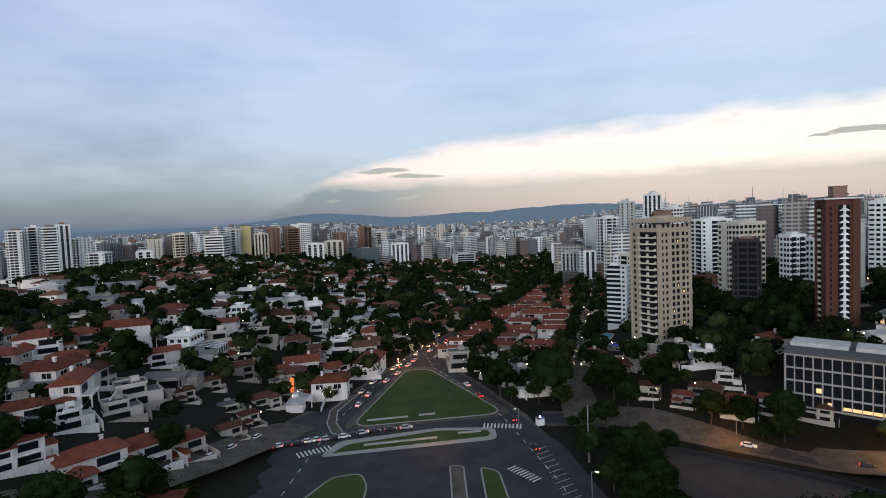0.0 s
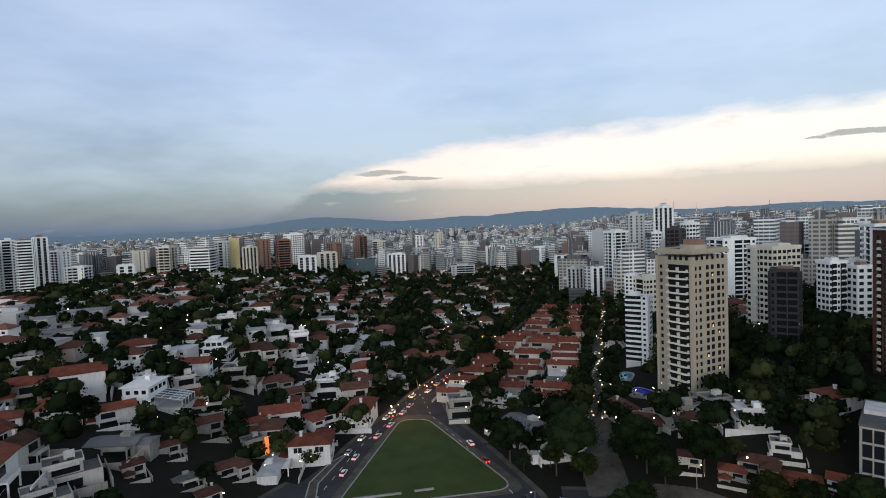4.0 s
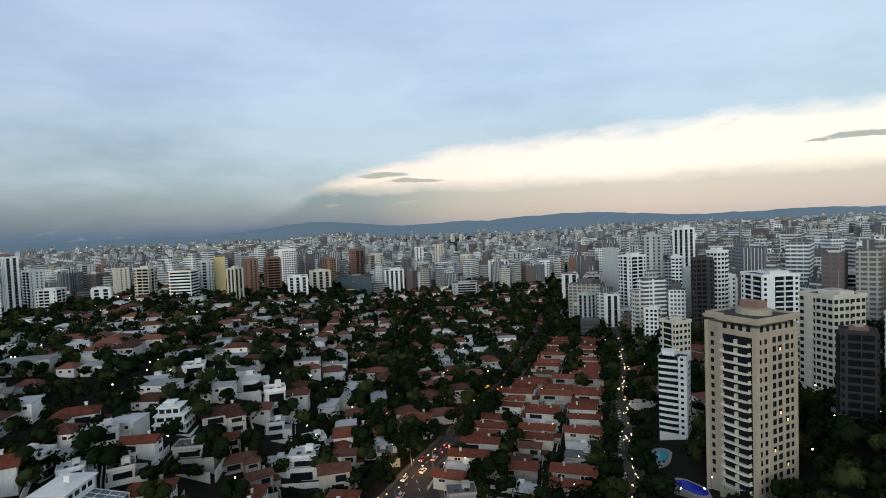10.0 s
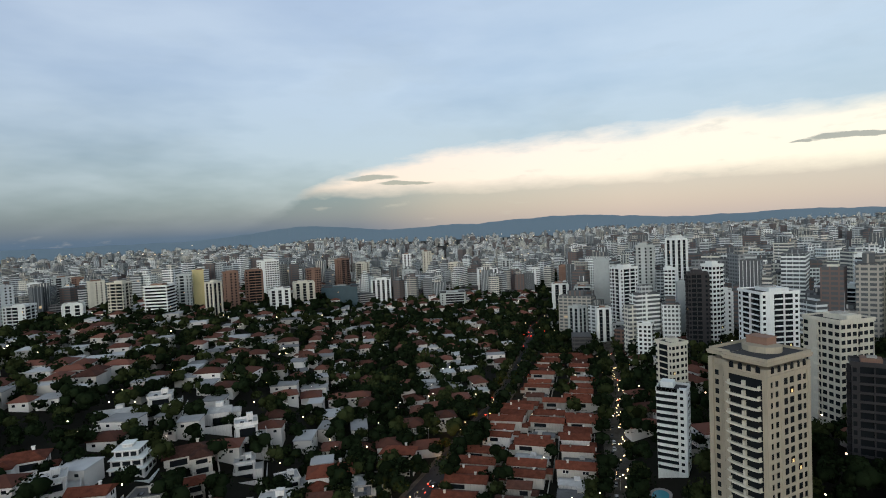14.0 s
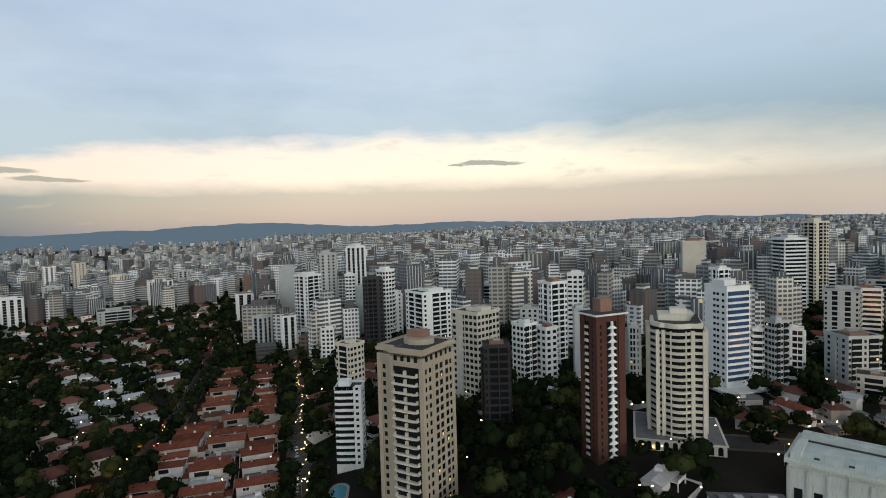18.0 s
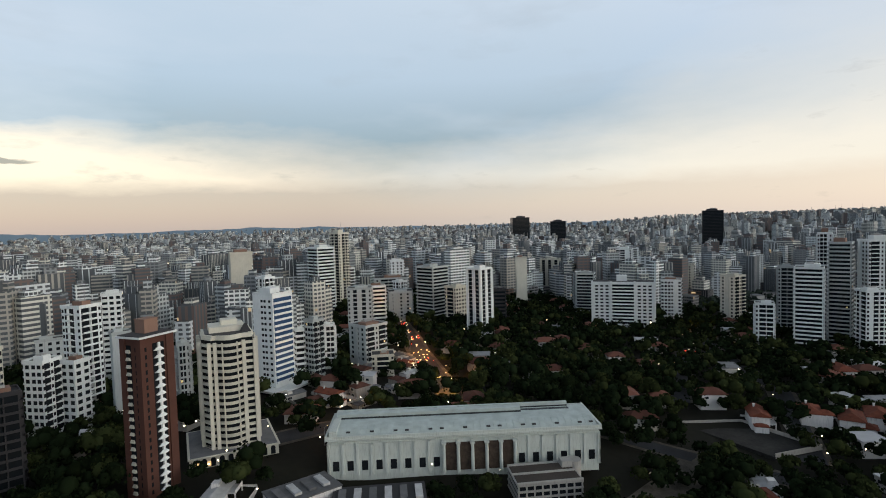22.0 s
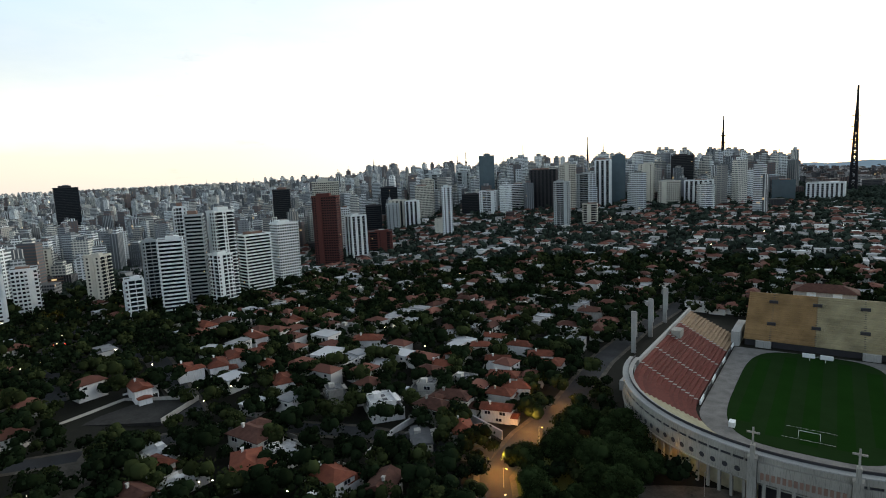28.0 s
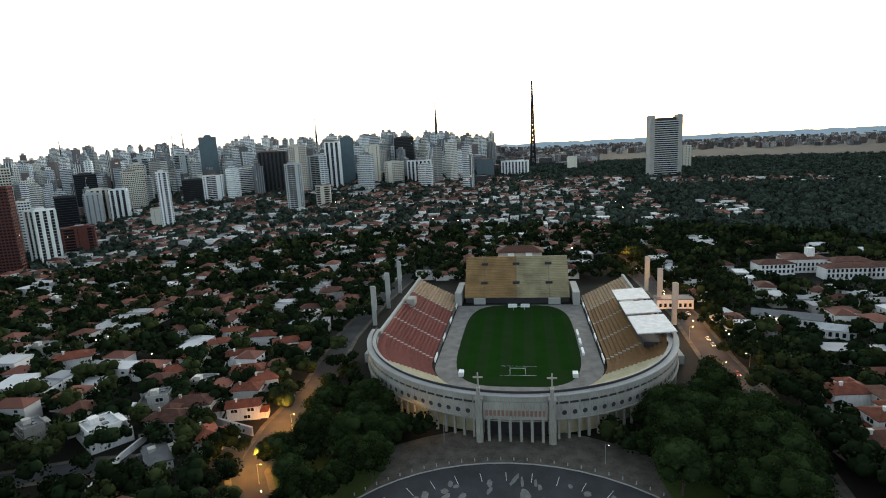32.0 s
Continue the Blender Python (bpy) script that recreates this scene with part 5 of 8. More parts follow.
    wm = win.mesh("window", GLASS)
    panel = Geo()
    panel.box(0, 0, 0, 3.4, 0.14, 4.6)
    pnm = panel.mesh("wall_panel", HALL)
    n = 19
    for s, rr in ((-1, 0), (1, 180)):
        for i in range(n + 1):
            part("pilaster", pm, None, t, at=pose(-L / 2 + i * L / n, s * (d / 2 + 0.2), 0))
        for i in range(n):
            px = -L / 2 + (i + 0.5) * L / n
            if 8 <= i <= 12 and s == -1:
                continue
            part("window", wm, None, t, at=pose(px, s * (d / 2 + 0.05), 1.8))
            part("wall_panel", pnm, None, t, at=pose(px, s * (d / 2 + 0.03), 7.8))
    for i in range(6):
        for s in (-1, 1):
            part("pilaster", pm, None, t, at=pose(s * (L / 2 + 0.2), -d / 2 + i * d / 5, 0, 0, 0, 90))
            if i < 5:
                part("window", wm, None, t, at=pose(s * (L / 2 + 0.05), -d / 2 + (i + 0.5) * d / 5, 3.6, 0, 0, 90))
    g = Geo()
    g.box((8 + 12) / 2 * L / n + L / n * 0.5 - L / 2, -d / 2 - 0.12, 0, 5 * L / n, 0.3, h - 3)
    part("portico_recess", g, material("dark_portico_screen", (0.075, 0.055, 0.042), 0.8, 0.7, 0.5, 0.2, fine=1.5), t, "dark recess behind the portico columns")
    col = Geo()
    col.cyl(0, 0, 0, h - 3, 0.75, 0.65, 10)
    col.box(0, 0, h - 3, 1.9, 1.9, 0.6)
    cm = col.mesh("column", HALL)
    for i in range(6):
        part("column", cm, None, t, at=pose(-L / 2 + (8 + i) * L / n, -d / 2 - 1.6, 0))
    # the raw concrete block in front
    o = root("office_block", 187, 5.5, ground_z(187, 5.5), rz + 4, "unfinished grey concrete block with open floors", "building")
    o.scale = (0.91, 0.91, 0.91)
    CIRCLES.append((187, 5.5, 19))
    TREEFREE.append((187, 5.5, 16))
    g = Geo()
    g.box(0, 0, -2, 24, 15, 11.5)
    part("body", g, GLASS, o)
    for i in range(5):
        g = Geo()
        g.box(0, 0, 0, 25, 16, 0.7)
        part("floor_band", g, CONCRETE, o, at=pose(0, 0, i * 2.35))
    for i in range(9):
        for s in (-1, 1):
            g = Geo()
            g.box(0, 0, 0, 0.5, 0.6, 9.6)
            part("mullion", g, CONCRETE, o, at=pose(-12 + i * 3, s * 7.7, 0))
    g = Geo()
    g.box(0, 0, 9.7, 25, 0.5, 1.2)
    g.box(0, 7.7, 9.7, 25, 0.6, 1.2)
    g.box(0, -7.7, 9.7, 25, 0.6, 1.2)
    g.box(10, 5, 9.7, 4, 4, 3.0)
    g.cyl(14, 7, -2, 11.5, 3.0, 3.0, 14)
    part("roof_parapet", g, CONCRETE, o)
    g = Geo()
    g.box(0, 0, 10.1, 24, 15, 0.1)
    part("roof_deck", g, EARTH, o, "brown stained roof deck")


def low_hall(x, y, rz, w, d, h, mat, label):
    """A flat-roofed annex before the college hall."""
    CIRCLES.append((x, y, 0.6 * max(w, d)))
    TREEFREE.append((x, y, 0.55 * max(w, d)))
    t = root("annex", x, y, ground_z(x, y), rz, label, "building")
    g = Geo()
    g.box(0, 0, -2, w, d, h + 2)
    part("wall", g, HOUSEWHITE, t)
    g = Geo()
    g.box(0, 0, h, w + 0.6, d + 0.6, 0.4)
    part("roof", g, mat, t)
    for i in range(int(w / 5)):
        g = Geo()
        g.box(-w / 2 + 3 + i * 5, 0, h + 0.4, 2.4, d * 0.6, 0.8)
        part("roof_light", g, ROOFWHITE if i % 2 else ROOFGREY, t)
    for i in range(int(w / 4)):
        g = Geo()
        g.box(-w / 2 + 2.4 + i * 4, -d / 2 - 0.03, 1.2, 1.8, 0.1, 1.8)
        part("window", g, GLASS, t)


low_hall(165, 58, -72, 30, 14, 8, DARK, "low annex with a dark flat roof")
low_hall(163, 84, -40, 22, 13, 7, ROOFGREY, "low annex with rows of rooflights")
beige_tower()
red_tower()
ornate_tower()
slim_tower()
blue_office()
slab_block()
grey_office()
college_hall()

# ---- the stadium ----
STADIUM = material("stadium_render", (0.31, 0.30, 0.265), 0.85, 0.3, 0.12, 0.2, dirt=0.5)
def stadium():
    t = root("stadium", 31, -294, 0, 5.1, "old horseshoe football stadium with a pale columned front", "stadium")

    def ring(a, b, yo, n=28, lo=0.0, hi=math.pi):
        """Half an oval at the front, from one side to the other."""
        return [(a * math.cos(lo + (hi - lo) * i / n), yo + b * math.sin(lo + (hi - lo) * i / n)) for i in range(n + 1)]

    # pitch with mown stripes
    g = Geo()
    inner = []
    for i in range(56):
        a = 2 * math.pi * i / 56
        c, s = math.cos(a), math.sin(a)
        inner.append((32.2 * math.copysign(abs(c) ** 0.52, c), -1.5 + 63.5 * math.copysign(abs(s) ** 0.52, s)))
    g.prism(inner, -0.2, 0.06)
    part("pitch", g, FIELD, t, "green mown football pitch")
    stripe = material("pitch_light_stripe", (0.0098, 0.032, 0.0064), 0.95, 0.25, 0.08, 0.4, fine=3, spec=0.0)
    for i in range(5):
        g = Geo()
        g.box(-24 + i * 12, -2, 0.066, 6, (90, 108, 112, 108, 90)[i], 0.006)
        part("mown_stripe", g, stripe, t, "lighter mown stripe of grass")
    line = Geo()
    for yy in (38.5, 49.5):
        line.box(0, yy, 0.075, 18, 0.14, 0.006)
    part("pitch_lines", line, MARK, t, "thin white goal area lines")
    # grey track round the pitch
    g = Geo()
    track = [(41.5, -68)] + ring(41.5, 34, 38, 24) + [(-41.5, -68)]
    g.prism(track, -0.3, 0.02)
    part("track", g, material("track_cinder", (0.165, 0.16, 0.15), 0.9, 0.55, 0.2, 0.2, fine=1.6), t, "pale grey running track")
    for yy, s in ((46.5, 1), (-54.5, -1)):
        g = Geo()
        for k in (-3.66, 3.66):
            g.cyl(k, yy, 0, 2.44, 0.09, 0.09, 6)
        g.limb((-3.66, yy, 2.44), (3.66, yy, 2.44), 0.09, 0.09, 6)
        for k in (-3.66, 3.66):
            g.limb((k, yy, 2.4), (k, yy + 2 * s, 0.1), 0.05, 0.05, 5)
        part("goal", g, WHITE, t, "white goal frame")
    g0 = Geo()
    for k in (-4.2, 4.2):
        g0.box(k, -60.5, 0, 6, 1.4, 2.2)
    part("bench_shelter", g0, WHITE, t, "white shelters behind the goal")
    for yy in (-8, 6, 20):
        g = Geo()
        g.box(-33.5, yy, 0.02, 1.2, 9, 1.4)
        part("advert_board", g, WHITE, t, "white board beside the pitch")
    for sx in (-27, 27):
        g = Geo()
        g.box(sx, 50, 0.02, 2.4, 3.6, 2.2)
        part("dugout", g, WHITE, t, "white shelter by the corner")
    # seating terraces, step by step
    red = material("red_seats", (0.135, 0.036, 0.028), 0.85, 0.3, 0.5, 0.2, each=0.14)
    orange = material("orange_seats", (0.165, 0.090, 0.038), 0.85, 0.35, 0.5, 0.2, each=0.14)
    sand = material("bare_terrace", (0.27, 0.19, 0.12), 0.9, 0.35, 0.3, 0.2, each=0.1)
    pale = material("pale_lower_terrace", (0.36, 0.33, 0.22), 0.9, 0.3, 0.3, 0.2)
    steps = 14

    def row(i):
        return 43.5 + i * 1.87, 2.0 + i * 1.03

    for s, mat in ((1, red), (-1, orange)):
        for i in range(steps):
            x0, z = row(i)
            for y0, y1, m in ((-82 + i * 0.3, -47, sand), (-47, 34, mat)):
                g = Geo()
                g.box(s * (x0 + 0.93), (y0 + y1) / 2, -0.3, 1.87, y1 - y0, z + 0.3)
                part("terrace_step", g, m, t, "red seated row" if m is red else "orange seated row" if m is orange else "bare sandy terrace row")
    # the curve of the front
    for i in range(steps):
        x0, z = row(i)
        for s, mat, hi in ((1, red, 0.52), (-1, orange, 0.40)):
            for lo_, hi_, m in ((0.0, hi, mat), (hi, math.pi / 2, pale)):
                o, n_ = ring(x0 + 1.87, x0 + 1.87, 34, 8, lo_, hi_), ring(x0, x0, 34, 8, lo_, hi_)
                poly = [(s * a, b) for a, b in o] + [(s * a, b) for a, b in reversed(n_)]
                if s < 0:
                    poly.reverse()
                g = Geo()
                g.prism(poly, -0.3, z)
                part("terrace_step", g, m, t, "curved seated row" if m is mat else "pale bare curved terrace row")
    # stairs between the blocks of seats
    for s in (-1, 1):
        for yy in (-47, -20, 7, 33):
            g = Geo()
            for i in range(steps):
                x0, z = row(i)
                g.box(s * (x0 + 0.93), yy, z + 0.004, 1.87, 1.1, 0.12)
            part("terrace_stair", g, CONCRETE, t, "pale concrete stair strip")
    # outer wall of the front: open colonnade below, round windows and slots above
    NW = 60
    rimo, rimi = ring(74, 74, 34, NW), ring(72.4, 72.4, 34, NW)
    for k in range(NW):
        g = Geo()
        q = [rimo[k], rimo[k + 1], rimi[k + 1], rimi[k]]
        g.prism(q, 8.4, 14.2)
        g.prism(q, 15.2, 17.6)
        part("wall_panel", g, STADIUM, t)
    # Slot strip and arcade back are coloured dark in place of shade.
    for nm, lab, r0, r1, z0, z1, m in (("gallery_gap", "strip below the rim painted dark for slot shade", 73.6, 72.6, 14.2, 15.2, DARK), ("arcade_back", "arcade back wall painted dark for shade", 68, 66.5, 0, 8.6, DARK), ("ledge", "pale ledge over the columns", 74.6, 72.2, 8.0, 8.4, STADIUM), ("rim", "dark concrete rim", 74.5, 70.0, 17.6, 18.0, CONCRETE), ("rim_rail", "dark rim railing", 72.0, 71.8, 18.0, 19.0, DARK)):
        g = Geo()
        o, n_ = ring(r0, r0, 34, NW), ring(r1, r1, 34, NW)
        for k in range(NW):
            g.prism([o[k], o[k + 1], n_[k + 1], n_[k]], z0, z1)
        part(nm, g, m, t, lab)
    fin = Geo()
    fin.box(0, 0, 0, 0.5, 0.9, 1.0)
    fm = fin.mesh("slot_fin", STADIUM)
    col = Geo()
    col.box(0, 0, 0, 0.9, 0.9, 8.1)
    cm = col.mesh("column", STADIUM)
    ocul = Geo()
    nseg = 14
    for j in range(nseg):
        a, b = 2 * math.pi * j / nseg, 2 * math.pi * (j + 1) / nseg
        ocul.add([(0.95 * math.cos(a), -0.12, 0.95 * math.sin(a)), (0.95 * math.cos(b), -0.12, 0.95 * math.sin(b)), (1.2 * math.cos(b), -0.12, 1.2 * math.sin(b)), (1.2 * math.cos(a), -0.12, 1.2 * math.sin(a))], [(0, 1, 2, 3)], 0)
    # dark disc inside the ring stands in for the shaded hole
    ocul.add([(0.98 * math.cos(2 * math.pi * j / nseg), -0.06, 0.98 * math.sin(2 * math.pi * j / nseg)) for j in range(nseg)], [tuple(range(nseg))], 1)
    om = ocul.mesh("round_window", STADIUM, DARK)
    for i in range(3, 56):
        a, a2 = math.pi * i / 58, math.pi * (i + 0.5) / 58
        if abs(74 * math.cos(a)) > 14.5:
            part("column", cm, None, t, at=pose(73.4 * math.cos(a), 34 + 73.4 * math.sin(a), 0, 0, 0, math.degrees(a) + 90))
            part("slot_fin", fm, None, t, at=pose(73.6 * math.cos(a), 34 + 73.6 * math.sin(a), 14.2, 0, 0, math.degrees(a) + 90))
        if abs(74 * math.cos(a2)) > 15.5:
            part("round_window", om, None, t, at=pose(74.15 * math.cos(a2), 34 + 74.15 * math.sin(a2), 10.9, 0, 0, math.degrees(a2) + 90))
    # the gate: two pylons, five tall piers, name bars
    yf = 34 + 74.2
    for s in (-1, 1):
        g = Geo()
        g.box(s * 13.4, yf, 0, 2.6, 3.4, 17.2)
        g.box(s * 13.4, yf + 1.0, 0, 1.3, 2.2, 22.0)
        g.box(s * 13.4, yf, 17.2, 2.9, 3.7, 0.4)
        p = part("pylon", g, STADIUM, t, "pale gate pylon")
        g = Geo()
        g.cyl(s * 13.4, yf + 1.0, 22.0, 27.6, 0.34, 0.26, 6)
        part("flagpole", g, STADIUM, p)
        g = Geo()
        g.box(s * 13.4, yf + 1.0, 25.6, 3.6, 0.5, 0.5)
        part("cross_arm", g, STADIUM, p)
    g = Geo()
    g.box(0, yf - 0.4, 9.2, 23.8, 2.2, 6.6)
    part("gate_lintel", g, STADIUM, t)
    # Wall behind the piers, painted dark for the shade inside the gate.
    g = Geo()
    g.box(0, yf - 4.5, 0, 23.8, 0.6, 9.2)
    part("gate_shadow", g, DARK, t, "dark wall standing in for shade behind the gate")
    for i in range(6):
        g = Geo()
        g.box(-10 + i * 4.0, yf, 0, 1.0, 1.2, 9.2)
        part("gate_pier", g, STADIUM, t)
    for k in range(15):
        g = Geo()
        g.box(-10.4 + k * 1.5, yf + 0.85, 10.6, 0.95, 0.16, 2.2)
        part("name_bar", g, BROWN, t, "bronze bar of lettering")
    # light poles, three a side
    pole = Geo()
    pole.box(0, 0, 0, 2.5, 1.5, 25.0)
    pole.box(0, 0, 25.0, 2.7, 1.7, 0.4)
    pole.box(-1.6, 0, 10.0, 0.7, 1.0, 15.0)
    pm = pole.mesh("light_tower", CONCRETE)
    for s in (-1, 1):
        for yy in (-24, -60, -97):
            part("light_tower", pm, None, t, "tall pale concrete floodlight tower", at=pose(s * 90, yy, 0.1))
    for s in (-1, 1):
        g = Geo()
        g.box(s * 70.8, -24, -0.3, 1.4, 116, 17.0)
        part("outer_wall", g, CONCRETE, t)
        g = Geo()
        g.box(s * 75.5, -24, -0.3, 8, 118, 5.0)
        part("outer_walk", g, CONCRETE, t, "grey raised walk behind the stand")
    # covered seats on one side
    for k, (y0, y1) in enumerate(((-30, -8.5), (-4.5, 16.5), (20.5, 46))):
        g = Geo()
        g.add([(-55.5, y0, 19.4), (-55.5, y1, 19.4), (-73, y1, 20.6), (-73, y0, 20.6), (-55.5, y0, 19.9), (-55.5, y1, 19.9), (-73, y1, 21.1), (-73, y0, 21.1)],
              [(0, 1, 2, 3), (7, 6, 5, 4), (0, 4, 5, 1), (1, 5, 6, 2), (2, 6, 7, 3), (3, 7, 4, 0)])
        r = part("stand_roof", g, ROOFWHITE, t, "white canopy over the covered seats")
        for yy in (y0 + 1, (y0 + y1) / 2, y1 - 1):
            g = Geo()
            g.cyl(-71.5, yy, 14, 20.4, 0.3, 0.3, 6)
            part("roof_post", g, METAL, r)
    g = Geo()
    g.box(-64.5, 4, 12.0, 11, 78, 2.6)
    part("press_deck", g, DARK, t, "dark covered seating deck")
    for s in (-1, 1):
        for yy in range(-70, 40, 10):
            g = Geo()
            g.box(s * 42.4, yy, 0.02, 0.5, 9.2, 2.1)
            part("terrace_fence", g, DARK if yy % 30 else WHITE, t, "dark fence panel below the seats" if yy % 30 else "white board below the seats")
    g = Geo()
    g.box(66, -26, 13.0, 5.0, 8.0, 4.4)
    part("camera_cabin", g, STADIUM, t, "small cream cabin on the terrace")
    # the steep straight end stand
    tob = material("stained_end_terrace", (0.27, 0.175, 0.085), 0.9, 0.6, 0.10, 0.2, each=0.06, dirt=0.0)
    tob2 = material("stained_pale_terrace", (0.31, 0.27, 0.17), 0.9, 0.6, 0.10, 0.2, each=0.06)
    for i in range(24):
        for s, m in ((1, tob), (-1, tob2)):
            g = Geo()
            g.box(s * 18.0 + 1.6, -70 - i * 1.06, 4.0, 36.0, 1.06, 1.0 + i * 1.0)
            part("end_stand_step", g, m, t, "stained tan terrace row" if s > 0 else "stained pale terrace row")
    # Solid block, its dark colour stands in for shade under the stand.
    g = Geo()
    g.box(1.6, -84, -0.3, 71, 27, 4.3)
    part("end_stand_base", g, DARK, t, "solid base under the end stand, painted dark as shade")
    for k in (-24, 27):
        g = Geo()
        g.box(k, -68.4, 0, 8, 2, 4)
        part("stand_support", g, CONCRETE, t)
    for xx in (-21, 1.6, 24):
        for i in (7, 18):
            g = Geo()
            g.box(xx, -70 - i * 1.06, 5 + i * 1.0, 4.6, 2.0, 1.6)
            part("stand_exit", g, DARK, t, "dark stair exit on the end stand")
        g = Geo()
        for i in range(24):
            g.box(xx, -70 - i * 1.06, 5.02 + i * 1.0, 1.0, 1.06, 0.05)
        part("stand_stair", g, DARK, t, "dark stair strip")
    for s in (-1, 1):
        g = Geo()
        g.box(s * 40 + 1.6, -80, -0.2, 4.5, 30, 9)
        part("end_wall", g, CONCRETE, t)
    # clubhouse behind it
    c = root("clubhouse", 42, -428, ground_z(42, -428), 5, "tile-roofed clubhouse with white signboards", "building")
    CIRCLES.append((42, -428, 26))
    g = Geo()
    g.box(0, 0, -3, 34, 16, 26)
    part("wall", g, HOUSEWALL, c)
    g = Geo()
    g.hip(0, 0, 23, 36, 18, 4)
    part("roof", g, ROOFTILE2, c)
    for k in (-7, 7):
        g = Geo()
        g.box(k, 8.3, 20, 5, 0.4, 3)
        part("signboard", g, WHITE, c, "white signboard")


stadium()

# ---- the tile-roofed institute and its sheds, south-west of the stadium ----
def institute():
    x, y = -180, -462
    t = root("institute", x, y, ground_z(x, y), 8, "long white institute with arched windows and red tile roofs", "building")
    win = Geo()
    win.box(0, 0, 0, 1.5, 0.16, 2.4)
    wm = win.mesh("window", GLASS)
    for k, (px, py, w, d, h) in enumerate(((34, 6, 26, 14, 8), (10, 0, 30, 16, 10), (-18, 8, 28, 14, 9), (-34, 22, 30, 16, 8), (-8, 24, 34, 12, 8), (8, -16, 14, 22, 8))):
        g = Geo()
        g.box(px, py, -4, w, d, h + 4)
        wl_ = part("wing", g, HOUSEWHITE, t)
        g = Geo()
        g.hip(px, py, h, w, d, 2.6)
        part("roof", g, ROOFTILE2, wl_)
        for i in range(int(w / 3)):
            for z in (1.4, 5.0):
                if z + 2.6 < h:
                    part("window", wm, None, wl_, at=pose(px - w / 2 + 2 + i * 3, py + d / 2 + 0.02, z))
    g = Geo()
    g.box(6, 2, 10, 5, 5, 8)
    part("tower", g, HOUSEWHITE, t)
    CIRCLES.append((x, y, 58))
    TREEFREE.append((x, y + 12, 46))
    for x, y, w, d, rz, lab in ((-118, -335, 34, 12, -18, "long white shed with a grey roof"), (-134, -312, 16, 9, -18, "white gabled chapel-like shed"), (-62, -362, 22, 10, 5, "white arcaded gatehouse beside the stadium")):
        t = root("pavilion", x, y, ground_z(x, y), rz, lab, "building")
        g = Geo()
        g.box(0, 0, -3, w, d, 9 if "arcaded" in lab else 7.5)
        part("wall", g, HOUSEWHITE, t)
        g = Geo()
        if "arcaded" in lab:
            g.box(0, 0, 6, w + 0.8, d + 0.8, 0.5)
        else:
            g.hip(0, 0, 4.5, w, d, 2.4, ridge=1.0)
        part("roof", g, ROOFGREY if w > 20 else ROOFWHITE, t)
        for i in range(int(w / 3)):
            part("window", wm, None, t, at=pose(-w / 2 + 2 + i * 3, d / 2 + 0.03, 1.2))
        CIRCLES.append((x, y, w * 0.6))
        TREEFREE.append((x, y, w * 0.5))
        TREEFREE.append((x * 0.96, y * 0.96, 8))


institute()

# ---- the square in front of the stadium ----
def flat(points, z, mat, name, label, category, kerb=True):
    """A paved or planted island with a kerb."""
    g = Geo()
    g.prism(points, -0.1, z)
    ob = thing(name, g, mat, label, category, kind="structure")
    if kerb:
        n = len(points)
        k = Geo()
        for (ax, ay), (bx, by) in zip(points, points[1:] + points[:1]):
            L = math.hypot(bx - ax, by - ay)
            k.box((ax + bx) / 2, (ay + by) / 2, 0.05, L + 0.3, 0.45, z + 0.04, math.degrees(math.atan2(by - ay, bx - ax)))
        part("kerb", k, KERB, ob)
    return ob


def rounded(points, r=4.0, n=5):
    out = []
    m = len(points)
    for i, p in enumerate(points):
        a, b = Vector(points[i - 1]), Vector(points[(i + 1) % m])
        p = Vector(p)
        d0, d1 = (a - p), (b - p)
        k = min(r, d0.length * 0.45, d1.length * 0.45)
        s, e = p + d0.normalized() * k, p + d1.normalized() * k
        for j in range(n + 1):
            q = j / n
            out.append(tuple((1 - q) ** 2 * s + 2 * q * (1 - q) * p + q * q * e))
    return out


sq = [xy(-60, -95), xy(-62, 20), xy(-58, 100), xy(-30, 150), xy(-12, 182), xy(2, 182), xy(24, 110), xy(34, 70), xy(36, -95)]
g = Geo()
g.prism([(p[0], p[1]) for p in reversed(sq)], -0.3, 0.125)
thing("road", g, ASPHALT, "wide dark asphalt of the square", "road", kind="structure")
# the rounded end before the stadium
cxy = xy(-4, -60)
arc = [(20 - 4 + 0, 0)]
g = Geo()
poly = [(16 + 62 * math.cos(math.pi + math.pi * i / 24) - 2, -118 + 54 * math.sin(math.pi + math.pi * i / 24)) for i in range(25)]
poly += [xy(40, -80), xy(-66, -80)]
g.prism(poly, -0.3, 0.135)
thing("road", g, ASPHALT, "dark asphalt forecourt with a rounded end", "road", kind="structure")
g = Geo()
pv = [(16 + 78 * math.cos(math.pi + math.pi * i / 24), -112 + 84 * math.sin(math.pi + math.pi * i / 24)) for i in range(25)]
g.prism(pv, -0.3, 0.11)
thing("pavement", g, PAVING, "worn mosaic paving before the stadium gate", "pavement", kind="structure")
k = Geo()
for a, b in zip(poly[:24], poly[1:25]):
    L = math.hypot(b[0] - a[0], b[1] - a[1])
    k.box((a[0] + b[0]) / 2, (a[1] + b[1]) / 2, 0.0, L + 0.2, 0.5, 0.32, math.degrees(math.atan2(b[1] - a[1], b[0] - a[0])))
thing("trim", k, KERB, "curved concrete kerb of the forecourt", "kerb", kind="structure")
bol = Geo()
bol.cyl(0, 0, 0, 0.85, 0.22, 0.18, 8)
bol.cyl(0, 0, 0.85, 1.05, 0.24, 0.1, 8)
bm_ = bol.mesh("bollard", KERB)
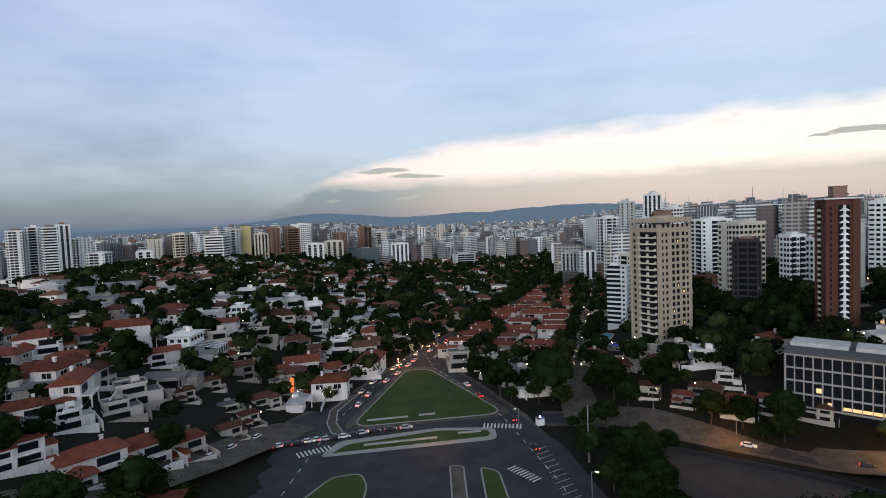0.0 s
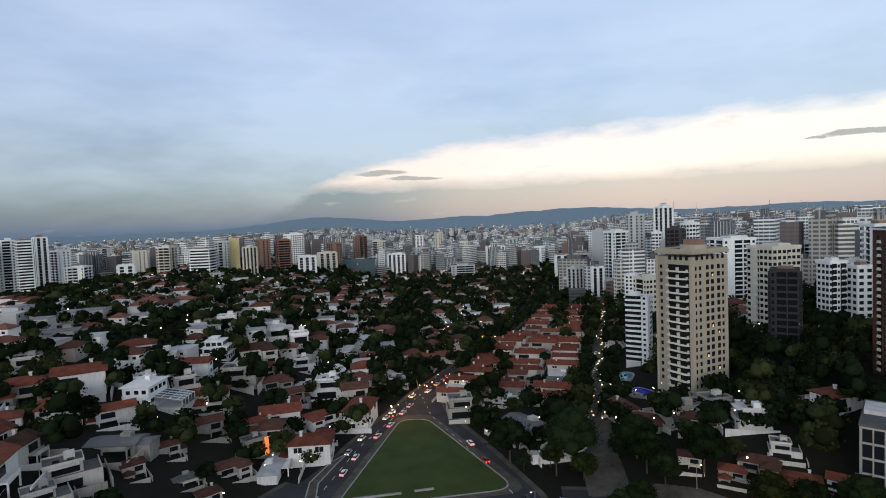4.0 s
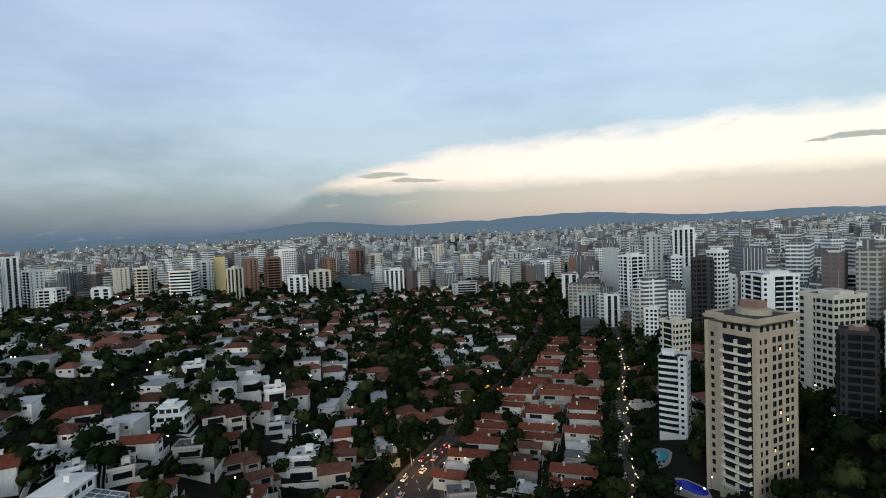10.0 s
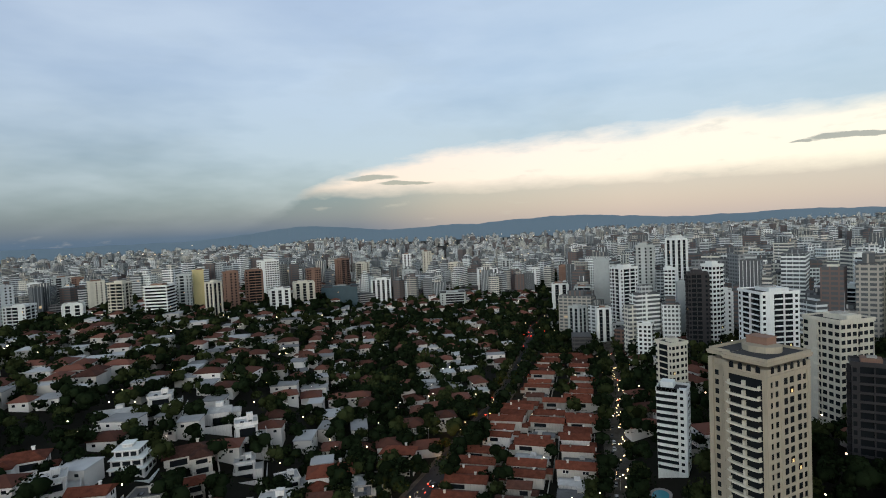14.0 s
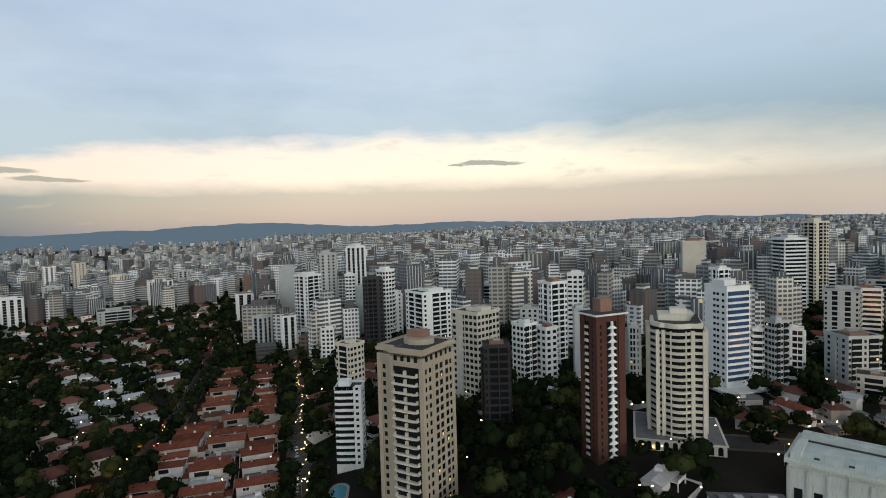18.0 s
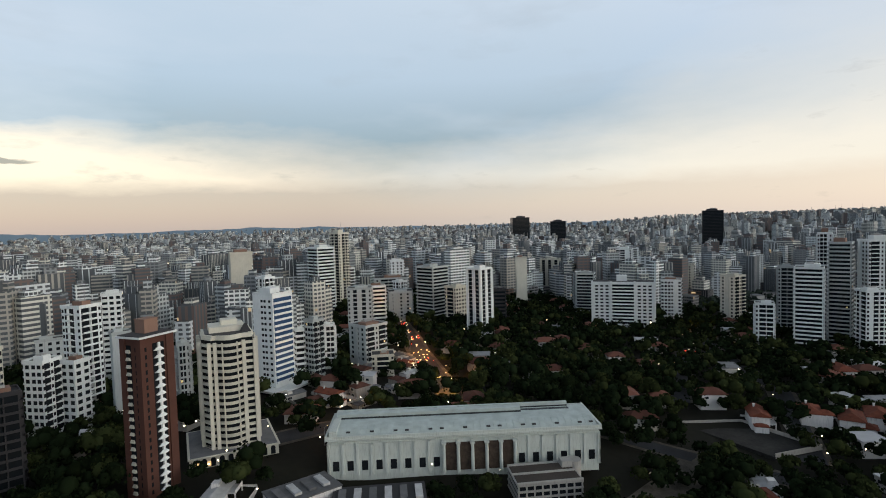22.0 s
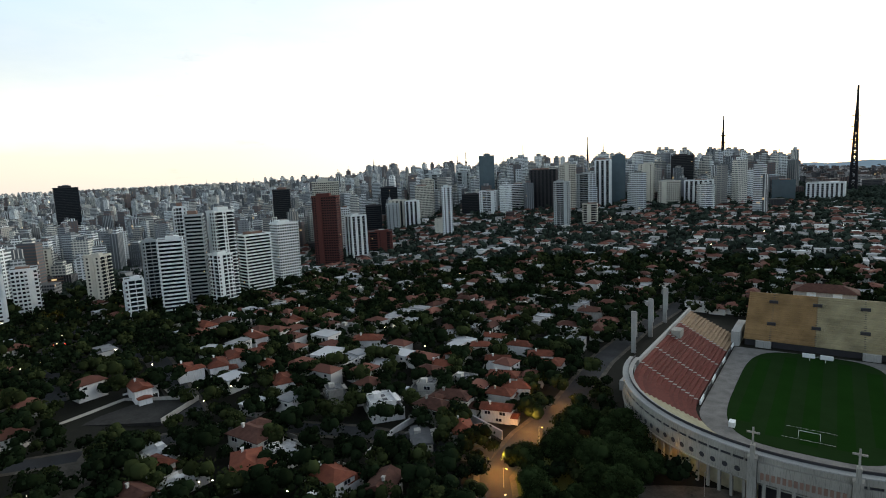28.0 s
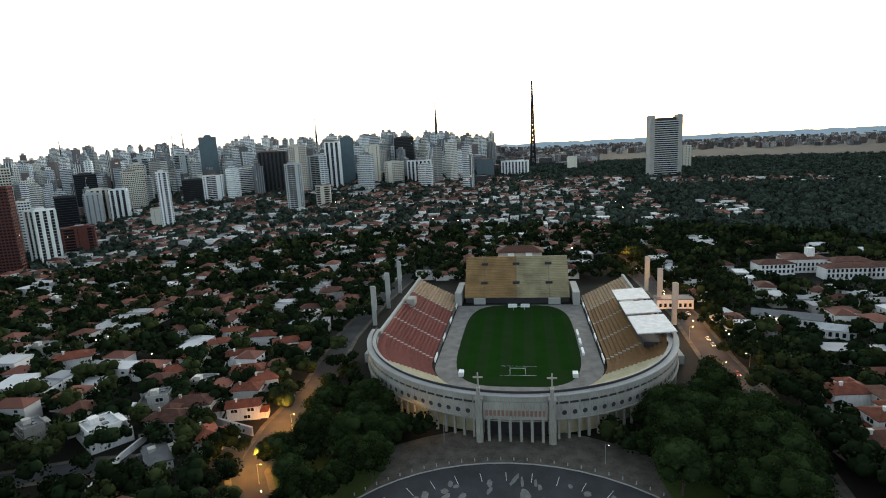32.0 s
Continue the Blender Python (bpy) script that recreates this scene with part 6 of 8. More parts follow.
for i in range(34):
    a = math.pi + math.pi * (0.12 + 0.76 * i / 33)
    thing("bollard", bm_, None, "short concrete bollard at the forecourt edge", "bollard", "bollards round the forecourt", at=pose(14 + 64 * math.cos(a), -118 + 56 * math.sin(a), 0.1))

flat(rounded([(-45, 96), (11, 104.5), (-18.5, 168), (-30, 168)], 8), 0.30, GRASS, "lawn", "triangular green lawn island", "lawn")
g = Geo()
g.prism(rounded([(-49, 93), (15.5, 102.5), (-17, 174), (-31.5, 174)], 9), -0.1, 0.22)
thing("pavement", g, PAVING, "pavement rim round the lawn island", "pavement", kind="structure")
flat(rounded([(-48, 74), (4, 83), (4, 89), (-14, 90), (-44, 81)], 2.4), 0.30, GRASS, "lawn", "narrow lawn strip with low white walls", "lawn")
g = Geo()
g.prism(rounded([(-51, 72), (6, 81), (6, 91), (-14, 92.5), (-47, 84)], 3), -0.1, 0.22)
thing("pavement", g, KERB, "pale pavement rim of the strip island", "pavement", kind="structure")
for ax, ay, bx, by in ((-38, 79.5, -14, 83.5), (-7, 86.5, 1, 87.5), (-40, 101.5, -25, 104), (-21, 105, -15, 106)):
    g = Geo()
    g.box((ax + bx) / 2, (ay + by) / 2, 0.28, math.hypot(bx - ax, by - ay), 0.6, 0.55, math.degrees(math.atan2(by - ay, bx - ax)))
    thing("low_wall", g, KERB, "low white garden wall on the lawn", "wall")
flat(rounded([(-60, -20), (-33.5, -20), (-33, 52), (-36, 60), (-44, 58), (-52, 40)], 3), 0.28, GRASS, "lawn", "lawn island beside the parking lot", "lawn")
flat(rounded([(-9, 10), (-5, 10), (-6, 62), (-10, 63)], 1.5), 0.28, PAVING, "pavement", "narrow paved strip in the parking lot", "pavement")
flat(rounded([(0, 0), (8, 0), (4, 58), (-1, 61)], 2), 0.28, GRASS, "lawn", "long lawn strip beside the road", "lawn")
flat([(-46, 88), (-47.5, 93), (-51.2, 101), (-53, 113), (-49.8, 127), (-47.2, 136), (-52, 129), (-56, 114), (-54.6, 101), (-51, 91.5)], 0.27, PAVING, "pavement", "thin curved traffic island beside the lawn", "pavement")
for cx, cy, a_, b_, lab in ((-46, -182, 20, 40, "shaded lawn under the park trees"), (88, -163, 23, 40, "dark lawn beside the stadium forecourt")):
    flat([(cx + a_ * math.cos(2 * math.pi * i / 28), cy + b_ * math.sin(2 * math.pi * i / 28)) for i in range(28)], 0.17, GRASS, "lawn", lab, "lawn", kerb=False)
# zebra crossings, lane dashes and parking bays
def stripes(x0, y0, x1, y1, n, length, width, name="crossing"):
    a = math.degrees(math.atan2(y1 - y0, x1 - x0))
    t = root("road_marking", 0, 0, 0, 0, "white painted zebra crossing on the asphalt", "marking", kind="structure")
    bar = Geo()
    bar.box(0, 0, 0, width, length, 0.006)
    bmm = bar.mesh("stripe", MARK)
    for i in range(n):
        q = i / (n - 1)
        x, y = x0 + (x1 - x0) * q, y0 + (y1 - y0) * q
        part("stripe", bmm, None, t, at=pose(x, y, 0.245, 0, 0, a))


stripes(2.5, 93, 15, 91, 11, 4.0, 0.55)
stripes(-58, 74, -49, 79, 9, 4.0, 0.55)
stripes(8, 60, 14, 52, 9, 3.5, 0.5)
for half, pts in (ROADS[0], ROADS[1]):
    t = root("road_marking", 0, 0, 0, 0, "white dashed lane line", "marking", kind="structure")
    bar = Geo()
    bar.box(0, 0, 0, 2.6, 0.22, 0.006)
    bmm = bar.mesh("dash", MARK)
    for (ax, ay), (bx, by) in list(zip(pts, pts[1:]))[:6]:
        L = math.hypot(bx - ax, by - ay)
        for i in range(int(L / 6)):
            q = (i + 0.5) / int(L / 6)
            x, y = ax + (bx - ax) * q, ay + (by - ay) * q
            part("dash", bmm, None, t, at=pose(x, y, ground_z(x, y) + 0.25, 0, 0, math.degrees(math.atan2(by - ay, bx - ax))))
t = root("road_marking", 0, 0, 0, 0, "white parking bay lines", "marking", kind="structure")
bar = Geo()
bar.box(0, 0, 0, 5.0, 0.16, 0.006)
bmm = bar.mesh("bay_line", MARK)
for i in range(20):
    x, y = xy(26 - i * 0.0, 70 - i * 3.1)
    part("bay_line", bmm, None, t, at=pose(x, y, 0.245, 0, 0, 30))
for i in range(13):
    a = math.pi + math.pi * (0.2 + 0.6 * i / 12)
    part("bay_line", bmm, None, t, at=pose(14 + 54 * math.cos(a), -118 + 46 * math.sin(a), 0.245, 0, 0, math.degrees(a)))
# pale irregular patches on the forecourt asphalt
worn = material("pale_patch_asphalt", (0.16, 0.16, 0.155), 0.9, 0.5, 0.6, 0.2)
rng = random.Random(21)
for i in range(60):
    a, r = math.pi * rng.uniform(1.18, 1.82), rng.uniform(0.6, 0.94)
    x, y = 14 + 58 * r * math.cos(a), -116 + 50 * r * math.sin(a)
    g, m_ = Geo(), 7
    sx, sy = rng.uniform(0.6, 1.6), rng.uniform(1.5, 4.5)
    g.prism([(sx * math.cos(2 * math.pi * j / m_) * rng.uniform(0.6, 1), sy * math.sin(2 * math.pi * j / m_) * rng.uniform(0.6, 1)) for j in range(m_)], 0, 0.006)
    thing("road_patch", g, worn, "pale patch on the asphalt", "patch", "patches on the forecourt", kind="structure", at=pose(x, y, 0.14 + 0.0002 * i, 0, 0, rng.uniform(-20, 20)))
# bare sports ground behind a low dark wall
lot = rounded([(53, 70), (92, 43), (108, 20), (92, 0), (52, 18), (44, 46)], 9)


def land_sheet(points, lift, rings=9):
    """A worn patch laid on the land, from its middle out to its outline."""
    g, m = Geo(), len(points)
    cx, cy = sum(p[0] for p in points) / m, sum(p[1] for p in points) / m
    for k in range(rings + 1):
        for x, y in points:
            px_, py_ = cx + (x - cx) * k / rings, cy + (y - cy) * k / rings
            g.v.append((px_, py_, ground_z(px_, py_) + lift))
    for k in range(rings):
        for i in range(m):
            j = (i + 1) % m
            g.f.append((k * m + j, k * m + i, (k + 1) * m + i, (k + 1) * m + j))
            g.m.append(0)
    return g


thing("bare_ground", land_sheet(lot, 0.35), EARTH, "bare brown earth field", "ground", kind="structure")
w_ = Geo()
for a, b in zip(lot, lot[1:] + lot[:1]):
    L = math.hypot(b[0] - a[0], b[1] - a[1])
    w_.box((a[0] + b[0]) / 2, (a[1] + b[1]) / 2, ground_z(*a) - 0.5, L + 0.2, 0.3, 2.3, math.degrees(math.atan2(b[1] - a[1], b[0] - a[0])))
thing("boundary_wall", w_, DARK, "low dark wall round the bare field", "wall")
CIRCLES.append((78, 42, 40))
# second worn lot with a white wall, on the east slope
g = Geo()
lot = [(273, -57), (279, -85), (252, -108), (240, -86)]
g.prism(lot[::-1], ground_z(258, -75) - 2, ground_z(258, -75) + 0.6)
thing("bare_ground", g, material("dark_worn_plot", (0.035, 0.034, 0.031), 0.95, 0.8, 0.12, 0.3, fine=1.0), "sunken dark worn plot", "ground", kind="structure")
w_ = Geo()
for a, b in zip(lot, lot[1:]):
    L = math.hypot(b[0] - a[0], b[1] - a[1])
    w_.box((a[0] + b[0]) / 2, (a[1] + b[1]) / 2, ground_z(258, -75), L, 0.4, 2.2, math.degrees(math.atan2(b[1] - a[1], b[0] - a[0])))
thing("boundary_wall", w_, HOUSEWALL, "white wall round the building plot", "wall")
CIRCLES.append((258, -76, 26))
TREEFREE.append((258, -76, 22))
# two garden pools by the beige tower
for px, py, rz, m, lab in ((76, 196, 60, POOL, "pale turquoise garden pool"), (75, 167, -63, POOLBLUE, "deep blue lit garden pool")):
    g = Geo()
    pts = [(4.2 * math.cos(a) + (2 if math.cos(a) > 0 else -2), 3.0 * math.sin(a)) for a in (2 * math.pi * i / 16 for i in range(16))]
    g.prism(pts, 0, 0.28)
    p = thing("swimming_pool", g, m, lab, "pool", at=pose(px, py, ground_z(px, py) + 1.0, 0, 0, rz))
    k = Geo()
    k.prism([(x * 1.3, y * 1.35) for x, y in pts], -3.2, 0.2)
    part("deck", k, KERB, p, "pale paved pool deck")
    CIRCLES.append((px, py, 9))
    TREEFREE.append((px, py, 8))
    TREEFREE.append((px * 0.93, py * 0.93, 7))
    TREEFREE.append((px * 0.87, py * 0.87, 5))

# ---- houses ----
for lx, ly in ((110, -152), (117, -186), (119, -216), (104, -146), (112, -180), (-68, -252), (-69, -300), (-67, -335), (78, 71), (107, 50), (136, 32)):
    TREEFREE.append((lx, ly, 3.5))
def house(kind, w, d, seed, wall, roofmat, storeys=2):
    """A city house at the origin: volumes, roofs, double windows, terrace, door, chimney or tank."""
    rng = random.Random(seed)
    label = {"hip": "two-storey house under a hipped clay tile roof", "gable": "house under a gabled clay tile roof", "flat": "white cubic house with terraces and a flat roof", "wings": "rambling house with crossing tile roofs", "sheet": "low house under a pale sheet roof"}[kind]
    h = 3.0 * storeys
    t = root("house", 0, 0, 0, 0, label, "house", "houses of the garden suburb")
    g, r, dark = Geo(), Geo(), Geo()
    wins = []  # along, out of which side, height, width
    if kind == "flat":
        uw, ud, ux, uy = w * rng.uniform(0.58, 0.74), d * rng.uniform(0.6, 0.75), w * 0.12 * rng.choice((-1, 1)), d * 0.1
        g.box(0, 0, -3, w, d, 6.0)
        g.box(ux, uy, 3.0, uw, ud, h - 3.0)
        for cx, cy, sx, sy in ((0, -d / 2 + 0.1, w, 0.2), (-w / 2 + 0.1, 0, 0.2, d), (w / 2 - 0.1, 0, 0.2, d)):
            g.box(cx, cy, 3.0, sx, sy, 0.9)
        for cx, cy, sx, sy in ((ux, uy - ud / 2 - 0.2, uw + 0.7, 0.18), (ux, uy + ud / 2 + 0.2, uw + 0.7, 0.18), (ux - uw / 2 - 0.26, uy, 0.18, ud + 0.5), (ux + uw / 2 + 0.26, uy, 0.18, ud + 0.5)):
            g.box(cx, cy, h, sx, sy, 0.8)
        r.box(ux, uy, h, uw + 0.35, ud + 0.2, 0.3)
        r.box(0, 0, 3.0, w - 0.5, d - 0.5, 0.08)
        dark.box(ux + uw * 0.05, uy - ud / 2 - 0.04, 3.4, uw * 0.72, 0.1, 2.1)
        dark.box(-w * 0.12, -d / 2 - 0.04, 0.2, w * 0.56, 0.1, 2.3)
        for e in (-0.18, 0.2):
            dark.box(ux + e * uw, uy - ud * 0.12, h + 0.3, 1.5, 1.5, 0.25)
        g.box(ux, uy - ud / 2 - 1.1, h - 0.25, uw * 0.8, 2.0, 0.2)
        main = (uw, ud, ux, uy)
    else:
        mw, md = w, d * 0.8
        g.box(0, d * 0.1, -3, mw, md, h + 3)
        pitch = md * 0.25
        if kind == "sheet":
            r.hip(0, d * 0.1, h, mw, md, 0.9, over=0.35, ridge=1.0)
        else:
            r.hip(0, d * 0.1, h, mw, md, pitch, over=0.75, ridge=1.0 if kind == "gable" else None)
        if kind == "gable":
            g.prism([(-mw / 2, d * 0.1 - 0.2), (mw / 2, d * 0.1 - 0.2), (mw / 2, d * 0.1 + 0.2), (-mw / 2, d * 0.1 + 0.2)], h, h + pitch * 0.9)
        e = rng.choice((-1, 1))
        if kind in ("wings", "hip"):
            # front wing, a storey of its own
            wh = h if kind == "wings" else h - 2.6
            g.box(e * w * 0.27, -d * 0.42, -3, w * 0.42, d * 0.5, wh + 3)
            r.hip(e * w * 0.27, -d * 0.38, wh, d * 0.62, w * 0.42, w * 0.11, over=0.6, rz=90)
            dark.box(e * w * 0.27, -d * 0.67 - 0.05, 0.5, w * 0.26, 0.1, 1.7)
            if kind == "wings":
                dark.box(e * w * 0.27, -d * 0.67 - 0.05, 3.8, w * 0.24, 0.1, 1.4)
        if kind in ("wings", "gable", "sheet"):
            # lean-to at the end
            g.box(-e * (w * 0.5 + 1.6), d * 0.12, -3, 3.2, d * 0.6, 5.6)
            r.hip(-e * (w * 0.5 + 1.5), d * 0.12, 2.6, 3.4, d * 0.6, 0.7, over=0.3, ridge=0.6)
        # terrace with a balustrade in front
        tx = -e * w * 0.2
        g.box(tx, -d * 0.3 - 1.3, 2.6, w * 0.5, 2.6, 0.24)
        g.box(tx, -d * 0.3 - 2.52, 2.84, w * 0.5, 0.12, 0.8)
        for k in (-0.24, 0.24):
            g.box(tx + k * w, -d * 0.3 - 2.4, -1, 0.35, 0.35, 3.7)
        dark.box(tx, -d * 0.3 - 0.04, 0.2, w * 0.42, 0.1, 2.3)
        if storeys > 1:
            dark.box(tx, -d * 0.3 - 0.04, 3.1, w * 0.36, 0.1, 2.1)
        main = (mw, md, 0, d * 0.1)
    part("wall", g, wall, t)
    part("roof", r, roofmat, t)
    part("terrace_door", dark, GLASS, t, "wide dark glass doors")
    pm = shared("house_window", lambda: double_window())
    mw, md, mx, my = main
    for k in range(1, 4):
        length = (mw, md, mw, md)[k]
        cx, cy, rz, _ = sides(mw, md)[k]
        c, q = math.cos(radians(rz)), math.sin(radians(rz))
        for s in range(storeys):
            for a in ((-0.27, 0.24) if length > 9 and s == storeys - 1 else (rng.uniform(-0.2, 0.2),)):
                if kind == "flat" and s == 0:
                    continue
                part("window", pm, None, t, at=pose(mx + cx + a * length * c + 0.03 * q, my + cy + a * length * q - 0.03 * c, 0.95 + 3 * s, 0, 0, rz))
    g = Geo()
    g.box(0, -d / 2 - 5.2, -2, w * 1.05, 0.25, 3.6)
    g.box(w * 0.62, -1.5, -2, 0.25, d + 6.5, 3.6)
    part("garden_wall", g, wall, t)
    g = Geo()
    if kind in ("flat", "sheet"):
        g.box(mx + mw * 0.18, my + md * 0.14, h + 0.3, 2.6, 2.4, 1.7)
        part("water_tank_room", g, wall, t)
    else:
        g.box(w * 0.22, d * 0.2, h, 0.8, 0.7, md * 0.25 + 0.9)
        g.box(w * 0.22, d * 0.2, h + md * 0.25 + 0.9, 1.1, 1.0, 0.18)
        part("chimney", g, wall, t)
    return t


def double_window():
    g = Geo()
    for e in (-0.68, 0.68):
        g.box(e, 0, 0, 1.2, 0.12, 1.45, 0, 1)
    g.box(0, -0.02, -0.14, 3.0, 0.3, 0.14)
    g.box(0, -0.02, 1.45, 3.0, 0.22, 0.12)
    for e in (-1.36, 0, 1.36):
        g.box(e, -0.01, 0, 0.14, 0.18, 1.45)
    return g.mesh("window", HOUSEWHITE, GLASS)


HOUSES = [house("hip", 12, 10, 1, HOUSEWALL, ROOFTILE), house("hip", 15, 11, 2, HOUSEWHITE, ROOFTILE), house("gable", 10, 9, 3, HOUSEWALL, ROOFTILE2), house("wings", 13, 10, 4, HOUSEWHITE, ROOFTILE),
          house("flat", 13, 11, 5, HOUSEWHITE, ROOFWHITE), house("hip", 9, 9, 6, HOUSEWALL, ROOFTILE2), house("flat", 14, 11, 7, HOUSEWALL, ROOFGREY), house("sheet", 13, 9, 8, HOUSEWALL, ROOFGREY, 1),
          house("wings", 15, 11, 9, HOUSEWALL, ROOFTILE2), house("sheet", 12, 8, 10, HOUSEWHITE, ROOFWHITE, 1), house("gable", 13, 9, 11, HOUSEWHITE, ROOFTILE), house("flat", 12, 9, 13, HOUSEWALL, ROOFGREY)]
ROW_HOUSE = house("gable", 17, 9.4, 12, HOUSEWALL, ROOFTILE)


USED = {}


def put(i, x, y, rz=0.0, s=1.0, tall=1.0):
    """Stand one of the house kinds on the land."""
    k = ROW_HOUSE if i == 11 else HOUSES[min(i, 11)]
    z = min(ground_z(x + a, y + b) for a in (-5, 5) for b in (-5, 5))
    if k.name in USED:
        o = copy_thing(k, pose(x, y, z, 0, 0, rz))
    else:
        o, USED[k.name] = k, True
        o.matrix_basis = pose(x, y, z, 0, 0, rz)
    o.scale = (s, s, s * tall)
    if math.hypot(x, y) > 240:
        # too far off for the windows of the garden side to show
        for c in [c for c in o.children if c.name.startswith("window")][2:]:
            bpy.data.objects.remove(c)
    return o


def known_house(i, x, y, rz=0.0, s=1.0, tall=1.0):
    put(i, x, y, rz, s, tall)
    CIRCLES.append((x, y, 6.5 * s))
    TREEFREE.append((x, y, 4.2 * s))
    d = math.hypot(x, y)
    TREEFREE.append((x - x / d * 7 * s, y - y / d * 7 * s, 2.0))


# houses on the west slope, along the curving street
for i, x, y, rz, k, tall in ((6, -117, 90, 38, 1.03, 1.0), (10, -156, 154, 28, 1.35, 1.1), (0, -170, 141, 28, 1.16, 1.0), (1, -179, 129, 30, 1.11, 1.1), (4, -140, 192, 30, 1.16, 1.2), (12, -120, 169, 30, 1.07, 1.2),
                             (2, -100, 141, 35, 0.93, 1.0), (6, -82, 140, 40, 0.79, 1.1), (3, -64, 166, 38, 0.93, 0.85), (4, -68, 230, 25, 1.03, 1.1), (4, -94, 258, 20, 1.11, 1.9), (4, -145, 281, 18, 1.21, 1.2),
                             (9, -116, 270, 18, 1.39, 1.5), (7, -214, 225, 20, 1.49, 1.1), (9, -161, 263, 18, 1.3, 1.2), (8, -92, 198, 30, 0.93, 1.0), (2, -82, 191, 30, 0.93, 1.0), (0, -102, 210, 25, 0.93, 1.0),
                             (8, -110, 228, 25, 1.21, 1.0), (3, -162, 206, 22, 1.21, 1.0), (4, -88, 236, 15, 0.93, 1.2), (4, -77, 413, 12, 1.11, 1.2), (9, -16, 392, 10, 1.11, 1.0),
                             (1, -24, 252, -12, 1.03, 1.0), (6, -191, 175, 25, 1.11, 1.0), (10, -128, 130, 35, 0.93, 1.0), (1, -133, 60, 40, 0.85, 1.0), (0, -156, 96, 38, 0.85, 1.0), (4, -121, 63, 42, 0.8, 1.0),
                             (6, -115, 77, 42, 0.8, 1.0), (3, -119, 39, 48, 0.9, 1.0), (1, -102, 42, 50, 1.0, 1.0), (1, -96, 53, 50, 0.95, 1.0), (0, -89, 64, 48, 0.9, 1.0), (2, -83, 83, 45, 0.7, 1.0),
                             (5, -82, 98, 45, 0.7, 1.0), (1, -155, 111, 35, 0.9, 1.0), (3, -147, 128, 35, 1.0, 1.0), (4, -136, 167, 30, 0.9, 1.0), (5, -106, 101, 40, 0.7, 1.0),
                             (2, -104, 118, 40, 0.7, 1.0), (0, -87, 155, 35, 0.75, 1.0), (8, -83, 118, 40, 0.7, 1.0), (4, -69, 142, 38, 0.6, 1.0), (7, -93, 104, 40, 0.7, 1.0)):
    known_house(i, x, y, rz, k, tall)
    if y < 240:
        TREEFREE.append((x + 8 * math.sin(radians(rz)), y - 8 * math.cos(radians(rz)), 3.5))


def white_villa(x, y, rz):
    """A white house with a pale metal hip roof and a glazed winter garden on the slope below it."""
    z = ground_z(x, y)
    t = root("white_villa", x, y, z, rz, "white villa with a pale metal hip roof and glazed winter garden", "house")
    g = Geo()
    g.box(0, 0, -2.5, 10, 14, 10.3)
    g.box(0, 0, 4.0, 10.3, 14.3, 0.25)
    part("wall", g, WHITE, t)
    g = Geo()
    g.hip(0, 0, 7.8, 10, 14, 1.1, 0.9, 0.05, 0.3)
    part("roof", g, HOUSEWHITE, t, "pale painted metal roof")
    g = Geo()
    g.box(1.5, 0, 8.4, 1.8, 1.8, 2.4)
    g.box(1.5, 0, 10.8, 2.1, 2.1, 0.2)
    part("chimney", g, HOUSEWHITE, t)
    side, front = Geo(), Geo()
    side.box(0, 0, 0, 0.16, 2.0, 1.5)
    front.box(0, 0, 0, 1.6, 0.16, 1.5)
    sm, fm = side.mesh("window", GLASS), front.mesh("window", GLASS)
    for zz in (1.4, 5.2):
        for k in (-4.6, -1.6, 1.6, 4.6):
            if zz > 3 or k < -3:
                part("window", sm, None, t, at=pose(5.0, k, zz))
        for k in (-2.8, 0.4, 3.2):
            part("window", fm, None, t, at=pose(k, -7.0, zz))
    # winter garden: low walls, sloping glass in white bars
    cx, w, d = 10.6, 11.0, 11.0
    g = Geo()
    g.box(cx, 1.0, -6.5, w, d, 5.2)
    part("terrace", g, HOUSEWHITE, t)
    bay = Geo()
    bay.add([(-w / 2, -1.25, 3.3), (w / 2, -1.25, 1.5), (w / 2, 1.25, 1.5), (-w / 2, 1.25, 3.3), (-w / 2, -1.25, 3.36), (w / 2, -1.25, 1.56), (w / 2, 1.25, 1.56), (-w / 2, 1.25, 3.36)],
            [(3, 2, 1, 0), (4, 5, 6, 7), (0, 1, 5, 4), (1, 2, 6, 5), (2, 3, 7, 6), (3, 0, 4, 7)])
    bay.box(w / 2, 0, -1.3, 0.06, 2.5, 2.8)
    bm_ = bay.mesh("pane", GLASSWALL)
    for k in (-3.0, -0.4, 2.2, 4.8):
        part("pane", bm_, None, t, at=pose(cx, k, 0))
    for k in (-4.4, -1.7, 0.9, 3.5, 6.2):
        g = Geo()
        g.limb((cx - w / 2, k, 3.42), (cx + w / 2 + 0.1, k, 1.62), 0.13, 0.13, 4)
        g.box(cx + w / 2 + 0.1, k, -1.3, 0.22, 0.22, 2.95)
        part("glazing_bar", g, HOUSEWHITE, t)
    for k, zz in ((-2.6, 2.94), (0.6, 2.42), (3.6, 1.93), (5.55, 1.6)):
        g = Geo()
        g.box(cx + k, 0.9, zz, 0.16, 10.8, 0.12)
        part("cross_bar", g, HOUSEWHITE, t)
    for k, r in ((0, 9), (10.6, 8)):
        q = t.matrix_basis @ Vector((k, 0, 0))
        CIRCLES.append((q.x, q.y, r))
        TREEFREE.append((q.x, q.y, r))


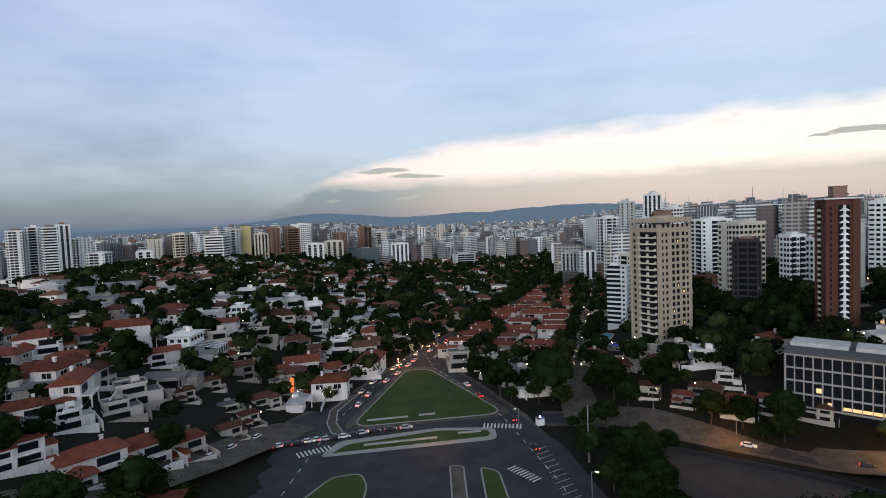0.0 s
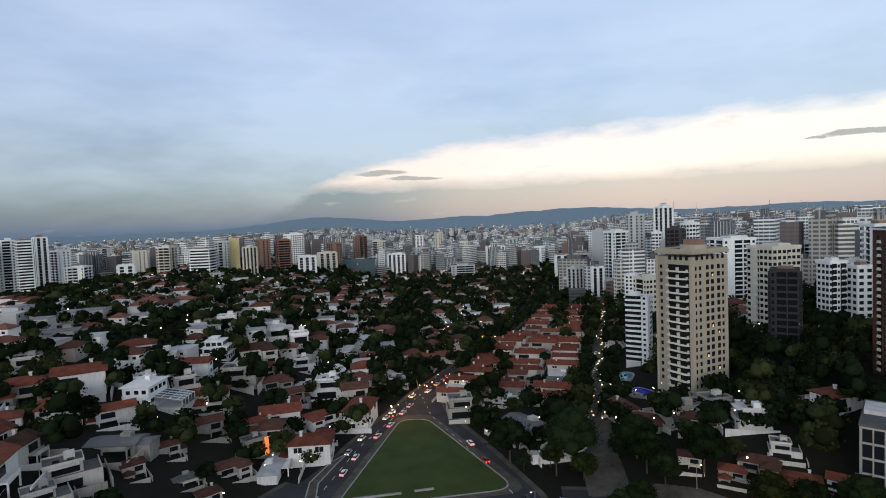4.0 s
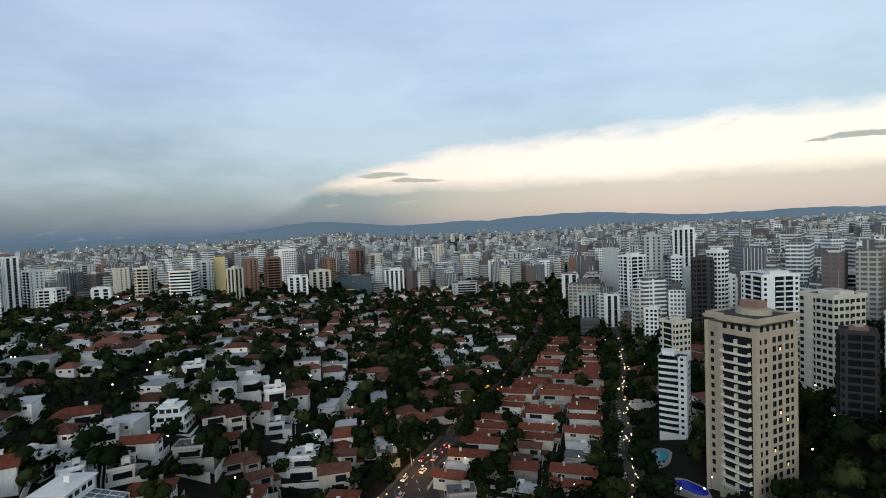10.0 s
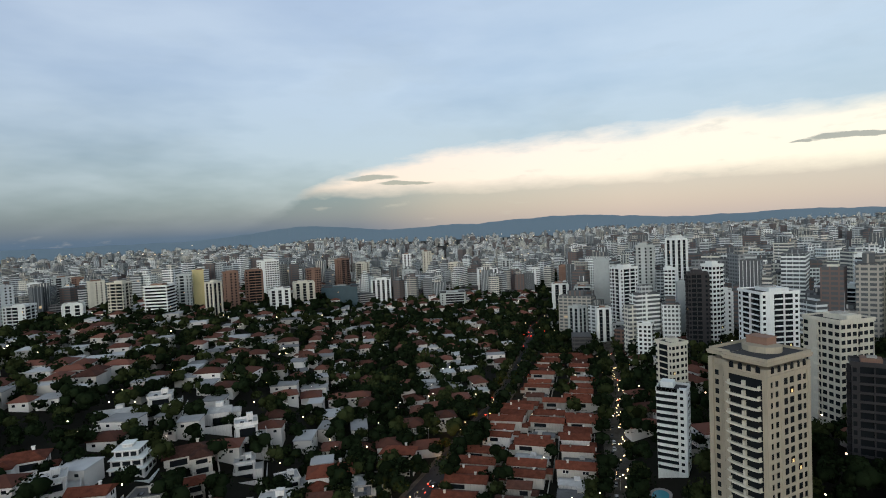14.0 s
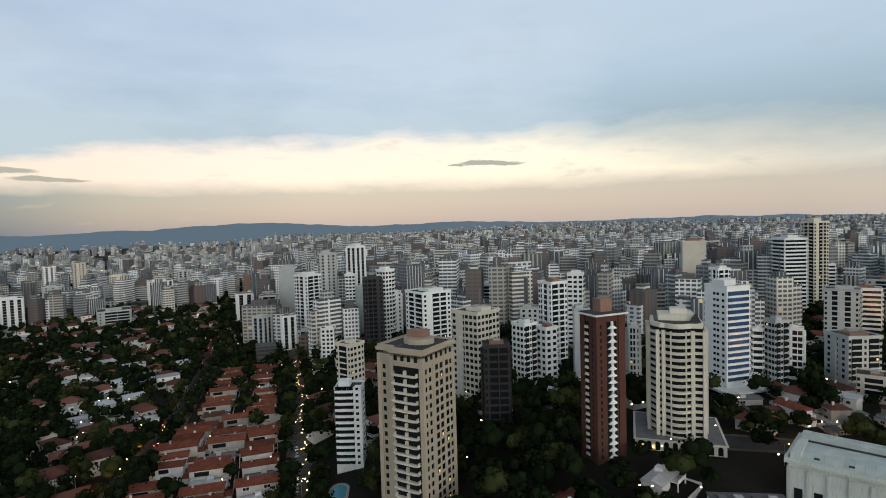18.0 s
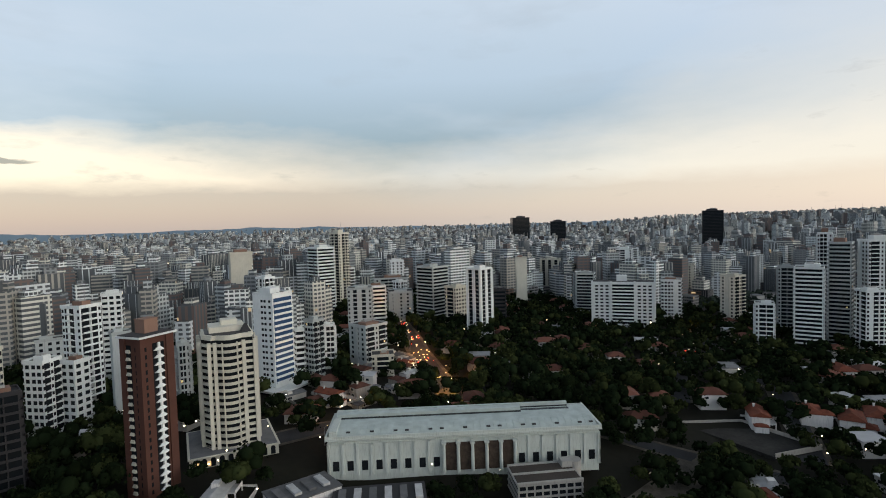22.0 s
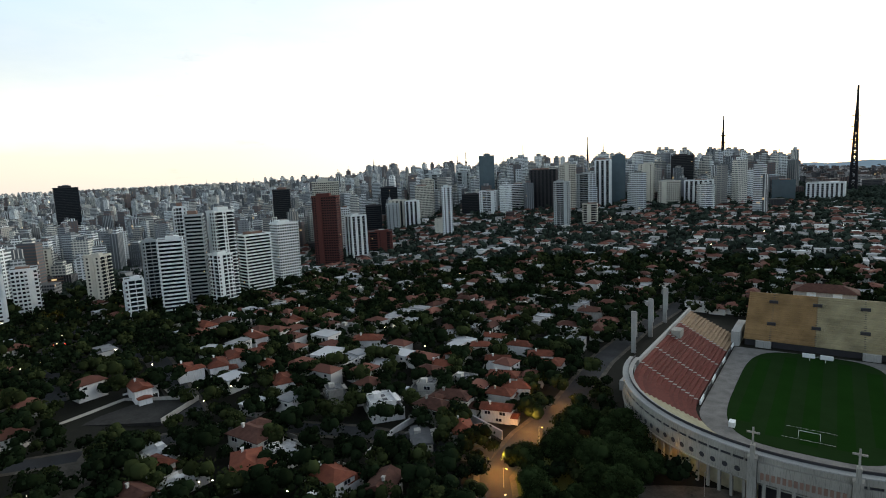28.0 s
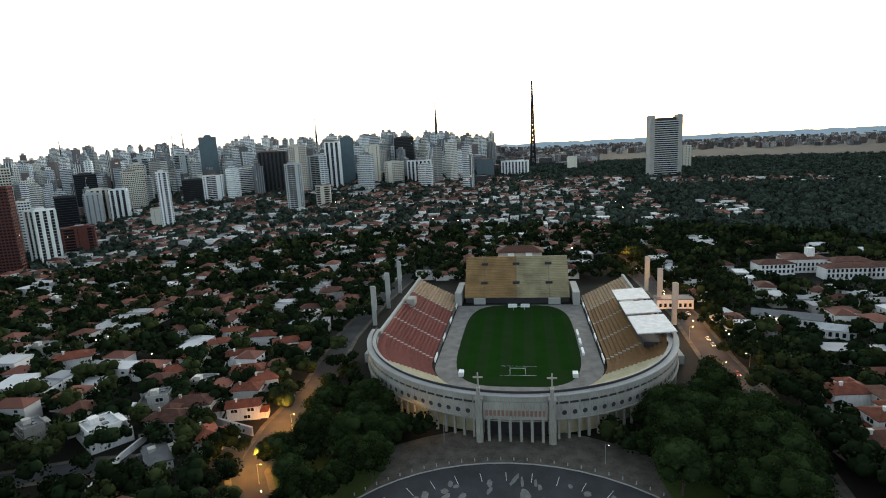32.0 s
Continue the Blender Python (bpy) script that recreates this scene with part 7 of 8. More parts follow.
def cubic_house(x, y, rz):
    """A modern house of stepped white storeys with broad eaves and a parapet wall."""
    z = ground_z(x, y)
    t = root("cubic_house", x, y, z, rz, "modern white house of stepped storeys with flat roofs", "house")
    for cx, cy, w, d, z0, h in ((0, 0, 13, 12, -4, 6.5), (-0.5, 0.8, 12, 10.5, 2.5, 3.2), (-1.5, 2.0, 9, 8, 5.7, 2.8), (-2, 2.5, 3.6, 3.6, 8.5, 1.6)):
        g = Geo()
        g.box(cx, cy, z0, w, d, h)
        storey = part("storey", g, HOUSEWHITE, t)
        g = Geo()
        g.box(cx, cy, z0 + h, w + 1.2, d + 1.2, 0.35)
        part("roof_slab", g, WHITE, storey)
        for k in range(3 if w > 5 else 0):
            g = Geo()
            g.box(cx + (k - 1) * w * 0.31, cy - d / 2, z0 + h - 2.3, w * 0.24, 0.16, 1.7)
            part("window", g, GLASS, storey)
            g = Geo()
            g.box(cx + w / 2, cy + (k - 1) * d * 0.31, z0 + h - 2.3, 0.16, d * 0.2, 1.7)
            part("window", g, GLASS, storey)
    g = Geo()
    g.box(3, -9.5, -5, 13, 0.3, 4.2)
    g.box(9.4, -4.6, -5, 0.3, 10, 4.2)
    part("garden_wall", g, WHITE, t)
    CIRCLES.append((x, y, 9))
    q = t.matrix_basis @ Vector((3, -7, 0))
    TREEFREE.extend([(x, y, 8.5), (q.x, q.y, 7)])


white_villa(-127.5, 149.0, 0)
cubic_house(-127.0, 217.5, 6)
CIRCLES.append((36, 93, 10))
# the tall orange panel on the dark cubic house
g = Geo()
g.box(0, 0, 0, 1.5, 0.3, 7.0)
thing("lit_panel", g, lit("orange_lit_panel", (1.0, 0.25, 0.05), 0.9), "tall glowing orange panel on a house front", "panel", at=pose(-76.8, 135.8, ground_z(-76.8, 135.8), 0, 0, 40))
# east of the square, between the lit road and the beige tower
for i, x, y, rz, k in ((8, 63, 134, -30, 0.8), (8, 77, 123, -30, 0.75), (8, 82, 96, -35, 0.7), (3, 89, 88, -30, 0.75), (10, 100, 85, -40, 0.7), (0, 74, 96, -30, 0.6), (12, 92, 100, -25, 0.7), (2, 65, 104, -25, 0.65), (8, 110, 80, -38, 0.7)):
    known_house(i, x, y, rz, k)
known_house(7, 20, 150, -55, 1.30)
# the terraces of tiled houses east of the stadium
for i, (x, y) in enumerate(((278, -132), (283, -117), (276, -92), (284, -146), (279, -158), (257, -150), (234, -143))):
    known_house((1, 3, 10)[i % 3], x, y, -20 + 7 * (i % 3), 1.05)
for i, (x, y) in enumerate(((343, -189), (307, -172), (363, -166), (398, -244), (330, -215), (352, -238))):
    known_house((12, 10, 1)[i % 3], x, y, -15 + 9 * (i % 4), 1.15)
known_house(12, 206, -153, -25, 1.1)
known_house(3, 176, -91, -30, 1.2)
known_house(4, 178, -158, -28, 1.35)
known_house(7, 146, -150, -40, 1.1)
known_house(3, 136, -164, -40, 1.0)
for i, (x, y) in enumerate(((191, -213), (195, -233), (194, -254), (198, -274), (156, -222), (143, -214), (144, -203), (136, -188), (157, -262), (146, -252), (214, -322), (172, -240), (176, -270))):
    known_house((1, 3, 0, 10)[i % 4], x, y, 14 + 8 * (i % 3), 1.0)
for i, (x, y) in enumerate(((169, -204), (158, -184), (178, -186), (254, -216), (288, -227), (177, -366), (251, -413), (179, -472), (394, -331), (375, -340))):
    known_house((6, 8, 12, 1)[i % 4], x, y, 10 + 9 * (i % 4), 1.15)
for i, (x, y) in enumerate(((-102, -227), (-94, -187), (-106, -205), (-118, -220), (-112, -185))):
    known_house((3, 8)[i % 2], x, y, 12, 1.15)


for x0, y0, x1, y1, hh, lab in ((155, -127, 160.5, -147.5, 2.6, "white stepped garden wall"), (160.5, -147.5, 163, -172, 2.6, "white stepped garden wall"), (165, -176, 147.5, -178.5, 3.2, "grey concrete retaining wall"), (147.5, -178.5, 122.5, -172, 3.6, "grey concrete retaining wall")):
    g = Geo()
    ln = math.hypot(x1 - x0, y1 - y0)
    g.box(0, 0, 0, ln, 0.5, hh)
    g.box(0, 0, hh, ln + 0.1, 0.8, 0.15)
    thing("garden_wall", g, HOUSEWHITE if "white" in lab else CONCRETE, lab, "wall", at=pose((x0 + x1) / 2, (y0 + y1) / 2, ground_z(x0, y0) - 0.2, 0, 0, math.degrees(math.atan2(y1 - y0, x1 - x0))))
    for k in range(5):
        TREEFREE.append((x0 + (x1 - x0) * k / 4, y0 + (y1 - y0) * k / 4, 2.0))
# crowded low roofs beside the lit street
rngc = random.Random(77)
for i in range(70):
    a, b = rngc.random(), rngc.random()
    x, y = 208 + a * 78 + b * 84, 124 - a * 66 + b * 40
    if road_gap(x, y) < 6 or any((x - c) ** 2 + (y - e) ** 2 < (r_ + 2) ** 2 for c, e, r_ in CIRCLES):
        continue
    put((9, 2, 7, 5, 10, 7)[i % 6], x, y, rngc.choice((-30, 60, 150)) + rngc.gauss(0, 5), rngc.uniform(0.7, 0.95), rngc.uniform(0.8, 1.1))
    CIRCLES.append((x, y, 5))
    TREEFREE.append((x, y, 6.5))


def free(x, y, r):
    if -60 < x < 112 and -275 < y < -100:
        return False
    if in_square(x, y, r) or in_stadium(x, y, r) or in_woods(x, y) or road_gap(x, y) < r * 0.8 + 1:
        return False
    return all((x - a) ** 2 + (y - b) ** 2 > (r * 0.7 + c) ** 2 for a, b, c in CIRCLES)


def street_x(i, y):
    """Where a street's middle line crosses the height y of the plan."""
    for (ax, ay), (bx, by) in zip(ROADS[i][1], ROADS[i][1][1:]):
        if ay <= y <= by:
            return ax + (bx - ax) * (y - ay) / (by - ay)
    return ROADS[i][1][-1][0]


# rows of narrow terraced houses between the two streets north of the square
rngr = random.Random(41)
for k in range(25):
    yy = 186 + k * 9.8
    x0, x1 = street_x(0, yy) + 12, street_x(2, yy) - 11
    m = max(1, int((x1 - x0) / 17.5))
    for c in range(m):
        x = x0 + (c + 0.5) * (x1 - x0) / m + rngr.uniform(-1.5, 1.5)
        y = yy + rngr.uniform(-1.2, 1.2) - 0.28 * (x - (x0 + x1) / 2)
        put((11, 11, 11, 9, 10, 11, 2, 7)[rngr.randrange(8)], x, y, -16 + rngr.choice((0, 180)) + rngr.gauss(0, 2), rngr.uniform(0.82, 1.0), rngr.uniform(0.8, 1.05))
        CIRCLES.append((x, y, 9))
        TREEFREE.append((x, y, 5.0))

rng = random.Random(7)
SPOTS, FARSPOTS = [], []


def view_bearing(x, y):
    return math.degrees(math.atan2(x, y)) % 360


for iu in range(-62, 63):
    for iv in range(-72, 62):
        u, v = iu * 15.0 + rng.uniform(-3.5, 3.5), iv * 15.5 + rng.uniform(-3.5, 3.5)
        if iu % 5 == 0 and rng.random() < 0.7 or iv % 9 == 0 and rng.random() < 0.4:
            continue
        x, y = xy(u, v)
        r = math.hypot(x, y)
        az = view_bearing(x, y)
        if 212 < az < 316 and not (r < 420 and az > 285) and not (r < 260 and az < 240):
            continue
        if r > 1050:
            continue
        if rng.random() > (0.70 if r < 420 else 0.66):
            continue
        if 10 < az < 112 and r > 330 and rng.random() < 0.75:
            continue
        if not free(x, y, 7.0):
            continue
        (SPOTS if r < 440 else FARSPOTS).append((r, x, y, rng.choice((0, 90, 180, 270)) + rng.gauss(6, 7), rng.random()))
SPOTS.sort()
FARSPOTS += SPOTS[125:]
SPOTS = SPOTS[:125]
for r, x, y, rz, q in SPOTS:
    put(int(q * 977) % 11, x, y, rz, 0.9 + 0.35 * ((q * 31) % 1), 0.95 + 0.2 * ((q * 57) % 1))
for i in range(13):
    if (ROW_HOUSE if i == 11 else HOUSES[min(i, 11)]).name not in USED:
        put(i, -150 - 18 * i, 300, 20)

far_wall = material("far_house_walls", (0.64, 0.62, 0.59), 0.85, 0.2, 0.1, 0.0, island=0.4)
far_tile = material("far_tile_roofs", (0.13, 0.055, 0.04), 0.9, 0.3, 0.2, 0.0, island=0.5)
far_sheet = material("far_sheet_roofs", (0.36, 0.37, 0.38), 0.8, 0.2, 0.2, 0.0, island=0.6)
g = Geo()
for r, x, y, rz, q in FARSPOTS:
    z = ground_z(x, y)
    w, d, h = 9 + 7 * ((q * 13) % 1), 8 + 4 * ((q * 29) % 1), 4 + 4 * ((q * 41) % 1)
    g.box(x, y, z - 3, w, d, h + 3, rz, 0)
    m = 1 if (q * 53) % 1 < 0.6 else 2
    if m == 1:
        g.hip(x, y, z + h, w, d, 2.4, m=1, rz=rz)
    else:
        g.box(x, y, z + h, w + 0.6, d + 0.6, 0.4, rz, 2)
    for s in (-0.25, 0.25):
        c, sn = math.cos(radians(rz)), math.sin(radians(rz))
        for e in (-1, 1):
            px, py = s * w, e * (d / 2 + 0.03)
            g.box(x + px * c - py * sn, y + px * sn + py * c, z + h - 2.2, 1.5, 0.1, 1.2, rz, 3)
thing("distant_houses", g, (far_wall, far_tile, far_sheet, GLASS), "pale walled houses with tile and sheet roofs", "houses", kind="stuff")


# ---- trees ----
def leaf_core(g, c, rx, rz_, rng, n=8, rings=4):
    """The dense inside of a crown: an uneven rounded mass."""
    v = [(c[0], c[1], c[2] - rz_ * 0.8)]
    for i in range(1, rings):
        e = -0.5 * math.pi + math.pi * i / rings
        for j in range(n):
            a = 2 * math.pi * (j + 0.5 * (i % 2)) / n
            k = rng.uniform(0.78, 1.16)
            v.append((c[0] + rx * k * math.cos(e) * math.cos(a), c[1] + rx * k * math.cos(e) * math.sin(a), c[2] + rz_ * rng.uniform(0.85, 1.1) * math.sin(e)))
    v.append((c[0], c[1], c[2] + rz_))
    f = [(0, 1 + (j + 1) % n, 1 + j) for j in range(n)]
    for i in range(rings - 2):
        b = 1 + i * n
        f += [(b + j, b + (j + 1) % n, b + n + (j + 1) % n, b + n + j) for j in range(n)]
    b, t = 1 + (rings - 2) * n, len(v) - 1
    f += [(b + j, b + (j + 1) % n, t) for j in range(n)]
    g.add(v, f)


def tree_meshes(seed, height, spread, leaf, n_clump=46, per=15, palm=False):
    """Trunk with limbs, and a crown of many small leaf clumps."""
    rng = random.Random(seed)
    tr, cr = Geo(), Geo()
    fork = height * rng.uniform(0.28, 0.4)
    tr.limb((0, 0, -1), (rng.uniform(-0.3, 0.3), rng.uniform(-0.3, 0.3), fork), height * 0.028, height * 0.019, 7)
    tips = []
    for i in range(6):
        a = 2 * math.pi * i / 6 + rng.uniform(-0.4, 0.4)
        e = Vector((math.cos(a) * spread * rng.uniform(0.4, 0.7), math.sin(a) * spread * rng.uniform(0.4, 0.7), height * rng.uniform(0.55, 0.85)))
        tr.limb((0, 0, fork * 0.9), tuple(e), height * 0.013, height * 0.004, 5)
        tips.append(e)
    for i in range(n_clump):
        if i < 6:
            c = tips[i]
        else:
            a, b = rng.uniform(0, 2 * math.pi), rng.uniform(-0.25, 1)
            rr = math.sqrt(max(0, 1 - b * b)) * rng.uniform(0.55, 1.0)
            c = Vector((math.cos(a) * rr * spread, math.sin(a) * rr * spread, height * 0.62 + b * height * 0.36))
        size = spread * rng.uniform(0.13, 0.27)
        if i % 3 == 0:
            leaf_core(cr, (c.x * 0.82, c.y * 0.82, c.z - size * 0.4), size * 1.5, size * 1.2, rng, 8, 5)
        for _ in range(per):
            p = c + Vector((rng.gauss(0, 1), rng.gauss(0, 1), rng.gauss(0, 0.7))) * size * 0.62
            n = Vector((rng.gauss(0, 1), rng.gauss(0, 1), rng.gauss(0.5, 0.8))).normalized()
            t1 = n.orthogonal().normalized() * rng.uniform(0.2, 0.42) * (0.5 + spread * 0.1)
            t2 = n.cross(t1) * rng.uniform(0.6, 1.1)
            cr.add([tuple(p - t1), tuple(p + t2 * 0.6), tuple(p + t1), tuple(p - t2 * 0.6)], [(0, 1, 2, 3)])
    me = cr.mesh("crown", leaf)
    me.polygons.foreach_set("use_smooth", [True] * len(me.polygons))
    return tr.mesh("trunk", BARK), me


TREES = [tree_meshes(1, 13, 6.0, LEAF, 120, 34), tree_meshes(2, 10, 4.6, LEAF2, 90, 30), tree_meshes(3, 16, 7.0, LEAF, 140, 34), tree_meshes(4, 8, 3.8, LEAF, 80, 26), tree_meshes(5, 12, 3.2, LEAF2, 80, 26), tree_meshes(6, 11, 5.4, LEAF2, 110, 32), tree_meshes(7, 15, 7.0, LEAFPARK, 150, 36), tree_meshes(8, 13, 6.2, LEAFPARK, 120, 34)]
TREE_LABELS = ("broad dark-leaved street tree", "light olive garden tree", "tall spreading dark park tree", "small round garden tree", "narrow upright garden tree", "dense dark garden tree", "tall spreading park tree with green crown", "broad green park tree")


def tree(i, x, y, s, rz):
    t = root("tree", x, y, ground_z(x, y), rz, TREE_LABELS[i], "tree", "trees of the garden suburb")
    part("trunk", TREES[i][0], None, t)
    part("crown", TREES[i][1], None, t)
    t.scale = (s, s, s)


rng = random.Random(11)
spots = []
house_spots = [(x, y) for _, x, y, _, _ in SPOTS + FARSPOTS]
cells = {}
for x, y in house_spots:
    cells.setdefault((int(x // 20), int(y // 20)), []).append((x, y))


def near_house(x, y, r):
    cx, cy = int(x // 20), int(y // 20)
    return any((x - a) ** 2 + (y - b) ** 2 < r * r for i in (-1, 0, 1) for j in (-1, 0, 1) for a, b in cells.get((cx + i, cy + j), ()))


def flank(x, y):
    return math.hypot((x + 47) / 21, (y + 184) / 42) < 1 or (math.hypot((x - 84) / 21, (y + 172) / 36) < 1 and math.hypot((x - 84) / 10, (y + 156) / 14) > 1 and road_gap(x, y) > 2)


for _ in range(190000):
    r = 1500 * math.sqrt(rng.random())
    az = rng.uniform(-44, 210) if r > 330 else rng.uniform(-120, 215)
    x, y = r * math.sin(radians(az)), r * math.cos(radians(az))
    if x < -60 and y > 60 and rng.random() < 0.5:
        continue
    if -150 < x < -60 and 15 < y < 100 and (math.hypot(x + 80, y - 76) > 5 and rng.random() < 0.9):
        continue
    woods = in_woods(x, y) or flank(x, y)
    if rng.random() > (0.97 if woods else 0.92):
        continue
    if (in_square(x, y, 1) and not flank(x, y)) or in_stadium(x, y, 1) or (road_gap(x, y) < 1.0 and not (x > 125 and -135 < y < 60 and rng.random() < 0.6) and not (y < -90 and road_gap(x, y) > -3.5 and rng.random() < 0.5) and not (y < -430 and rng.random() < 0.8)):
        continue
    if r > 700 and az < 128 and rng.random() < 0.75:
        continue
    if math.hypot((x - 78) / 34, (y - 42) / 30) < 1:
        continue
    if 26 < x < 92 and 190 < y < 430 and rng.random() < 0.75:
        continue
    if not woods and near_house(x, y, 5.2):
        continue
    if any((x - a) ** 2 + (y - b) ** 2 < (c + 2.2) ** 2 for a, b, c in TREEFREE):
        continue
    spots.append((r, x, y, woods, rng.random()))
for i, y0, y1, step in ((2, 150, 420, 7.5), (0, 240, 470, 9.0)):
    for k in range(int((y1 - y0) / step)):
        for s in (-1, 1):
            y = y0 + (k + rng.uniform(-0.3, 0.3)) * step
            x = street_x(i, y) + s * (ROADS[i][0] + 1.6 + rng.uniform(-0.8, 1.6))
            if not any((x - a) ** 2 + (y - b) ** 2 < (c - 2) ** 2 for a, b, c in TREEFREE):
                spots.insert(0, (math.hypot(x, y), x, y, False, rng.random()))
# thin out by distance between trunks
taken, keep = {}, []
for r, x, y, woods, q in spots:
    k = (int(x // 6.5), int(y // 6.5))
    if any((x - a) ** 2 + (y - b) ** 2 < (4.8 if woods else 4.9) ** 2 for i in (-1, 0, 1) for j in (-1, 0, 1) for a, b in taken.get((k[0] + i, k[1] + j), ())):
        continue
    taken.setdefault(k, []).append((x, y))
    if -60 < x < 95 and 170 < y < 430 and (q * 71) % 1 < 0.12 or x < -60 and y > 60 and (q * 71) % 1 < 0.04:
        continue
    keep.append((r, x, y, woods, q))
keep.sort(key=lambda k: k[0] - (400 if flank(k[1], k[2]) else 0))
for n, (r, x, y, woods, q) in enumerate(keep[:250]):
    i = 6 + int(q * 977) % 2 if flank(x, y) else (0, 2, 5)[int(q * 3) % 3] if woods else int(q * 977) % 6
    grow = (0.92 if x < 0 else 0.74) if flank(x, y) else 1.0
    low = 0.55 if 15 < x < 62 and 0 < y < 90 else 1.0
    tree(i, x, y, ((0.72 if not woods else 1.0) + 0.45 * ((q * 37) % 1)) * low * grow, q * 3600 % 360)
leafy = (Geo(), Geo(), Geo())
for r, x, y, woods, q in keep[250:]:
    rng2 = random.Random(int(q * 1e9))
    g = leafy[1 if rng2.random() < 0.3 else 0]
    # distant southern trees take the leaf colour with haze painted in
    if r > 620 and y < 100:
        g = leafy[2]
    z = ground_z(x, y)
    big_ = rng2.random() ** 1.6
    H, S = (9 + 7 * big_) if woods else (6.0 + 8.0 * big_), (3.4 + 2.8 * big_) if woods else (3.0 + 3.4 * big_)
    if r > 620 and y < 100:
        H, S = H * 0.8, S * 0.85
    lobes = 6 if r < 330 else 3 if r < 620 else 1
    for k in range(lobes):
        a, e = 2 * math.pi * k / lobes + rng2.uniform(-0.6, 0.6), rng2.uniform(0.3, 0.62) * (lobes > 1)
        b = rng2.uniform(0.32, 0.56) if lobes > 1 else 0.84
        leaf_core(g, (x + S * e * math.cos(a), y + S * e * math.sin(a), z + H * (0.6 + (rng2.uniform(-0.14, 0.2) if lobes > 1 else 0))), S * b, H * 0.34 * (b + 0.12), rng2, 7, 4)
    m = 110 if r < 330 else 40 if r < 560 else 10
    size = 0.55 if r < 330 else 0.85 if r < 560 else 1.6
    for _ in range(m):
        a, b = rng2.uniform(0, 6.283), rng2.uniform(-0.45, 1)
        rr = math.sqrt(max(0, 1 - b * b)) * rng2.uniform(0.5, 1.12)
        p = Vector((x + math.cos(a) * rr * S, y + math.sin(a) * rr * S, z + H * 0.6 + b * H * 0.36))
        nrm = Vector((rng2.gauss(0, 1) + math.cos(a), rng2.gauss(0, 1) + math.sin(a), rng2.gauss(0.4, 1))).normalized()
        t1 = nrm.orthogonal().normalized() * size * rng2.uniform(0.7, 1.3)
        t2 = nrm.cross(t1)
        g.add([tuple(p - t1), tuple(p + t2), tuple(p + t1), tuple(p - t2)], [(0, 1, 2, 3)])
ob = thing("distant_trees", leafy[0], LEAFFAR, "dark leafy trees between the houses", "trees", kind="stuff")
ob.data.polygons.foreach_set("use_smooth", [True] * len(ob.data.polygons))
ob = thing("distant_olive_trees", leafy[1], LEAFFAR2, "lighter olive trees between the houses", "trees", kind="stuff")
ob.data.polygons.foreach_set("use_smooth", [True] * len(ob.data.polygons))
ob = thing("hazy_trees", leafy[2], LEAFHAZE, "trees on the far slopes with haze painted into the leaves", "trees", kind="stuff")
ob.data.polygons.foreach_set("use_smooth", [True] * len(ob.data.polygons))
# ---- the distant city ----
rng = random.Random(5)
g, roofs = Geo(), Geo()
hillside = []


def city_density(az, r):
    """How thick the towers stand by bearing and distance."""
    if az < 14:
        return 0.9 if r > 800 else 0.0
    if az < 66:
        return 1.2 if r > 560 else 0.5 if r > 420 else 0.0
    if az < 128:
        return 1.2 if r > (600 if az < 105 else 780) else 0.0
    if az < 172:
        return 1.6 if r > 1050 else 0.2 if r > 900 else 0.0
    if az < 182:
        return 0.6 if r > 1300 else 0.0
    return 0.7 if r > 2300 else 0.0


count = 0
for _ in range(30000):
    az = rng.uniform(-48, 214)
    r = 420 + 4300 * rng.random() ** 1.5
    if rng.random() > city_density(az, r) * 0.62:
        continue
    x, y = r * math.sin(radians(az)), r * math.cos(radians(az))
    if any((x - a) ** 2 + (y - b) ** 2 < (c + 6) ** 2 for a, b, c in CIRCLES) or road_gap(x, y) < 6:
        continue
    ridge = 128 < az < 172
    tall = rng.random()
    if tall < 0.36:
        w, d, h = rng.uniform(12, 26), rng.uniform(10, 22), rng.uniform(8, 18)
    else:
        w, d, h = rng.uniform(10, 19), rng.uniform(9, 17), rng.uniform(26, 58)
        if rng.random() < 0.12:
            w *= 2.0
        if ridge and r < 1900:
            w, d, h = w * 0.9, d * 0.9, rng.uniform(30, 60) if rng.random() < 0.7 else rng.uniform(58, 80)
    if az < 14 and h > 40:
        h *= 0.75
    if r > 2200:
        h = min(h, 46)
    if az > 172 and r > 1250:
        h = min(h, 20)
    z, rz = ground_z(x, y), rng.choice((6, -14, 31, -38, 52)) + rng.uniform(-6, 6)
    if az < 32 and r > 3300:
        continue
    (g if h > 22 else roofs).box(x, y, z - 3, w, d, h + 3, rz)
    if h > 22:
        g.box(x, y, z + h, w * 0.5, d * 0.5, rng.uniform(2.5, 6), rz)
        if h > 34 and rng.random() < 0.5:
            k = rng.choice((-1, 1))
            c_, s_ = math.cos(radians(rz)), math.sin(radians(rz))
            g.box(x + k * c_ * w * 0.55, y + k * s_ * w * 0.55, z - 3, w * 0.5, d * 0.8, h * rng.uniform(0.7, 0.93), rz)
        if h > 44 and r < 2600 and rng.random() < 0.35:
            g.cyl(x, y, z + h, z + h + rng.uniform(8, 20), 0.5, 0.2, 4)
    count += 1
thing("distant_city", g, FAR_CITY, "hazy sea of pale apartment blocks towards the horizon", "city", kind="stuff")

thing("distant_blocks", roofs, FAR_LOW, "low dark blocks and roofs between the far towers", "city", kind="stuff")

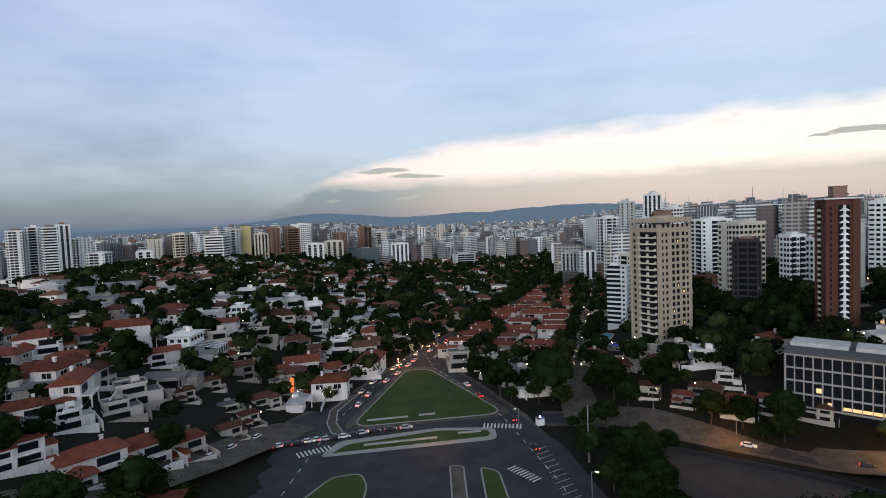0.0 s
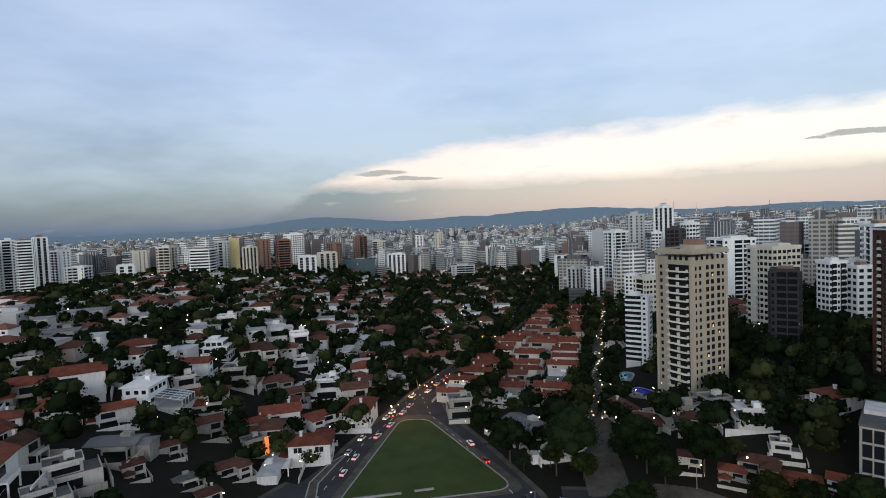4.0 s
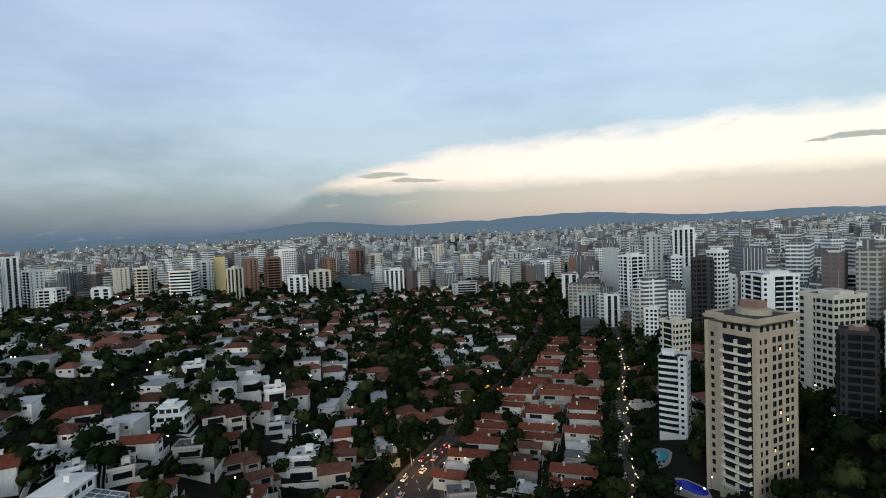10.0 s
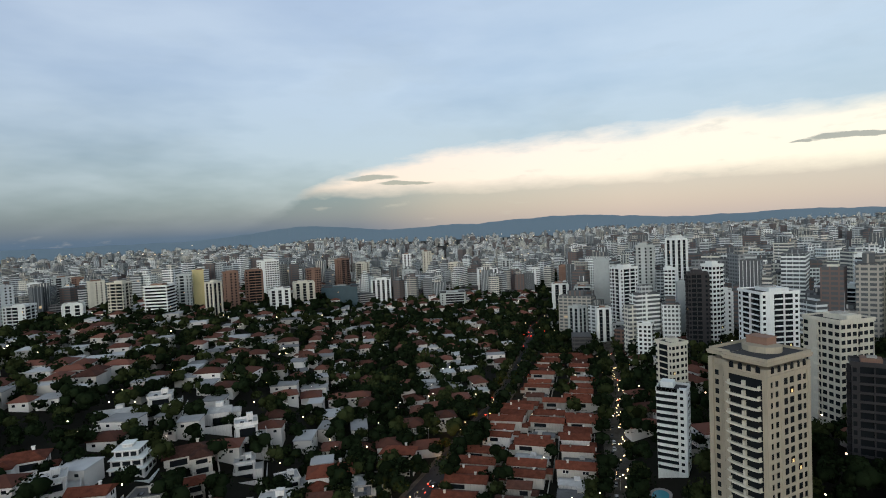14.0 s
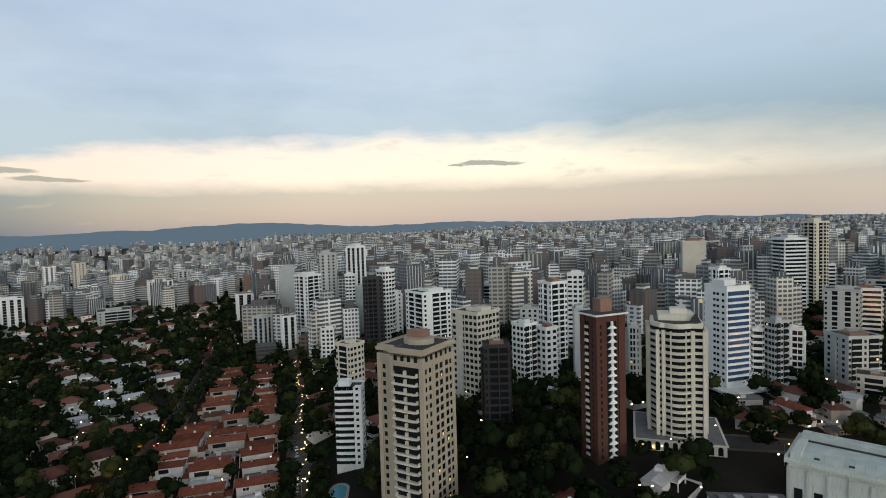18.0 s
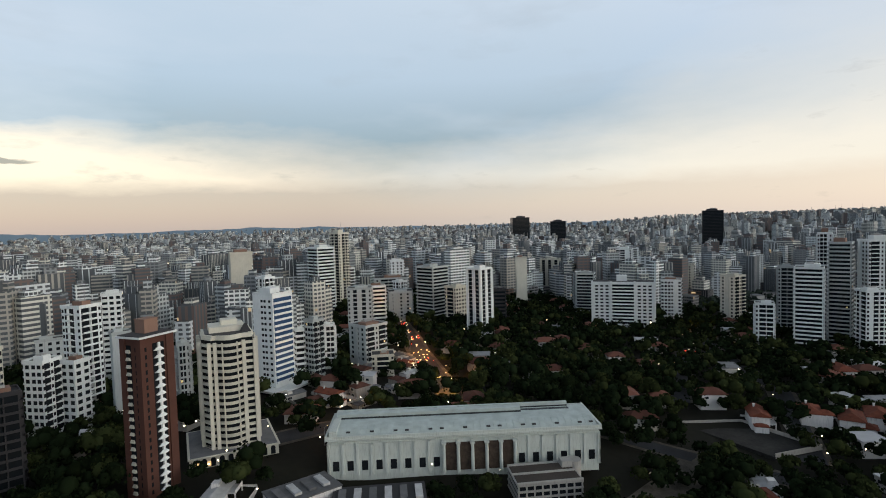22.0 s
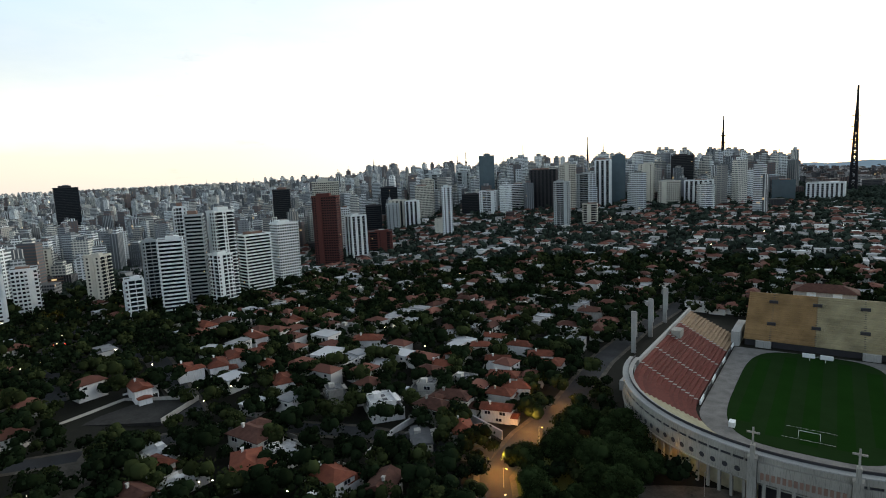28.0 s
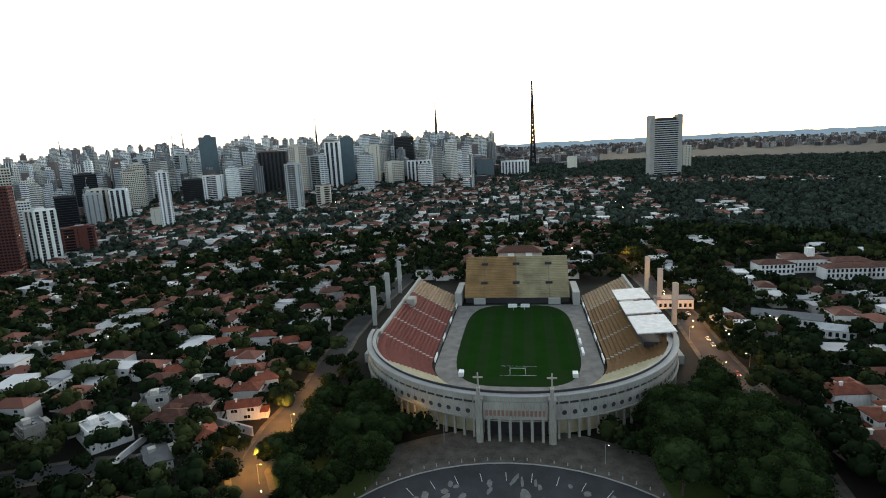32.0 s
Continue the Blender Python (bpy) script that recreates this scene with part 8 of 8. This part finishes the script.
# hills closing the horizon; distance haze is put in as blue colour and emission
hill = bpy.data.materials.new("haze_glow_hills")
hill.use_nodes = True
hb = hill.node_tree.nodes["Principled BSDF"]
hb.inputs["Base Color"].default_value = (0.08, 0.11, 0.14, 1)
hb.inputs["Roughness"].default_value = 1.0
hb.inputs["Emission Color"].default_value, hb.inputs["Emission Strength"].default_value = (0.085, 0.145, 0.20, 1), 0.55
g = Geo()
n = 700


def bump_at(az, mid, width, height):
    return height * math.exp(-((az - mid) / width) ** 2)


for i in range(n):
    az = -62 + 280 * i / (n - 1)
    near_hills = 1 - smooth(30, 46, az)
    crest = -0.42 + bump_at(az, -13, 6.5, 1.0) + bump_at(az, 14, 9, 0.95) + bump_at(az, 1, 6, 0.35) + bump_at(az, 34, 8, 0.5) + bump_at(az, 58, 14, 0.35) + 0.15 * smooth(70, 120, az)
    crest += 0.15 * noise.noise((az / 3.2, 1, 0)) + 0.09 * noise.noise((az / 1.1, 4, 0)) + 0.03 * noise.noise((az / 0.4, 9, 0))
    shift = 1000 * near_hills
    for r, f in ((4450, 0.0), (4600, 0.45), (4750, 1.0), (4850, 0.7)):
        r -= shift
        foot = ground_z(r * math.sin(radians(az)), r * math.cos(radians(az))) - 4
        top = 110 + (4750 - shift) * math.tan(radians(crest))
        g.v.append((r * math.sin(radians(az)), r * math.cos(radians(az)), foot + (top - foot) * f))
for i in range(n - 1):
    for k in range(3):
        a = i * 4 + k
        g.f.append((a, a + 4, a + 5, a + 1))
        g.m.append(0)
thing("backdrop", g, hill, "low hills along the horizon, haze put in as a blue glow", "hills", kind="structure")


# ---- masts and the twin office tower on the ridge ----
def mast(x, y, h, w0, mat, label):
    t = root("radio_mast", x, y, ground_z(x, y), 0, label, "mast", "antenna masts on the ridge")
    legs = [(math.cos(a) * w0 * 0.75, math.sin(a) * w0 * 0.75) for a in (0.8, 2.37, 3.94, 5.51)]
    for lx, ly in legs:
        g = Geo()
        g.limb((lx, ly, 0), (lx * 0.22, ly * 0.22, h * 0.78), w0 * 0.2, w0 * 0.17, 5)
        part("leg", g, mat, t)
    g = Geo()
    n = 14
    for i in range(n):
        z0, z1 = h * 0.78 * i / n, h * 0.78 * (i + 1) / n
        f0, f1 = 1 - 0.78 * i / n, 1 - 0.78 * (i + 1) / n
        for j in range(4):
            a, b = legs[j], legs[(j + 1) % 4]
            g.limb((a[0] * f0, a[1] * f0, z0), (b[0] * f1, b[1] * f1, z1), w0 * 0.12, w0 * 0.12, 4)
            g.limb((a[0] * f1, a[1] * f1, z1), (b[0] * f1, b[1] * f1, z1), w0 * 0.08, w0 * 0.08, 4)
    part("lattice", g, mat, t)
    g = Geo()
    g.cyl(0, 0, h * 0.78, h, w0 * 0.24, w0 * 0.17, 6)
    for k in (0.5, 0.62, 0.72):
        g.cyl(0, 0, h * k, h * k + 1.2, w0 * 0.75, w0 * 0.75, 8)
    part("spire", g, mat, t)


MASTSTEEL = material("dark_mast_steel", (0.022, 0.022, 0.025), 0.9, 0.1, 1.0, 0.0, spec=0.0)
mast(88, -1248, 192, 9.9, MASTSTEEL, "tall dark lattice broadcasting mast")
mast(312, -1264, 146, 7.0, MASTSTEEL, "tall dark lattice broadcasting mast")
mast(594, -1216, 115, 4.4, MASTSTEEL, "tall dark lattice broadcasting mast")
mast(781, -1228, 109, 3.5, MASTSTEEL, "tall dark lattice broadcasting mast")
mast(934, -1181, 99, 4.4, MASTSTEEL, "tall dark lattice broadcasting mast")
mast(952, -1166, 97, 3.1, MASTSTEEL, "tall dark lattice broadcasting mast")
mast(1193, -1077, 97, 3.5, MASTSTEEL, "tall dark lattice broadcasting mast")
mast(1157, -1114, 77, 3.1, MASTSTEEL, "tall dark lattice broadcasting mast")
mast(583, -1277, 113, 2.6, MASTSTEEL, "tall dark lattice broadcasting mast")


def twin_office():
    x, y = -158, -1060
    CIRCLES.append((x, y, 50))
    t = root("office_tower", x, y, ground_z(x, y), 190, "tall striped office tower between two concrete shafts", "tower")
    g = Geo()
    g.box(0, 0, -2, 40, 26, 102)
    part("body", g, GLASS, t)
    sl = Geo()
    sl.box(0, 0, 0, 41, 27.5, 1.5)
    sm = sl.mesh("floor_band", GREY)
    for i in range(27):
        part("floor_band", sm, None, t, at=pose(0, 0, 2 + i * 3.7))
    for s in (-1, 1):
        g = Geo()
        g.box(s * 24, 0, -2, 8, 22, 112)
        part("shaft", g, CONCRETE, t)
    g = Geo()
    g.box(0, 0, 100, 34, 18, 5)
    part("roof_plant", g, DARK, t)


twin_office()

# ---- street furniture, traffic and lights ----
def car(colour):
    """A small car: body, cabin, wheels, lamps."""
    t = root("car", 0, 0, 0, 0, f"{colour[0]} small saloon car", "car", "cars in the streets")
    paint = material(f"{colour[0]}_car_paint", colour[1], 0.35, 0.03, 1.0, 0.0, spec=0.5)
    g = Geo()
    g.prism([(-2.1, -0.82), (2.1, -0.82), (2.1, 0.82), (-2.1, 0.82)], 0.32, 0.72)
    g.prism([(-2.05, -0.8), (2.0, -0.8), (2.0, 0.8), (-2.05, 0.8)], 0.72, 0.95, 0, 0.95)
    part("body", g, paint, t)
    g = Geo()
    g.prism([(-1.5, -0.72), (0.9, -0.72), (0.9, 0.72), (-1.5, 0.72)], 0.95, 1.38, 0, 0.78)
    c = part("cabin", g, GLASS, t, "dark glazed cabin")
    g = Geo()
    g.box(-0.3, 0, 1.38, 1.8, 1.1, 0.05)
    part("roof", g, paint, c)
    w = Geo()
    w.limb((0, -0.1, 0), (0, 0.1, 0), 0.31, 0.31, 10)
    wm = w.mesh("wheel", RUBBER)
    for sx in (-1.3, 1.3):
        for sy in (-0.75, 0.75):
            part("wheel", wm, None, t, at=pose(sx, sy, 0.31))
    for nm, x, m in (("headlight", 2.12, HEAD), ("tail_light", -2.12, TAIL)):
        for sy in (-0.58, 0.58):
            g = Geo()
            g.box(x, sy, 0.56, 0.08, 0.36, 0.22)
            part(nm, g, m, t)
    return t


CARS = [car(("white", (0.7, 0.7, 0.7))), car(("silver", (0.4, 0.41, 0.42))), car(("black", (0.02, 0.02, 0.022))), car(("red", (0.25, 0.02, 0.02)))]
car_used = {}
rng = random.Random(31)


def park(x, y, rz, i=None):
    i = rng.randrange(20) % 4 if i is None else i
    i = 0 if i == 3 and rng.random() < 0.7 else i
    m = pose(x, y, ground_z(x, y) + 0.24, 0, 0, rz)
    if i in car_used:
        copy_thing(CARS[i], m)
    else:
        car_used[i] = True
        CARS[i].matrix_basis = m


def along(pts, start, step, count, side, flip=0, jitter=0.45):
    """Cars in a file along a street, each a step apart."""
    lens = [math.hypot(b[0] - a[0], b[1] - a[1]) for a, b in zip(pts, pts[1:])]
    side0 = side
    for k in range(count):
        side = side0 + rng.uniform(-0.7, 0.7)
        s = start + step * (k + rng.uniform(-jitter, jitter))
        for (a, b), L in zip(zip(pts, pts[1:]), lens):
            if s <= L:
                dx, dy = (b[0] - a[0]) / L, (b[1] - a[1]) / L
                park(a[0] + dx * s + dy * side, a[1] + dy * s - dx * side, math.degrees(math.atan2(dy, dx)) + flip)
                break
            s -= L


for i in range(4):
    park(-60 + i * 3.2, 18 - 5 * i, 80, i)
along(ROADS[2][1], 60, 7.5, 17, -1.8, 180)
along(ROADS[2][1], 64, 8.5, 10, -4.2, 180)
along(ROADS[0][1], 100, 14, 9, 2.5)
along(ROADS[0][1], 110, 18, 6, -2.5, 180)
along(ROADS[4][1], 22, 7, 12, 4.0)
along(ROADS[4][1], 60, 9, 6, -2.0, 180)
along(ROADS[1][1], 60, 24, 4, 2.0)
along(ROADS[6][1], 150, 26, 9, 2.5, 180)
along(ROADS[3][1], 45, 22, 5, 1.8)
for i in range(10):
    park(-66 + i * 2.9, 81 + i * 0.9 + rng.uniform(-0.5, 0.5), 18 + rng.uniform(-6, 6))
for i in range(3):
    park(-36 + 5.5 * i, 91 + i * 0.9, 8)
# head and tail lamps of the far traffic, too many and too small to tell apart
wl, rl = Geo(), Geo()
for pts, a, b, n_w, n_r in ((ROADS[2][1], 60, 330, 150, 14), (ROADS[0][1], 430, 820, 8, 60), (ROADS[5][1], 120, 400, 64, 30), (ROADS[10][1], 60, 300, 10, 16), (ROADS[6][1], 700, 1060, 16, 26), (ROADS[0][1], 150, 430, 26, 8)):
    for g, n in ((wl, n_w), (rl, n_r)):
        for _ in range(n):
            s, side = rng.uniform(a, b), rng.gauss(0, 4.0)
            for (p, q) in zip(pts, pts[1:]):
                L = math.hypot(q[0] - p[0], q[1] - p[1])
                if s <= L:
                    dx, dy = (q[0] - p[0]) / L, (q[1] - p[1]) / L
                    x, y = p[0] + dx * s + dy * side, p[1] + dy * s - dx * side
                    g.box(x, y, ground_z(x, y) + 0.8, 0.4, 0.4, 0.35)
                    break
                s -= L
thing("distant_headlights", wl, HEAD, "pale lamps of far traffic on the avenue", "lights", kind="stuff")
thing("distant_tail_lights", rl, TAIL, "red lamps of far traffic on the avenue", "lights", kind="stuff")


def street_lamp(mat, label):
    t = root("street_lamp", 0, 0, 0, 0, label, "street lamp", "street lamps of the quarter")
    g = Geo()
    g.cyl(0, 0, 0, 7.6, 0.11, 0.07, 6)
    part("pole", g, METAL, t)
    g = Geo()
    g.limb((0, 0, 7.5), (1.4, 0, 7.9), 0.05, 0.05, 5)
    part("arm", g, METAL, t)
    g = Geo()
    g.prism([(1.1, -0.16), (1.9, -0.16), (1.9, 0.16), (1.1, 0.16)], 7.78, 7.95, 0, 0.8)
    h = part("lamp_head", g, METAL, t)
    g = Geo()
    g.box(1.5, 0, 7.66, 0.55, 0.26, 0.12)
    part("bulb", g, mat, h, "glowing lamp glass")
    return t


LAMPS = {False: street_lamp(LAMP_WHITE, "white street lamp on a steel pole"), True: street_lamp(LAMP_ORANGE, "orange sodium street lamp on a steel pole")}
lamp_used = {}


def lamp(x, y, rz, orange):
    m = pose(x, y, ground_z(x, y) + 0.1, 0, 0, rz)
    if orange in lamp_used:
        copy_thing(LAMPS[orange], m)
    else:
        lamp_used[orange] = True
        LAMPS[orange].matrix_basis = m


def glow(x, y, power, orange=True):
    d = bpy.data.lights.new("sodium_light", "POINT")
    d.energy, d.shadow_soft_size, d.color = power, 0.4, (1.0, 0.42, 0.09) if orange else (1.0, 0.8, 0.5)
    new("sodium_light", d).location = (x, y, ground_z(x, y) + 7.2)


for x, y, rz in ((62, 93, -60), (82, 76, -60), (112, 53, -60), (104, -146, 180), (110, -180, 180), (112, -216, 180), (-64, -250, 180), (-60, -300, 180), (-56, -372, 180), (-45, -432, 180), (272, 62, -70), (312, 80, -70), (358, 100, -70), (408, 120, -70), (-15, 208, 40), (22, 292, 30), (-28, 176, 30), (-190, 196, 0), (-60, 30, 0), (199, 92, -30)):
    lamp(x, y, rz, True)
for x, y, p in ((78, 71, 3000), (107, 50, 3000), (136, 30, 3000), (110, -152, 10000), (117, -186, 8000), (119, -216, 5000), (-68, -252, 5000), (-69, -300, 6000), (-67, -335, 8000), (-60, -374, 9000), (-53, -450, 12000), (-44, -486, 12000), (272, 55, 9000), (308, 72, 9000), (353, 92, 9000), (404, 112, 9000), (482, -112, 9000), (415, -89, 5000), (-22, 204, 4500), (2, 258, 3500), (16, 292, 4500), (40, 350, 3000), (-33, 174, 2500), (-160, 165, 3000), (-14, 78, 1200), (222, 92, 3500), (62, -192, 900)):
    glow(x, y, p)
for i in range(16):
    a = i / 15
    lamp(-70 + 90 * rng.random(), 200 + 220 * a, rng.uniform(0, 360), False)
for x, y in ((-52, -180), (-47, -170), (70, -188), (-10, -176), (48, -182), (26, 40), (14, 88), (-60, 118), (60, 180), (66, 210), (95, 190), (110, 200), (125, 170), (135, 150), (-85, -200), (-90, -215), (-95, -180), (-78, -260)):
    lamp(x, y, rng.uniform(0, 360), False)

# scattered garden and house lamps, far too many to count
g = Geo()
for _ in range(1500):
    r, az = 120 + 800 * rng.random(), rng.uniform(-42, 205)
    x, y = r * math.sin(radians(az)), r * math.cos(radians(az))
    if in_square(x, y) or in_stadium(x, y) or az > 100 and rng.random() < 0.75:
        continue
    s = 0.22 + r * 0.0006
    g.box(x, y, ground_z(x, y) + rng.uniform(3, 7), s, s, s)
thing("garden_lights", g, lit("garden_lamp", (1.0, 0.80, 0.54), 10.0), "small warm lamps among houses and trees", "lights", kind="stuff")
g = Geo()
for _ in range(520):
    r, az = 900 + 3200 * rng.random(), rng.uniform(-40, 125)
    x, y = r * math.sin(radians(az)), r * math.cos(radians(az))
    s = 0.9 + r * 0.0004
    g.box(x, y, ground_z(x, y) + rng.uniform(12, 40), s, s, s)
thing("distant_lights", g, lit("far_lamp", (1.0, 0.82, 0.5), 3.0), "tiny warm lights of the distant city", "lights", kind="stuff")

# blue flashing lamp post box at the corner of the square
t = root("kiosk", 22, 92, 0.1, 20, "small white kiosk with a blue lamp", "kiosk")
g = Geo()
g.box(0, 0, 0, 2.4, 2.0, 2.4)
part("body", g, WHITE, t)
g = Geo()
g.box(0, 0, 2.4, 2.8, 2.4, 0.2)
part("roof", g, ROOFGREY, t)
g = Geo()
g.cyl(0, 0, 2.6, 3.1, 0.3, 0.2, 8)
part("blue_lamp", g, lit("blue_lamp", (0.15, 0.2, 1.0), 30.0), t)
# tall plain pole by the square
g = Geo()
g.cyl(0, 0, 0, 17, 0.24, 0.14, 8)
ob = thing("flag_pole", g, METAL, "tall grey steel pole beside the square", "pole", at=pose(31, 62, 0))
